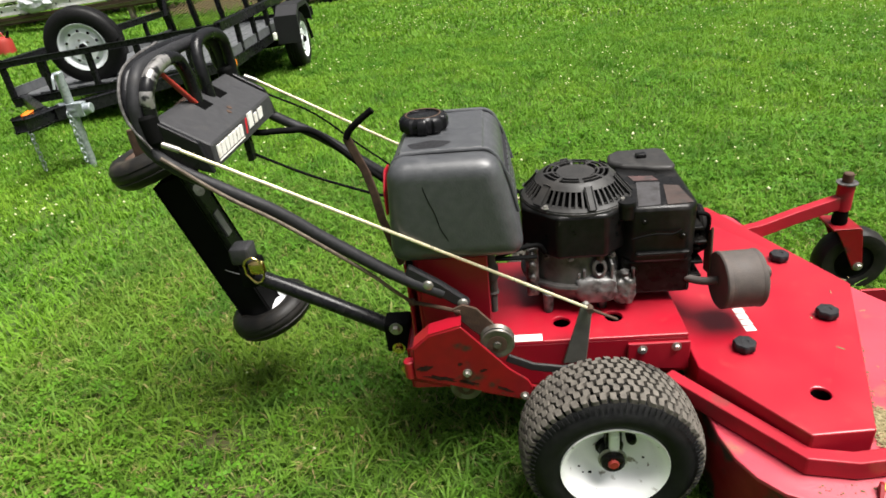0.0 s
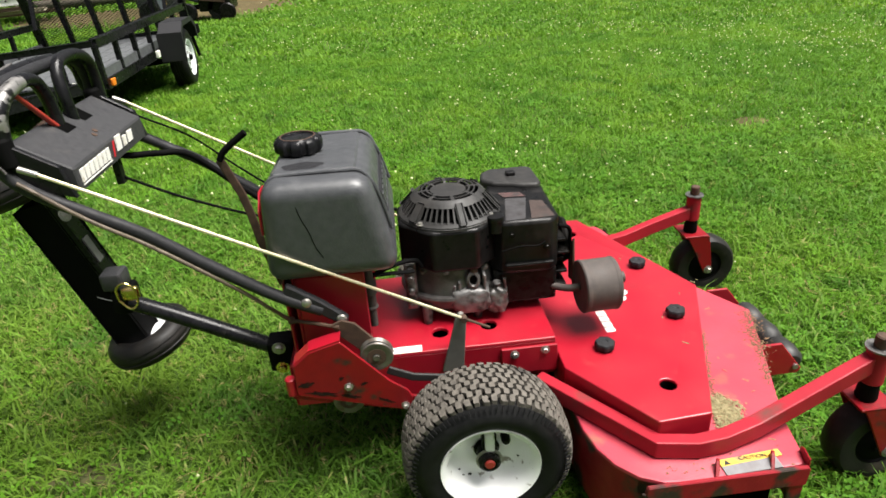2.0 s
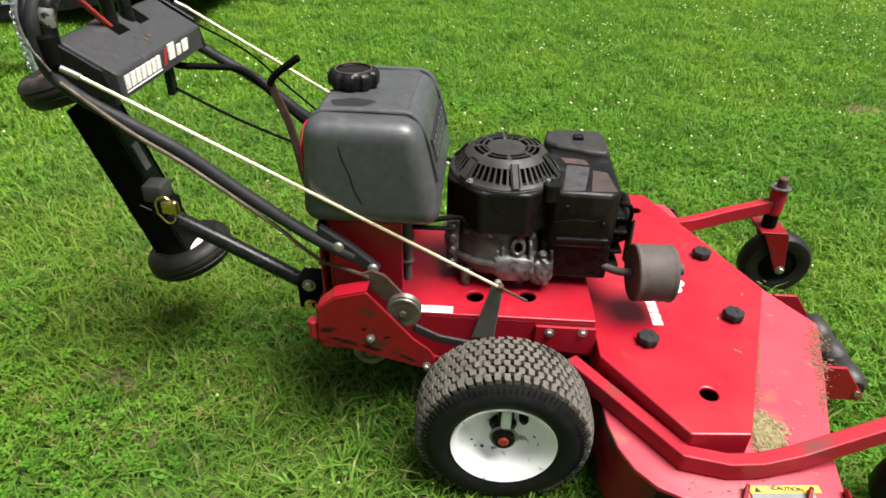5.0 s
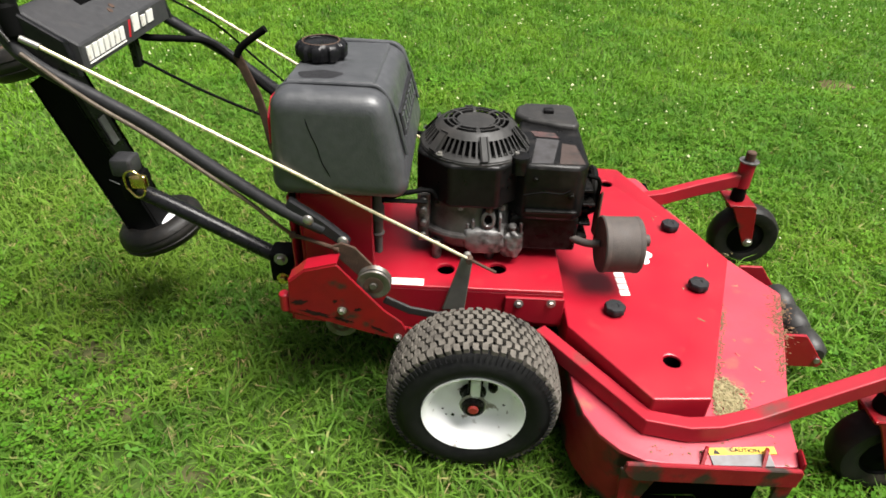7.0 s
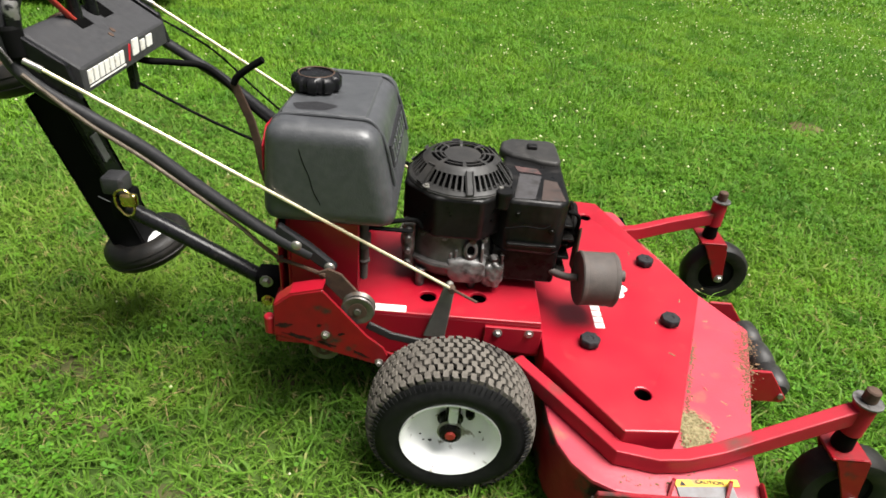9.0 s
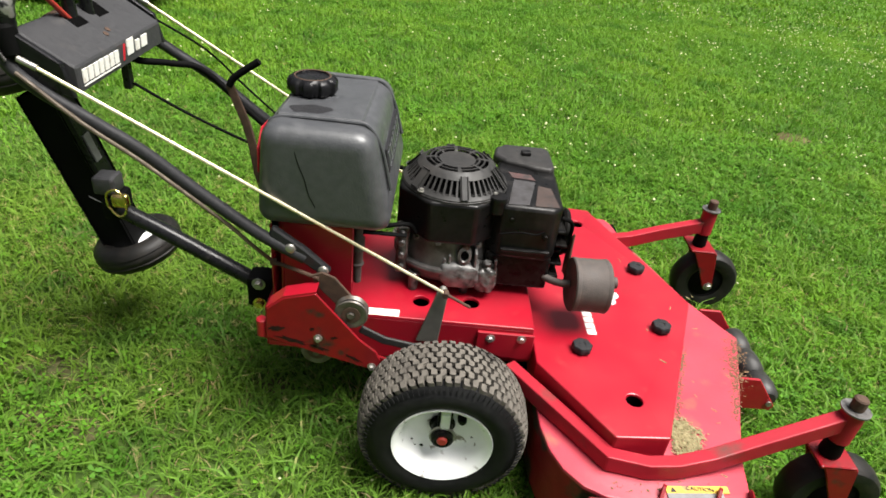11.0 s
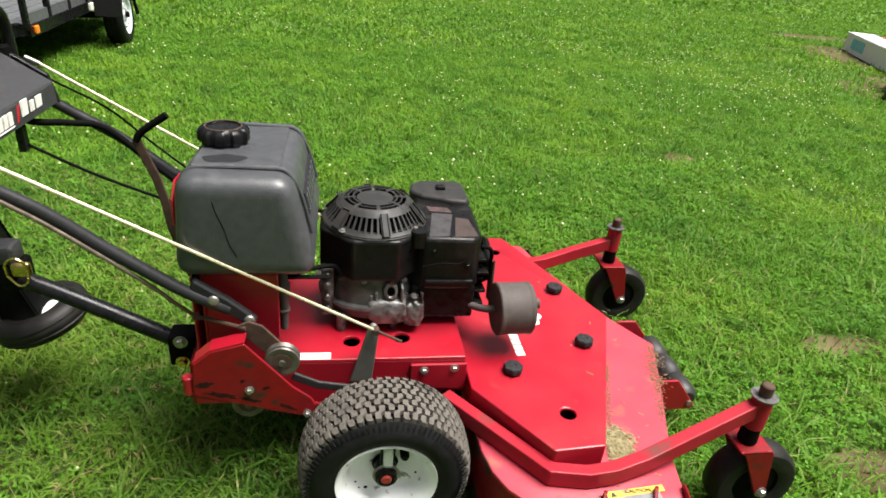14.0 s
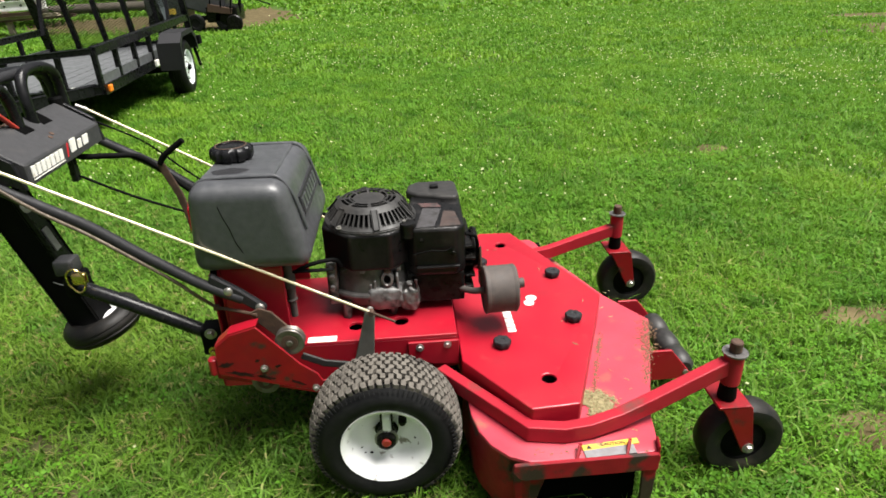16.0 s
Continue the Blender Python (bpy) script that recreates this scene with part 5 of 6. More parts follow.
part("jack_tube", rod(JP + Vector((0, 0, -0.20)), JP + Vector((0, 0, 0.24)), 0.027, seg=18, cap=0.005), GALV, trailer, "galvanised trailer jack")
part("jack_leg", rod(JP + Vector((0, 0, -0.40)), JP + Vector((0, 0, -0.18)), 0.024, seg=16), GALV, trailer)
part("jack_foot", rod(JP + Vector((0, 0, -0.425)), JP + Vector((0, 0, -0.395)), 0.05, 0.03, seg=18), GALV, trailer)
part("jack_mount", block(JP.x - 0.09, JP.x + 0.09, JP.y - 0.03, JP.y + 0.03, JP.z - 0.045, JP.z + 0.045, 0.006), GALV, trailer, "bolted jack clamp")
part("jack_swivel", rod(JP - RS * 0.15, JP + RS * 0.13, 0.034, seg=16, cap=0.006), GALV, trailer, "galvanised swivel tube of the jack")
part("jack_crank", tube([JP + Vector((0, 0, 0.22)), JP + Vector((0.03, -0.10, 0.235)), JP + Vector((0.03, -0.13, 0.16))], 0.008, 8), GALV, trailer)
for x, d in ((-0.12, 0.0), (0.10, 0.10)):
    own = None
    p = TIP + RS * x + BACKWARD * (0.1 + d)
    for i in range(11):
        c = p + Vector((0.006 * (i % 2), 0, -0.015 - 0.030 * i))
        k = Vector((0.010, 0, 0)) if i % 2 else Vector((0, 0.010, 0))
        own = tube([c + k + Vector((0, 0, 0.012)), c + k - Vector((0, 0, 0.012)), c - Vector((0, 0, 0.021)), c - k - Vector((0, 0, 0.012)), c - k + Vector((0, 0, 0.012)), c + Vector((0, 0, 0.021)), c + k + Vector((0, 0, 0.012))],
                   0.004, 6, 2, own)
    part("safety_chain", own, GALV, trailer, "hanging zinc safety chain")


def trailer_wheel(c, way, r, root, name):
    """A white spoked rim with a black tyre; c is the middle of the outer side."""
    w = 0.165
    way = Vector(way).normalized()
    q = r * 0.60
    wheel = part(name, lathe([(0, 0.020), (0.030, 0.018), (0.034, 0.026), (0.060, 0.032), (q * 0.62, 0.020), (q * 0.80, 0.040), (q * 0.93, 0.022), (q * 0.97, 0.006), (q * 1.03, 0.002), (q * 1.04, 0.012), (q * 0.95, 0.04),
                              (q * 0.95, 0.13), (q, w - 0.01), (0, w - 0.03)], c, way, 40), WHITE_RIM, root, "white steel trailer wheel")
    part("tyre", lathe([(q, 0.012), (q * 1.08, 0.002), (r * 0.82, -0.002), (r * 0.94, 0.010), (r * 0.985, 0.028), (r, 0.045), (r, w * 0.30), (r - 0.006, w * 0.32), (r - 0.006, w * 0.35), (r, w * 0.37), (r, w * 0.48), (r - 0.006, w * 0.49),
                        (r - 0.006, w * 0.52), (r, w * 0.53), (r, w * 0.63), (r - 0.006, w * 0.65), (r - 0.006, w * 0.68), (r, w * 0.70), (r, w - 0.045), (r * 0.985, w - 0.028), (r * 0.94, w - 0.010), (r * 0.82, w), (q, w - 0.012)],
                       c, way, 48), RUBBER, wheel, "black grooved trailer tyre")
    part("hub", lathe([(0, -0.012), (0.022, -0.010), (0.028, 0.0), (0.030, 0.022)], c, way, 20), BLACK_FLAT, wheel, "dark hub")
    f = frame_at(c, way)
    # rim is not pierced: black discs paint the shaded vent holes
    for i in range(10):
        a = 2 * math.pi * (i + 0.5) / 10
        p = f @ Vector((q * 0.68 * math.cos(a), q * 0.68 * math.sin(a), 0.0235))
        part("vent_hole", lathe([(0, -0.0022), (0.011, -0.0022), (0.012, 0.004), (0, 0.004)], p, way, 12), SHADE_AND_OIL_BLACK, wheel, "round vent hole as a shade-black disc")
    for i in range(5):
        a = 2 * math.pi * i / 5
        p = f @ Vector((0.055 * math.cos(a), 0.055 * math.sin(a), 0.030))
        part("lug_nut", lathe([(0, -0.014), (0.008, -0.012), (0.010, 0.0)], p, way, 6), STEEL, wheel)
    return wheel


for side in (1, -1):
    off = 0.02 if side > 0 else -0.16
    c = T(0.93 * side + 0.085 * side + off, 1.45, 0.27)
    trailer_wheel(c, RIGHT * -side, 0.275, trailer, "trailer_wheel")
    fend = None
    path = [(-0.36, 0.30), (-0.34, 0.545), (-0.20, 0.625), (0.20, 0.625), (0.33, 0.545), (0.36, 0.42)]
    for (a, za), (b, zb) in zip(path, path[1:]):
        fend = beam(T(0.945 * side + off, 1.45 + a, za), T(0.945 * side + off, 1.45 + b, zb), 0.21, 0.006, 0.0, bm=fend)
    part("fender", fend, BLACK_MATTE, trailer, "black angular steel fender")
    part("fender_apron", beam(T(0.945 * side + off, 1.075, 0.30), T(0.945 * side + off, 1.075, 0.555), 0.23, 0.012, 0.003, up=(0, 1, 0)), BLACK_MATTE, trailer, "flat black fender front plate")
    lip = None
    for (a, za), (b, zb) in zip(path, path[1:]):
        lip = beam(T(1.045 * side + off, 1.45 + a, za - 0.02), T(1.045 * side + off, 1.45 + b, zb - 0.02), 0.008, 0.045, 0.0, bm=lip)
    part("fender_lip", lip, BLACK_MATTE, trailer)
    part("marker_light", block(*sum(([c0 - h, c0 + h] for c0, h in zip(T(0.84 * side + off, 0.97, 0.40), (0.012, 0.035, 0.03))), []), 0.006), DECAL_WHITE, trailer, "white reflector label")
    part("marker_lamp", block(*sum(([c0 - h, c0 + h] for c0, h in zip(T((RX + 0.04) if side > 0 else LX - 0.04, 0.06, 0.36), (0.012, 0.03, 0.028))), []), 0.008), ORANGE, trailer, "orange marker lamp")
    if side > 0:
        part("plate_tag", block(*sum(([c0 - h, c0 + h] for c0, h in zip(T(0.53, -0.031, 0.375), (0.08, 0.005, 0.026))), []), 0.003), DECAL_WHITE, trailer, "white label")
part("trailer_axle", beam(T(-1.0, 1.45, 0.27), T(0.85, 1.45, 0.27), 0.05, 0.05, 0.004), BLACK_FLAT, trailer)
part("tail_lamp_box", block(*sum(([c0 - h, c0 + h] for c0, h in zip(T(0.86, 2.72, 0.40), (0.05, 0.05, 0.05))), []), 0.01), BLACK_FLAT, trailer)
part("prop_stand", rod(T(0.82, 2.70, 0.34), T(0.85, 2.74, 0.10), 0.018), BLACK_FLAT, trailer)

# ramp gate standing up at the back
GY, GH, LEANG = LEN + 0.03, 1.42, 0.31


def G(x, h, off=0.0):
    """A place on the gate, which leans a little forward: x across, h up from the bed."""
    return T(x, GY + off - LEANG * h, BED + h)



gate = part("ramp_gate", beam(G(-HW, 0.05), G(HW, 0.05), 0.045, 0.045, 0.004), BLACK, trailer, "tall black mesh ramp gate")
part("gate_top", beam(G(-HW, GH), G(HW, GH), 0.045, 0.045, 0.004), BLACK, gate)
part("gate_rail", beam(G(-HW, 0.72), G(HW, 0.72), 0.035, 0.035, 0.004), BLACK, gate)
for x, w in ((-HW, 0.075), (-0.48, 0.045), (-0.16, 0.045), (0.16, 0.045), (0.48, 0.045), (HW, 0.06)):
    part("gate_bar", beam(G(x, 0.03), G(x, GH), w, 0.045, 0.004, up=(0, 1, 0)), BLACK, gate)
own = bmesh.new()
step = 0.050
n = int(2 * HW / step) + int(GH / (step * 0.55))
for i in range(n):
    for sign in (1, -1):
        x0 = -HW + i * step - GH / 0.55
        lo, hi = max(0.0, -HW - x0) * 0.55 if x0 < -HW else 0.0, GH
        xa = x0 + lo / 0.55
        xb = x0 + hi / 0.55
        za, zb = lo, hi
        if xb > HW:
            zb -= (xb - HW) * 0.55
            xb = HW
        if zb - za < 0.03 or xa > HW:
            continue
        beam(G(sign * xa, za, 0.01), G(sign * xb, zb, 0.01), 0.005, 0.005, 0.0, bm=own)
tagged(part("mesh_panel", own, BLACK, gate, "black expanded metal mesh", 0), kind="stuff")
for x in (-0.60, 0.72):
    part("gate_strut", beam(T(x, LEN - 0.55, RAILZ), G(x, 1.0), 0.03, 0.03, 0.003), BLACK, trailer)
part("perforated_strap", beam(T(0.60, LEN - 0.10, RAILZ - 0.02), T(0.40, LEN - 0.06, RAILZ + 0.85), 0.05, 0.008, 0.001, up=(0, 1, 0)), GALV, trailer, "perforated grey strap")
# spare wheel leaning inside the front rail
SP_C = T(-0.47, 0.22, 0.670)
spare = thing("spare_wheel", SP_C - Vector((0, 0, 0.30)), "spare trailer wheel with white rim leaning inside the front rail", "wheel")
trailer_wheel(SP_C - Vector((0.02, 0.09, 0)), Vector((-0.16, 1, 0.10)), 0.305, spare, "rim")
part("mount_bar", beam(SP_C + Vector((-0.30, 0.10, -0.20)), SP_C + Vector((0.30, 0.10, -0.20)), 0.04, 0.04), BLACK, trailer)
part("rubber_strap", tube([SP_C + Vector((0.27, -0.03, 0.02)), SP_C + Vector((0.33, -0.10, 0.03)), SP_C + Vector((0.31, -0.14, -0.03))], 0.02, 10), BLACK_FLAT, trailer)

# ---- lawn ----
GRASS_GROUND = material("lawn_ground", (0.034, 0.064, 0.012), 0.95, grain=30, vary=(0.062, 0.100, 0.022), bump=0.6, bump_scale=60, second=(0.058, 0.100, 0.018), second_scale=0.9,
                        second_cut=(0.45, 0.75), spec=0.1)
SOIL = material("bare_soil", (0.085, 0.066, 0.030), 0.95, grain=35, vary=(0.058, 0.046, 0.020), bump=0.8, bump_scale=70, second=(0.125, 0.098, 0.048), second_scale=5, second_cut=(0.5, 0.7), spec=0.15)
THATCH = material("dry_thatch", (0.085, 0.075, 0.034), 0.95, grain=60, vary=(0.045, 0.055, 0.020), bump=0.8, bump_scale=120, spec=0.1)
own = bmesh.new()
bmesh.ops.create_grid(own, x_segments=2, y_segments=2, size=400)
tagged(alone("ground", own, GRASS_GROUND, "mown green lawn ground", "lawn"), kind="structure")


def leaf_material(name, low, high, dry, scale=60.0, dry_cut=(0.60, 0.74)):
    """Thin green leaf that lets some light through; its tone changes from blade to blade and over metres."""
    m = bpy.data.materials.new(name)
    m.use_nodes = True
    t = m.node_tree
    N, L = t.nodes.new, t.links.new
    for n in list(t.nodes):
        t.nodes.remove(n)
    geo = N("ShaderNodeNewGeometry").outputs["Position"]

    def noise_at(s, d):
        n = N("ShaderNodeTexNoise")
        n.inputs["Scale"].default_value, n.inputs["Detail"].default_value = s, d
        L(geo, n.inputs["Vector"])
        return n.outputs["Fac"]

    def ramp(fac, lo, hi):
        r = N("ShaderNodeMapRange")
        r.inputs["From Min"].default_value, r.inputs["From Max"].default_value = lo, hi
        L(fac, r.inputs["Value"])
        return r.outputs["Result"]

    def mix(fac, a, b):
        x = N("ShaderNodeMix")
        x.data_type = "RGBA"
        L(fac, x.inputs["Factor"])
        for sock, v in ((x.inputs[6], a), (x.inputs[7], b)):
            if hasattr(v, "links"):
                L(v, sock)
            else:
                sock.default_value = (*v, 1)
        return x.outputs[2]

    col = mix(ramp(noise_at(scale, 2.0), 0.32, 0.68), low, high)
    half = tuple(0.5 * (a + b) for a, b in zip(low, high))
    col = mix(ramp(noise_at(0.8, 4.0), 0.46, 0.68), col, tuple(c * f for c, f in zip(half, (1.50, 1.25, 1.15))))
    col = mix(ramp(noise_at(3.4, 3.0), 0.50, 0.66), col, tuple(c * f for c, f in zip(half, (0.64, 0.74, 0.70))))
    col = mix(ramp(noise_at(scale * 0.37, 3.0), *dry_cut), col, dry)
    gloss = N("ShaderNodeBsdfPrincipled")
    gloss.inputs["Roughness"].default_value = 0.58
    gloss.inputs["Specular IOR Level"].default_value = 0.16
    thin = N("ShaderNodeBsdfTranslucent")
    L(col, gloss.inputs["Base Color"])
    L(col, thin.inputs["Color"])
    both = N("ShaderNodeMixShader")
    both.inputs["Fac"].default_value = 0.38
    L(gloss.outputs["BSDF"], both.inputs[1])
    L(thin.outputs["BSDF"], both.inputs[2])
    L(both.outputs["Shader"], N("ShaderNodeOutputMaterial").inputs["Surface"])
    return m


BLADE = leaf_material("grass_blade", (0.060, 0.150, 0.010), (0.148, 0.318, 0.027), (0.33, 0.29, 0.10), 70.0, (0.63, 0.75))
NEAR_BLADE = leaf_material("olive_grass_blade", (0.056, 0.128, 0.012), (0.148, 0.285, 0.034), (0.34, 0.29, 0.12), 70.0, (0.60, 0.73))
CLOVER = leaf_material("clover_leaf", (0.050, 0.152, 0.010), (0.126, 0.300, 0.022), (0.20, 0.28, 0.03), 50.0, (0.66, 0.8))
BUSH = leaf_material("bush_leaf", (0.022, 0.070, 0.008), (0.075, 0.190, 0.020), (0.05, 0.09, 0.015), 9.0, (0.62, 0.8))
FLOWER = material("clover_flower", (0.58, 0.62, 0.36), 0.8, grain=200, vary=(0.46, 0.48, 0.24))

# bare places: middle and half axes
BARE = [(1.42, 0.07, 0.14, 0.12), (1.76, 0.67, 0.19, 0.075), (8.3, 9.6, 0.9, 0.35), (6.6, 5.4, 1.0, 0.9), (7.7, 7.4, 0.9, 1.2), (6.5, 7.95, 0.25, 0.10), (2.16, 2.76, 0.13, 0.08), (-3.3, 14.0, 1.05, 2.9), (-5.6, 13.6, 2.6, 1.9)]
DRY = [(-1.05, 0.30, 0.12, 0.05), (-1.01, 0.12, 0.06, 0.03), (-0.62, -0.08, 0.07, 0.035), (-0.86, 0.10, 0.06, 0.035), (-0.45, 0.30, 0.06, 0.03), (-0.95, -0.12, 0.05, 0.03)]


def blot(name, mat, x, y, a, b, z, label, seed):
    rr = random.Random(seed)
    own = bmesh.new()
    ph = [rr.uniform(0, 6.28) for _ in range(4)]
    ring = []
    for i in range(40):
        t = 2 * math.pi * i / 40
        q = 1 + 0.18 * math.sin(2 * t + ph[0]) + 0.14 * math.sin(3 * t + ph[1]) + 0.09 * math.sin(7 * t + ph[2]) + 0.06 * math.sin(11 * t + ph[3])
        ring.append(own.verts.new((x + a * q * math.cos(t), y + b * q * math.sin(t), z)))
    top = own.verts.new((x, y, z + 0.002))
    for i in range(40):
        own.faces.new((ring[i], ring[(i + 1) % 40], top))
    return tagged(alone(name, own, mat, label, "soil", smooth=0), kind="structure")


for i, (x, y, a, b) in enumerate(BARE):
    blot("bare_soil", SOIL, x, y, a, b, 0.004, "patch of bare brown soil in the lawn", 40 + i)
for i, (x, y, a, b) in enumerate(DRY):
    blot("dry_thatch", THATCH, x, y, a, b, 0.004, "small patch of dry thatch in the lawn", 60 + i)


def scatter_mesh(name, verts, faces_per, loops, mat, label, category):
    """One mesh out of many alike tufts: verts (n, k, 3); faces_per: vertex lists of one tuft."""
    n, k, _ = verts.shape
    me = bpy.data.meshes.new(name)
    me.vertices.add(n * k)
    me.vertices.foreach_set("co", verts.astype(np.float32).ravel())
    one = np.concatenate([np.array(f) for f in faces_per])
    sizes = np.array([len(f) for f in faces_per])
    idx = (one[None, :] + (np.arange(n) * k)[:, None]).ravel()
    tot = np.tile(sizes, n)
    me.loops.add(len(idx))
    me.loops.foreach_set("vertex_index", idx.astype(np.int32))
    me.polygons.add(len(tot))
    me.polygons.foreach_set("loop_start", np.concatenate([[0], np.cumsum(tot)[:-1]]).astype(np.int32))
    me.update(calc_edges=True)
    me.materials.append(mat)
    return tagged(new(name, me), label, category, kind="stuff")


RNG = np.random.default_rng(11)


def spots(x0, x1, y0, y1, density, keep_bare=0.40):
    n = int((x1 - x0) * (y1 - y0) * density)
    x, y = RNG.uniform(x0, x1, n), RNG.uniform(y0, y1, n)
    stay = np.ones(n, bool)
    for bx, by, a, b in BARE:
        u = ((x - bx) / a) ** 2 + ((y - by) / b) ** 2
        stay &= (u > 1.0 + 0.3 * RNG.standard_normal(n)) | (RNG.random(n) < (min(keep_bare, 0.16) if a < 0.3 else keep_bare))
    for bx, by, a, b in DRY:
        u = ((x - bx) / a) ** 2 + ((y - by) / b) ** 2
        stay &= (u > 1.0) | (RNG.random(n) < 0.60)
    return x[stay], y[stay]


def clumping(x, y):
    """A slow wave over the lawn, 0 to 1."""
    return 0.5 + 0.25 * np.sin(3.1 * x + 1.7 * np.sin(2.3 * y)) + 0.25 * np.sin(2.7 * y + 1.9 * np.sin(1.9 * x + 1))


def blades(name, x, y, height, width, spread, label, mat=None):
    n = len(x)
    c = clumping(x, y)
    fine = clumping(4.3 * x + 1, 4.1 * y)
    h = height * (0.40 + 0.75 * RNG.random(n) ** 1.3 + 0.25 * c + 0.35 * fine)
    w = width * (0.6 + 0.8 * RNG.random(n))
    a = RNG.uniform(0, 2 * np.pi, n)
    lean = spread * (0.25 + RNG.random(n))
    dx, dy = np.cos(a), np.sin(a)
    b = a + np.pi / 2 + RNG.normal(0, 0.5, n)
    sx, sy = np.cos(b) * w / 2, np.sin(b) * w / 2
    v = np.zeros((n, 5, 3))
    base = np.stack([x, y, np.full(n, -0.004)], -1)
    mid = base + np.stack([dx * lean * h * 0.40, dy * lean * h * 0.40, h * 0.62], -1)
    tip = base + np.stack([dx * lean * h * 1.15, dy * lean * h * 1.15, h * np.maximum(0.25, 1.0 - 0.30 * lean)], -1)
    side = np.stack([sx, sy, np.zeros(n)], -1)
    v[:, 0], v[:, 1], v[:, 2], v[:, 3], v[:, 4] = base - side * 0.8, base + side * 0.8, mid + side, mid - side, tip
    return scatter_mesh(name, v, [(0, 1, 2, 3), (3, 2, 4)], None, mat or BLADE, label, "grass")


def outside(x, y, x0, x1, y0, y1):
    return (x < x0) | (x > x1) | (y < y0) | (y > y1)


# trodden, drier turf on the handlebar side of the mower
x, y = spots(-1.9, 2.6, -0.75, 2.3, 9000)
dry = RNG.random(len(x)) < 1 / (1 + np.exp(5.0 * (x + 0.25 * clumping(2 * x, 2 * y) - 0.1) + 3.0 * (y - 0.9)))
blades("lawn_grass", x[~dry], y[~dry], 0.042, 0.0046, 0.95, "dense short green lawn grass round the mower")
blades("lawn_grass", x[dry], y[dry], 0.042, 0.0048, 1.10, "short olive-green trodden lawn grass", NEAR_BLADE)
x, y = spots(-1.9, 2.6, -0.75, 2.3, 800)
blades("long_grass", x, y, 0.078, 0.0050, 1.35, "longer bent grass blades in the lawn", NEAR_BLADE)
STRAW = leaf_material("dry_straw", (0.20, 0.17, 0.07), (0.36, 0.31, 0.15), (0.26, 0.20, 0.10), 70.0, (0.5, 0.7))
x, y = spots(-1.9, 1.9, -0.75, 1.4, 950)
stay = RNG.random(len(x)) < np.clip(clumping(x * 2.6, y * 2.6) * 1.2 - 0.40 + 0.25 * (x < 0.2), 0.12, 1)
blades("dry_grass", x[stay], y[stay], 0.040, 0.0030, 2.4, "dry tan grass stalks lying in the lawn", STRAW)
x, y = spots(-4.6, 5.2, 2.3, 6.4, 3800)
blades("lawn_grass", x, y, 0.046, 0.0066, 1.0, "short green lawn grass")
x, y = spots(2.6, 4.6, -0.3, 2.3, 3000)
blades("lawn_grass", x, y, 0.046, 0.0075, 1.0, "short green lawn grass")
x, y = spots(-4.6, -1.9, -0.3, 2.3, 3000)
blades("lawn_grass", x, y, 0.046, 0.0075, 1.0, "short green lawn grass")
x, y = spots(-3.4, 5.0, 2.3, 6.4, 330)
stay = RNG.random(len(x)) < np.clip(clumping(x * 2.2, y * 2.2) * 1.6 - 0.5, 0.1, 1)
blades("long_grass", x[stay], y[stay], 0.080, 0.0070, 1.3, "longer bent grass blades in the lawn")
x, y = spots(-3.4, 4.2, -2.8, -0.75, 1600)
blades("lawn_grass", x, y, 0.048, 0.0100, 1.0, "short green lawn grass")
x, y = spots(-10.0, 12.0, 6.4, 13.0, 800, 0.05)
blades("lawn_grass", x, y, 0.058, 0.018, 1.0, "mown green lawn grass further off")
x, y = spots(-16.0, 30.0, 13.0, 34.0, 110, 0.0)
blades("lawn_grass", x, y, 0.085, 0.06, 1.0, "mown green lawn grass far off")
x, y = spots(-8.5, -4.6, 1.8, 6.4, 900)
blades("lawn_grass", x, y, 0.055, 0.014, 1.0, "mown green lawn grass beside the trailer")
x, y = spots(5.2, 11.0, 2.3, 6.4, 900)
blades("lawn_grass", x, y, 0.055, 0.015, 1.0, "mown green lawn grass further off")
# the rest of the lawn round the mower
x, y = spots(-16.0, 18.0, -11.0, 13.0, 190, 0.05)
stay = outside(x, y, -4.6, 5.2, 2.3, 6.4) & outside(x, y, -4.6, 4.6, -0.3, 2.3) & outside(x, y, -1.9, 2.6, -0.75, 0.0) & outside(x, y, -3.4, 4.2, -2.8, -0.75) & outside(x, y, -10.0, 12.0, 6.4, 13.0) & outside(x, y, -8.5, -4.6, 1.8, 6.4) & outside(x, y, 5.2, 11.0, 2.3, 6.4)
blades("lawn_grass", x[stay], y[stay], 0.060, 0.034, 1.0, "mown green lawn grass all round")


def clovers(name, x, y, size):
    n = len(x)
    h = RNG.uniform(0.018, 0.050, n)
    rot = RNG.uniform(0, 2 * np.pi, n)
    s = size * RNG.uniform(0.6, 1.25, n)
    tx, ty = RNG.normal(0, 0.28, n), RNG.normal(0, 0.28, n)
    v = np.zeros((n, 15, 3))
    for k in range(3):
        a = rot + k * 2 * np.pi / 3
        for j, (r, d) in enumerate(((0.05, 0.0), (0.65, -0.50), (1.05, -0.30), (1.05, 0.30), (0.65, 0.50))):
            px, py = s * r * np.cos(a + d), s * r * np.sin(a + d)
            v[:, 5 * k + j] = np.stack([x + px, y + py, h + px * tx + py * ty + s * 0.12 * (r - 0.5)], -1)
    return scatter_mesh(name, v, [tuple(5 * k + j for j in range(5)) for k in range(3)], None, CLOVER, "three-lobed green clover leaves in the lawn", "clover")


x, y = spots(-1.7, 2.6, -0.7, 2.6, 2100)
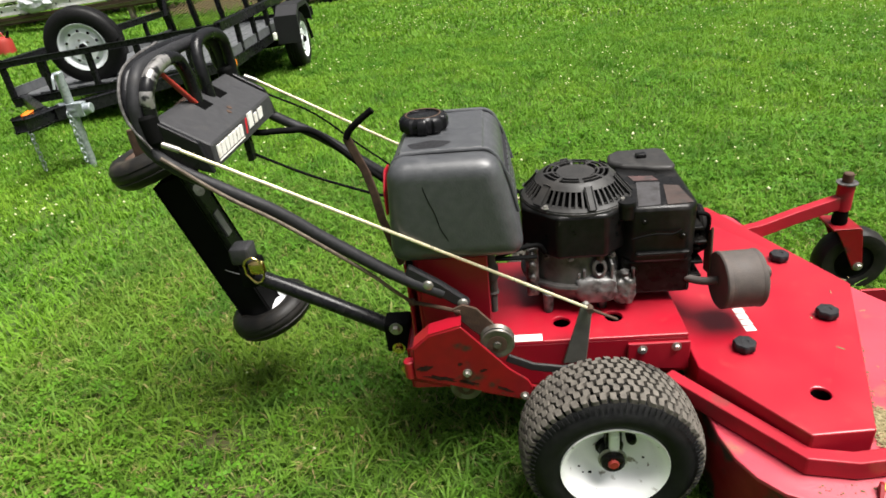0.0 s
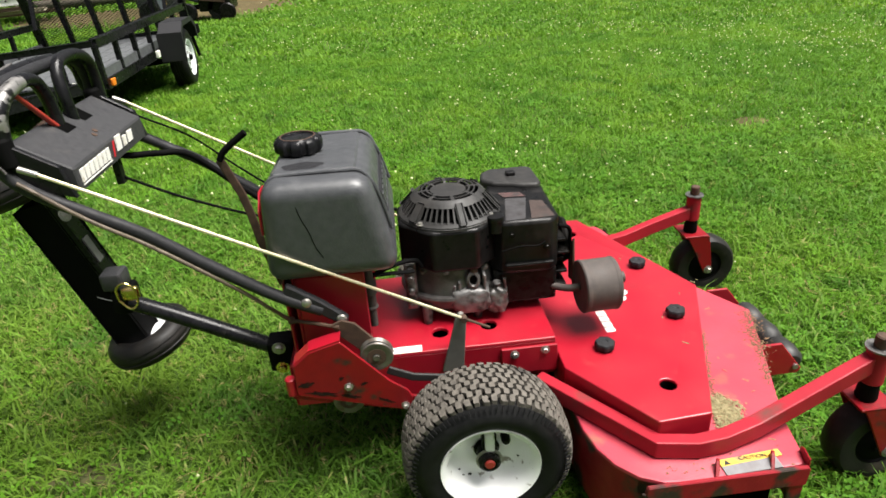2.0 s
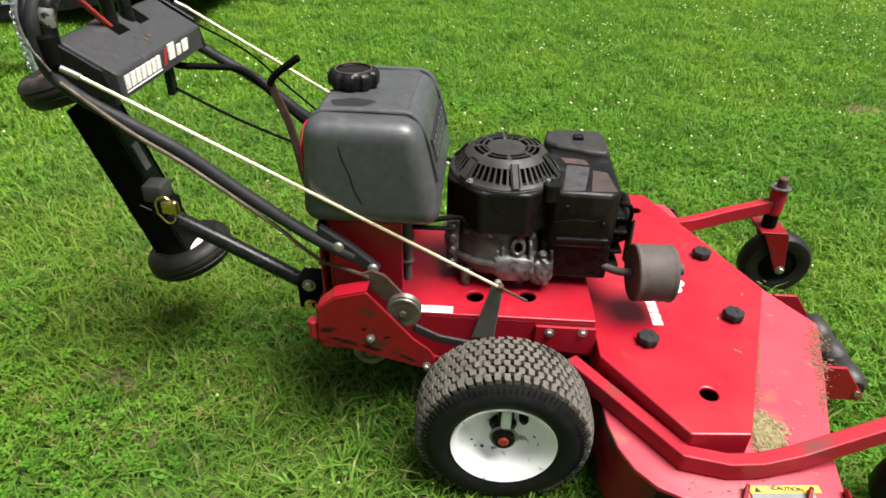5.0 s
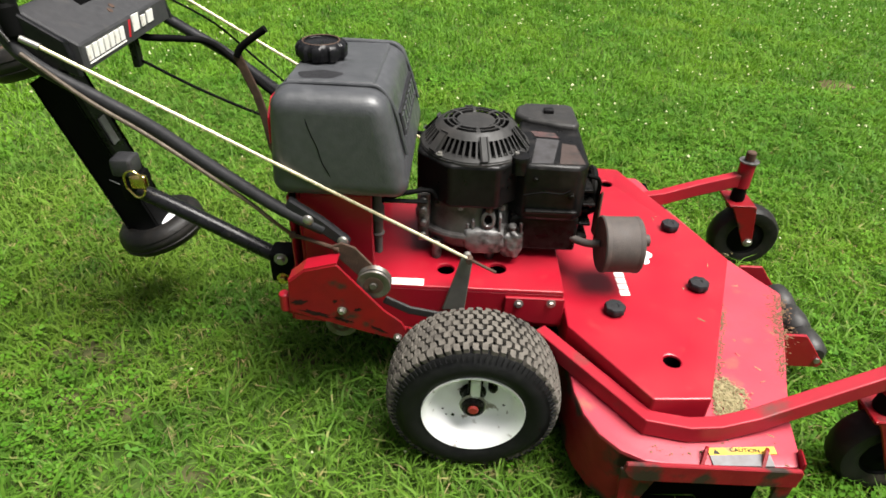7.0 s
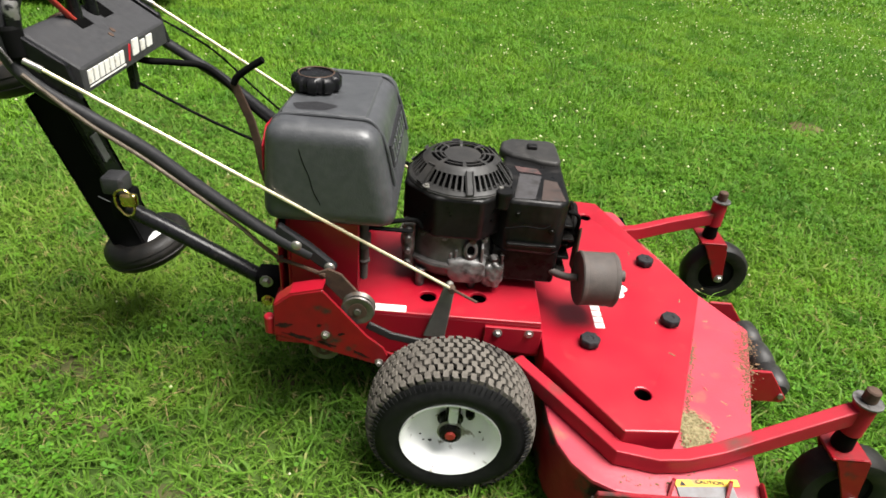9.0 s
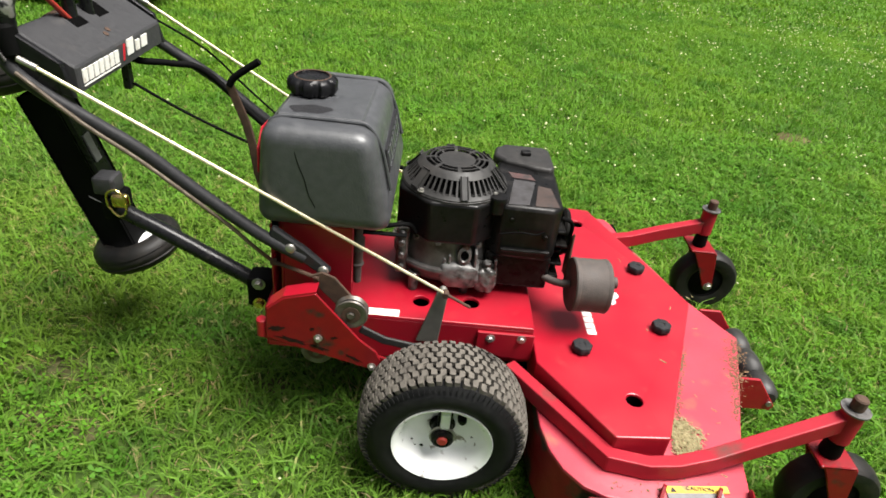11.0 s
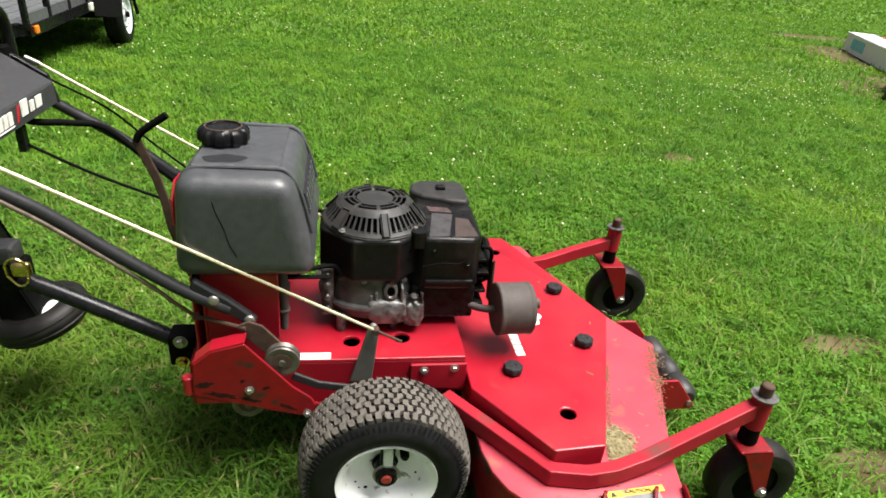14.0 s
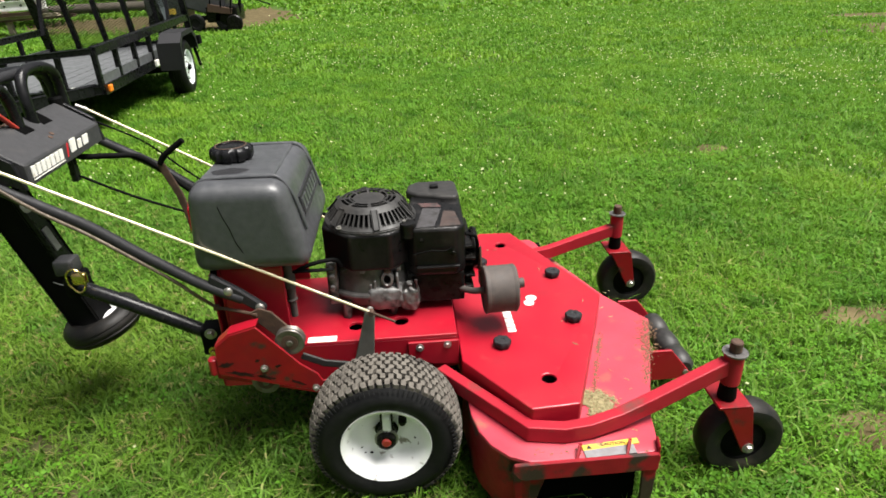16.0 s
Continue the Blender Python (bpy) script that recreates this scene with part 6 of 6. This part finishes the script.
stay = RNG.random(len(x)) < np.clip(clumping(x * 1.3 + 2, y * 1.3) * 1.5 - 0.50 + 0.55 * np.clip((x - 0.5) * 2, 0, 1), 0.03, 1)
clovers("clover", x[stay], y[stay], 0.0125)
x, y = spots(-3.5, 5.2, 2.3, 6.4, 420)
stay = RNG.random(len(x)) < clumping(x * 1.3 + 2, y * 1.3) ** 1.5
clovers("clover", x[stay], y[stay], 0.017)


def flowers(name, x, y, size):
    """Small round heads of many petals, as rough eight-sided balls on the grass tips."""
    n = len(x)
    z = RNG.uniform(0.040, 0.065, n)
    s = size * RNG.uniform(0.6, 1.2, n)
    dirs = np.array([(1, 0, 0), (0, 1, 0), (-1, 0, 0), (0, -1, 0), (0, 0, 0.9), (0, 0, -0.6), ])
    v = np.stack([x, y, z], -1)[:, None, :] + s[:, None, None] * dirs[None] * RNG.uniform(0.75, 1.25, (n, 6, 1))
    f = [(0, 1, 4), (1, 2, 4), (2, 3, 4), (3, 0, 4), (1, 0, 5), (2, 1, 5), (3, 2, 5), (0, 3, 5)]
    return scatter_mesh(name, v, f, None, FLOWER, "white clover flower heads scattered in the lawn", "flower")


x, y = spots(-1.6, 2.6, -0.6, 2.3, 5)
flowers("clover_flower", x, y, 0.0065)
x, y = spots(-4.0, 7.0, 1.6, 9.0, 105, 0.0)
stay = RNG.random(len(x)) < np.clip(clumping(x * 1.1, y * 1.1) * 0.8 - 0.36 + 0.9 * np.exp(-((x - 4.0) ** 2 / 2.0 + (y - 5.4) ** 2 / 2.0)), 0.07, 1)
flowers("clover_flower", x[stay], y[stay], 0.0088)
x, y = spots(-3.0, 14.0, 9.0, 18.0, 7, 0.0)
flowers("clover_flower", x, y, 0.013)

# ---- things behind the trailer ----
ALU = material("mill_aluminium", (0.85, 0.85, 0.84), 0.5, 0.1, grain=30, vary=(0.70, 0.70, 0.69), bump=0.1)
ladder = thing("extension_ladder", (-8.5, 12.0, 0.42), "aluminium extension ladder stored on wooden supports", "ladder")
L0, L1 = Vector((-6.75, 12.0, 0.0)), Vector((-12.2, 12.0, -0.22))
way = (L1 - L0).normalized()
for z, y in ((0.84, 0.0), (0.58, -0.08), (0.82, 0.36), (0.56, 0.30)):
    a = L0 + Vector((0.0 if z > 0.6 else 0.05, y, z))
    b = L1 + Vector((0, y, z))
    own = beam(a, b, 0.035, 0.170 if z > 0.6 else 0.150, 0.008)
    beam(a + Vector((0, -0.03, 0.080)), b + Vector((0, -0.03, 0.080)), 0.045, 0.012, 0.002, bm=own)
    beam(a + Vector((0, -0.03, -0.072)), b + Vector((0, -0.03, -0.072)), 0.045, 0.012, 0.002, bm=own)
    rail = part("ladder_rail", own, ALU, ladder, "channelled aluminium rail")
    if y < 0.1:
        for i in range(12):
            p = a + way * (0.25 + 0.30 * i) + Vector((0, -0.028, 0))
            part("rung_end", lathe([(0, 0), (0.020, 0), (0.016, -0.01), (0, -0.01)], p, (0, 1, 0), 12), BLACK_FLAT, rail)
for i in range(10):
    p = L0 + way * (0.25 + 0.45 * i)
    part("rung", rod(p + Vector((0, 0.0, 0.84)), p + Vector((0, 0.36, 0.83)), 0.016, seg=10), ALU, ladder)
rack = thing("ladder_rack", (-8.0, 12.2, 0.0), "weathered wooden posts and planks holding a ladder", "rack")
for x in (-7.45, -10.4):
    part("post", beam((x, 12.28, 0.0), (x - 0.10, 12.28, 1.10), 0.10, 0.10, 0.01, up=(0, 1, 0)), WOOD_OLD, rack, "grey weathered post")
part("brace_pole", rod((-7.9, 12.25, 0.86), (-7.2, 12.3, 1.75), 0.045, seg=12), WOOD_OLD, rack, "leaning peeled pole")
for i, (z, y) in enumerate(((0.40, -0.12), (0.34, 0.08), (0.30, 0.30))):
    part("plank", beam((-6.60 + 0.2 * i, 12.0 + y, z + 0.04), (-12.0, 12.0 + y, z - 0.18), 0.16, 0.05, 0.006), RUST if i != 1 else WOOD_OLD, rack, "dark stacked plank")
tarp = bmesh.new()
bmesh.ops.create_icosphere(tarp, subdivisions=4, radius=1.0)
for v in tarp.verts:
    d = v.co.normalized()
    q = 1 + 0.35 * noise.noise(d * 2.2) + 0.15 * noise.noise(d * 6)
    v.co = Vector((-9.15 + d.x * 0.34 * q, 11.85 + d.y * 0.15 * q, 0.55 + d.z * 0.17 * q))
alone("plastic_sheeting", tarp, material("crumpled_plastic", (0.62, 0.64, 0.66), 0.25, grain=20, vary=(0.40, 0.42, 0.44), bump=0.6, bump_scale=30), "crumpled translucent plastic bundle on the ladder", "sheeting")

# tow-behind machine with a dark hood
HOOD = material("dark_grey_hood", (0.030, 0.031, 0.034), 0.4, grain=20, vary=(0.045, 0.046, 0.05), second=(0.075, 0.075, 0.078), second_scale=3, second_cut=(0.5, 0.75))
CX = -0.05
cart = thing("tow_machine", (-4.2, 11.9, 0.0), "dark grey hooded garden machine standing on bare soil", "machine")
part("hood", prism([(x + CX, z) for x, z in ((-4.50, 0.30), (-4.52, 0.66), (-4.40, 0.84), (-4.15, 0.92), (-3.95, 0.84), (-3.78, 0.45), (-3.80, 0.25), (-4.35, 0.20))], "y", 11.5, 12.2, 0.05, 3), HOOD, cart, "rounded dark hood")
part("rear_panel", prism([(x + CX, z) for x, z in ((-3.90, 0.45), (-3.98, 0.90), (-3.10, 0.78), (-3.02, 0.66), (-3.10, 0.34), (-3.45, 0.30))], "y", 11.65, 12.3, 0.03, 2), HOOD, cart, "scuffed dark grey side panel")
part("hood_sticker", block(CX - 4.30, CX - 4.18, 11.488, 11.497, 0.60, 0.68, 0.002), DECAL_WHITE, cart)
part("hood_sticker", block(CX - 4.10, CX - 3.95, 11.488, 11.497, 0.33, 0.43, 0.002), DECAL_YELLOW, cart)
part("panel_sticker", block(CX - 3.25, CX - 3.15, 11.638, 11.647, 0.60, 0.68, 0.002), DECAL_WHITE, cart)
for x, r in ((-3.05, 0.20), (-3.62, 0.16), (-4.28, 0.20)):
    part("wheel", lathe([(0, 0.02), (r * 0.5, 0.02), (r * 0.55, 0), (r * 0.92, 0), (r, 0.03), (r, 0.10), (r * 0.92, 0.13), (0, 0.13)], (x + CX, 11.45, r), (0, 1, 0), 28), RUBBER, cart, "black rubber wheel")
part("frame_bar", beam((CX - 4.4, 11.6, 0.24), (CX - 2.9, 11.6, 0.24), 0.06, 0.08), BLACK_FLAT, cart)
part("mast", rod((CX - 2.86, 11.7, 0.20), (CX - 2.70, 11.7, 1.05), 0.03), BLACK_FLAT, cart)
part("mast", rod((CX - 2.78, 11.7, 0.62), (CX - 2.25, 11.8, 0.42), 0.012), BLACK_FLAT, cart)
for i, (x, z, h) in enumerate(((-3.30, 0.44, 0.30), (-3.12, 0.30, 0.42), (-2.95, 0.22, 0.36))):
    part("lever", rod((CX + x, 11.42, z), (CX + x + 0.06, 11.40, z + h), 0.016, seg=8), BLACK_FLAT, cart)
part("tine_wheel", lathe([(0, 0), (0.13, 0.0), (0.15, 0.02), (0.15, 0.05), (0.13, 0.07), (0, 0.07)], (CX - 2.88, 11.36, 0.15), (0, 1, 0), 14), ENGINE_OILY, cart, "dark toothed wheel")
part("belt_guard", prism([(CX - 3.35, 0.36), (CX - 2.92, 0.30), (CX - 2.90, 0.40), (CX - 3.33, 0.50)], "y", 11.40, 11.44, 0.004), RUST, cart, "rusty guard plate")
part("tine_box", block(CX - 3.40, CX - 2.82, 11.45, 12.1, 0.16, 0.44, 0.03), ENGINE_OILY, cart, "dark mechanical box")

# ---- old tyres and a white carton at the lawn's edge ----
def old_tyre(x, y, z, name_label):
    r, w = 0.31, 0.20
    prof = [(r * 0.56, 0.03), (r * 0.60, 0.005), (r * 0.85, 0.0), (r * 0.96, 0.02), (r, 0.05), (r, w - 0.05), (r * 0.96, w - 0.02), (r * 0.85, w), (r * 0.60, w - 0.005), (r * 0.56, w - 0.03), (r * 0.75, w * 0.8), (r * 0.78, w * 0.5), (r * 0.75, w * 0.2), (r * 0.56, 0.03)]
    return alone("old_tyre", lathe(prof, (x, y, z), (0, 0, 1), 40), RUBBER_OLD, name_label, "tyre", "stack of tyres")


old_tyre(5.80, 4.62, 0.0, "worn black car tyre lying on bare soil")
old_tyre(6.25, 5.10, 0.0, "worn black car tyre lying beside another")
old_tyre(6.30, 5.14, 0.205, "worn black car tyre lying on another tyre")
carton = thing("white_carton", (7.2, 6.9, 0.0), "long white carton with blue printed panel lying on the ground", "carton")
CW = Vector((-0.42, -0.91, 0)).normalized()
CS = Vector((0.91, -0.42, 0))
c0 = Vector((8.10, 8.30, 0.15))
part("box", beam(c0, c0 + CW * 3.0, 0.34, 0.26, 0.012), material("white_card", (0.78, 0.79, 0.80), 0.6, grain=8, vary=(0.72, 0.73, 0.74)), carton, "white card box")
BLUE = material("blue_print", (0.10, 0.42, 0.60), 0.5, grain=14, vary=(0.20, 0.55, 0.70))
f0 = c0 - CS * 0.173
for a, b in ((0.35, 0.55), (0.58, 0.72), (0.75, 0.95)):
    part("blue_panel", beam(f0 + CW * a, f0 + CW * b, 0.004, 0.15, 0.0), BLUE, carton, "blue printed panel")
part("grey_mark", beam(f0 + CW * 2.3, f0 + CW * 2.6, 0.004, 0.12, 0.0), DECAL_GREY, carton)
bar = alone("red_pole", rod(c0 + CS * 0.45 + Vector((-0.3, 0.2, 0.02)), c0 + CS * 0.75 + CW * 1.2 + Vector((0.6, 0, 0.34)), 0.05, seg=14, cap=0.01), RED_GRIP, "red painted pole lying behind the carton", "pole")

# ---- brush and trees along the back ----
BARK = material("grey_bark", (0.10, 0.085, 0.065), 0.9, grain=14, vary=(0.055, 0.045, 0.035), bump=0.6, bump_scale=40)


def leaves(name, parent, centres, count, size, spread, seed):
    """Many small folded leaves round the ends of twigs, as one crown."""
    rg = np.random.default_rng(seed)
    c = np.array(centres)[rg.integers(0, len(centres), count)]
    p = c + rg.normal(0, 1, (count, 3)) * np.array(spread)
    p[:, 2] = np.maximum(p[:, 2], 0.05)
    a = rg.uniform(0, 2 * np.pi, count)
    tilt = rg.normal(0, 0.5, count)
    s = size * rg.uniform(0.5, 1.3, count)
    d = np.stack([np.cos(a) * np.cos(tilt), np.sin(a) * np.cos(tilt), np.sin(tilt) - 0.25], -1)
    side = np.stack([-np.sin(a), np.cos(a), rg.normal(0, 0.35, count)], -1)
    v = np.zeros((count, 4, 3))
    v[:, 0] = p
    v[:, 1] = p + (d * 0.5 + side * 0.32) * s[:, None]
    v[:, 2] = p + d * s[:, None]
    v[:, 3] = p + (d * 0.5 - side * 0.32) * s[:, None]
    ob = scatter_mesh(name, v, [(0, 1, 2), (0, 2, 3)], None, BUSH, "crown of many green leaves", "")
    ob.parent = parent
    ob.matrix_parent_inverse = Matrix.Translation(-ORIGIN[parent])
    return ob


def shrub(x, y, h, w, seed, label, name="shrub", count=5200, leaf=0.13, deep=0.8):
    rr = random.Random(seed)
    root = thing(name, (x, y, 0), label, "shrub" if name == "shrub" else "tree", "brush behind the lawn")
    ends = []
    own = None
    for i in range(11):
        a, q = rr.uniform(0, 6.28), rr.uniform(0.3, 1.0)
        e = Vector((x + math.cos(a) * w * q * 0.8, y + math.sin(a) * deep * q, h * rr.uniform(0.45, 0.98)))
        m = Vector((x + math.cos(a) * w * q * 0.3, y + math.sin(a) * deep * q * 0.3, e.z * 0.5))
        own = tube([(x + rr.uniform(-0.1, 0.1), y, 0), m, e], 0.028, 6, 3, own)
        for j in range(5):
            f = rr.uniform(0.45, 1.1)
            b = m.lerp(e, f) + Vector((rr.gauss(0, 0.25 * w), rr.gauss(0, 0.2), rr.gauss(0, 0.22)))
            own = tube([m.lerp(e, f * 0.7), b], 0.010, 5, 2, own)
            ends.append(tuple(b))
    part("branches", own, BARK, root, "thin grey branches")
    leaves("crown", root, ends, count, leaf, (0.20 * w + 0.05, 0.22, 0.20), seed)
    return root


for i, (x, y, h, w) in enumerate(((-10.6, 13.6, 2.5, 1.5), (-8.9, 14.2, 2.2, 1.3), (-12.8, 13.4, 2.6, 1.5), (-14.6, 14.4, 2.8, 1.6))):
    shrub(x, y, h, w, 100 + i, "broad-leaved green shrub behind the ladder", leaf=0.20)
for i, (x, y, h, w) in enumerate(((-7.4, 18.5, 2.6, 1.5), (-9.8, 19.5, 3.0, 1.8), (-5.6, 21.5, 2.4, 1.6), (-12.5, 20.0, 3.2, 1.9), (-8.0, 22.5, 3.4, 2.0), (-15.5, 20.5, 3.4, 2.0), (-18.5, 21.5, 3.6, 2.1))):
    shrub(x, y, h, w, 200 + i, "tangled brush with thin green foliage", leaf=0.16, count=3600)
for i in range(14):
    rr = random.Random(400 + i)
    x, y = -4.8 - 2.4 * i + rr.uniform(-0.8, 0.8), 27 + rr.uniform(-2, 3)
    root = thing("tree", (x, y, 0), "broad-leaved tree in the wood behind the lawn", "tree", "trees of the far wood")
    h = rr.uniform(6.5, 9.5)
    trunk = rod((x, y, -0.05), (x + rr.uniform(-0.3, 0.3), y, h * 0.7), 0.17, 0.06, 10)
    ends = []
    for j in range(16):
        a, z = rr.uniform(0, 6.28), h * rr.uniform(0.15, 0.75)
        e = Vector((x + math.cos(a) * rr.uniform(0.8, 2.1), y + math.sin(a) * rr.uniform(0.8, 2.0), z + rr.uniform(0.2, 1.4)))
        rod((x, y, z), e, 0.045, 0.015, 6, trunk)
        ends += [tuple(e), tuple(Vector((x, y, z)).lerp(e, 0.7))]
    part("trunk", trunk, BARK, root, "grey trunk with limbs")
    leaves("crown", root, ends, 4200, 0.30, (0.55, 0.55, 0.45), 500 + i)
log = alone("fallen_log", tube([(-9.2, 16.6, 0.14), (-7.0, 16.9, 0.16), (-5.4, 17.4, 0.13)], 0.13, 12), BARK, "grey fallen log lying before the brush", "log")

can = thing("fuel_can", (-7.85, 8.9, 0.0), "red plastic fuel can standing on the grass", "fuel can")
part("can_body", lathe([(0, 0), (0.135, 0.0), (0.15, 0.015), (0.15, 0.20), (0.13, 0.25), (0.06, 0.28), (0, 0.28)], (-7.87, 8.9, 0.0), (0, 0, 1), 28), RED_GRIP, can)
part("can_handle", tube([(-7.95, 8.9, 0.25), (-7.94, 8.9, 0.33), (-7.85, 8.9, 0.345), (-7.81, 8.9, 0.26)], 0.016, 10), RED_GRIP, can)
part("can_spout", rod((-7.77, 8.9, 0.24), (-7.70, 8.9, 0.36), 0.025, 0.015, 12), BLACK_FLAT, can, "black spout")
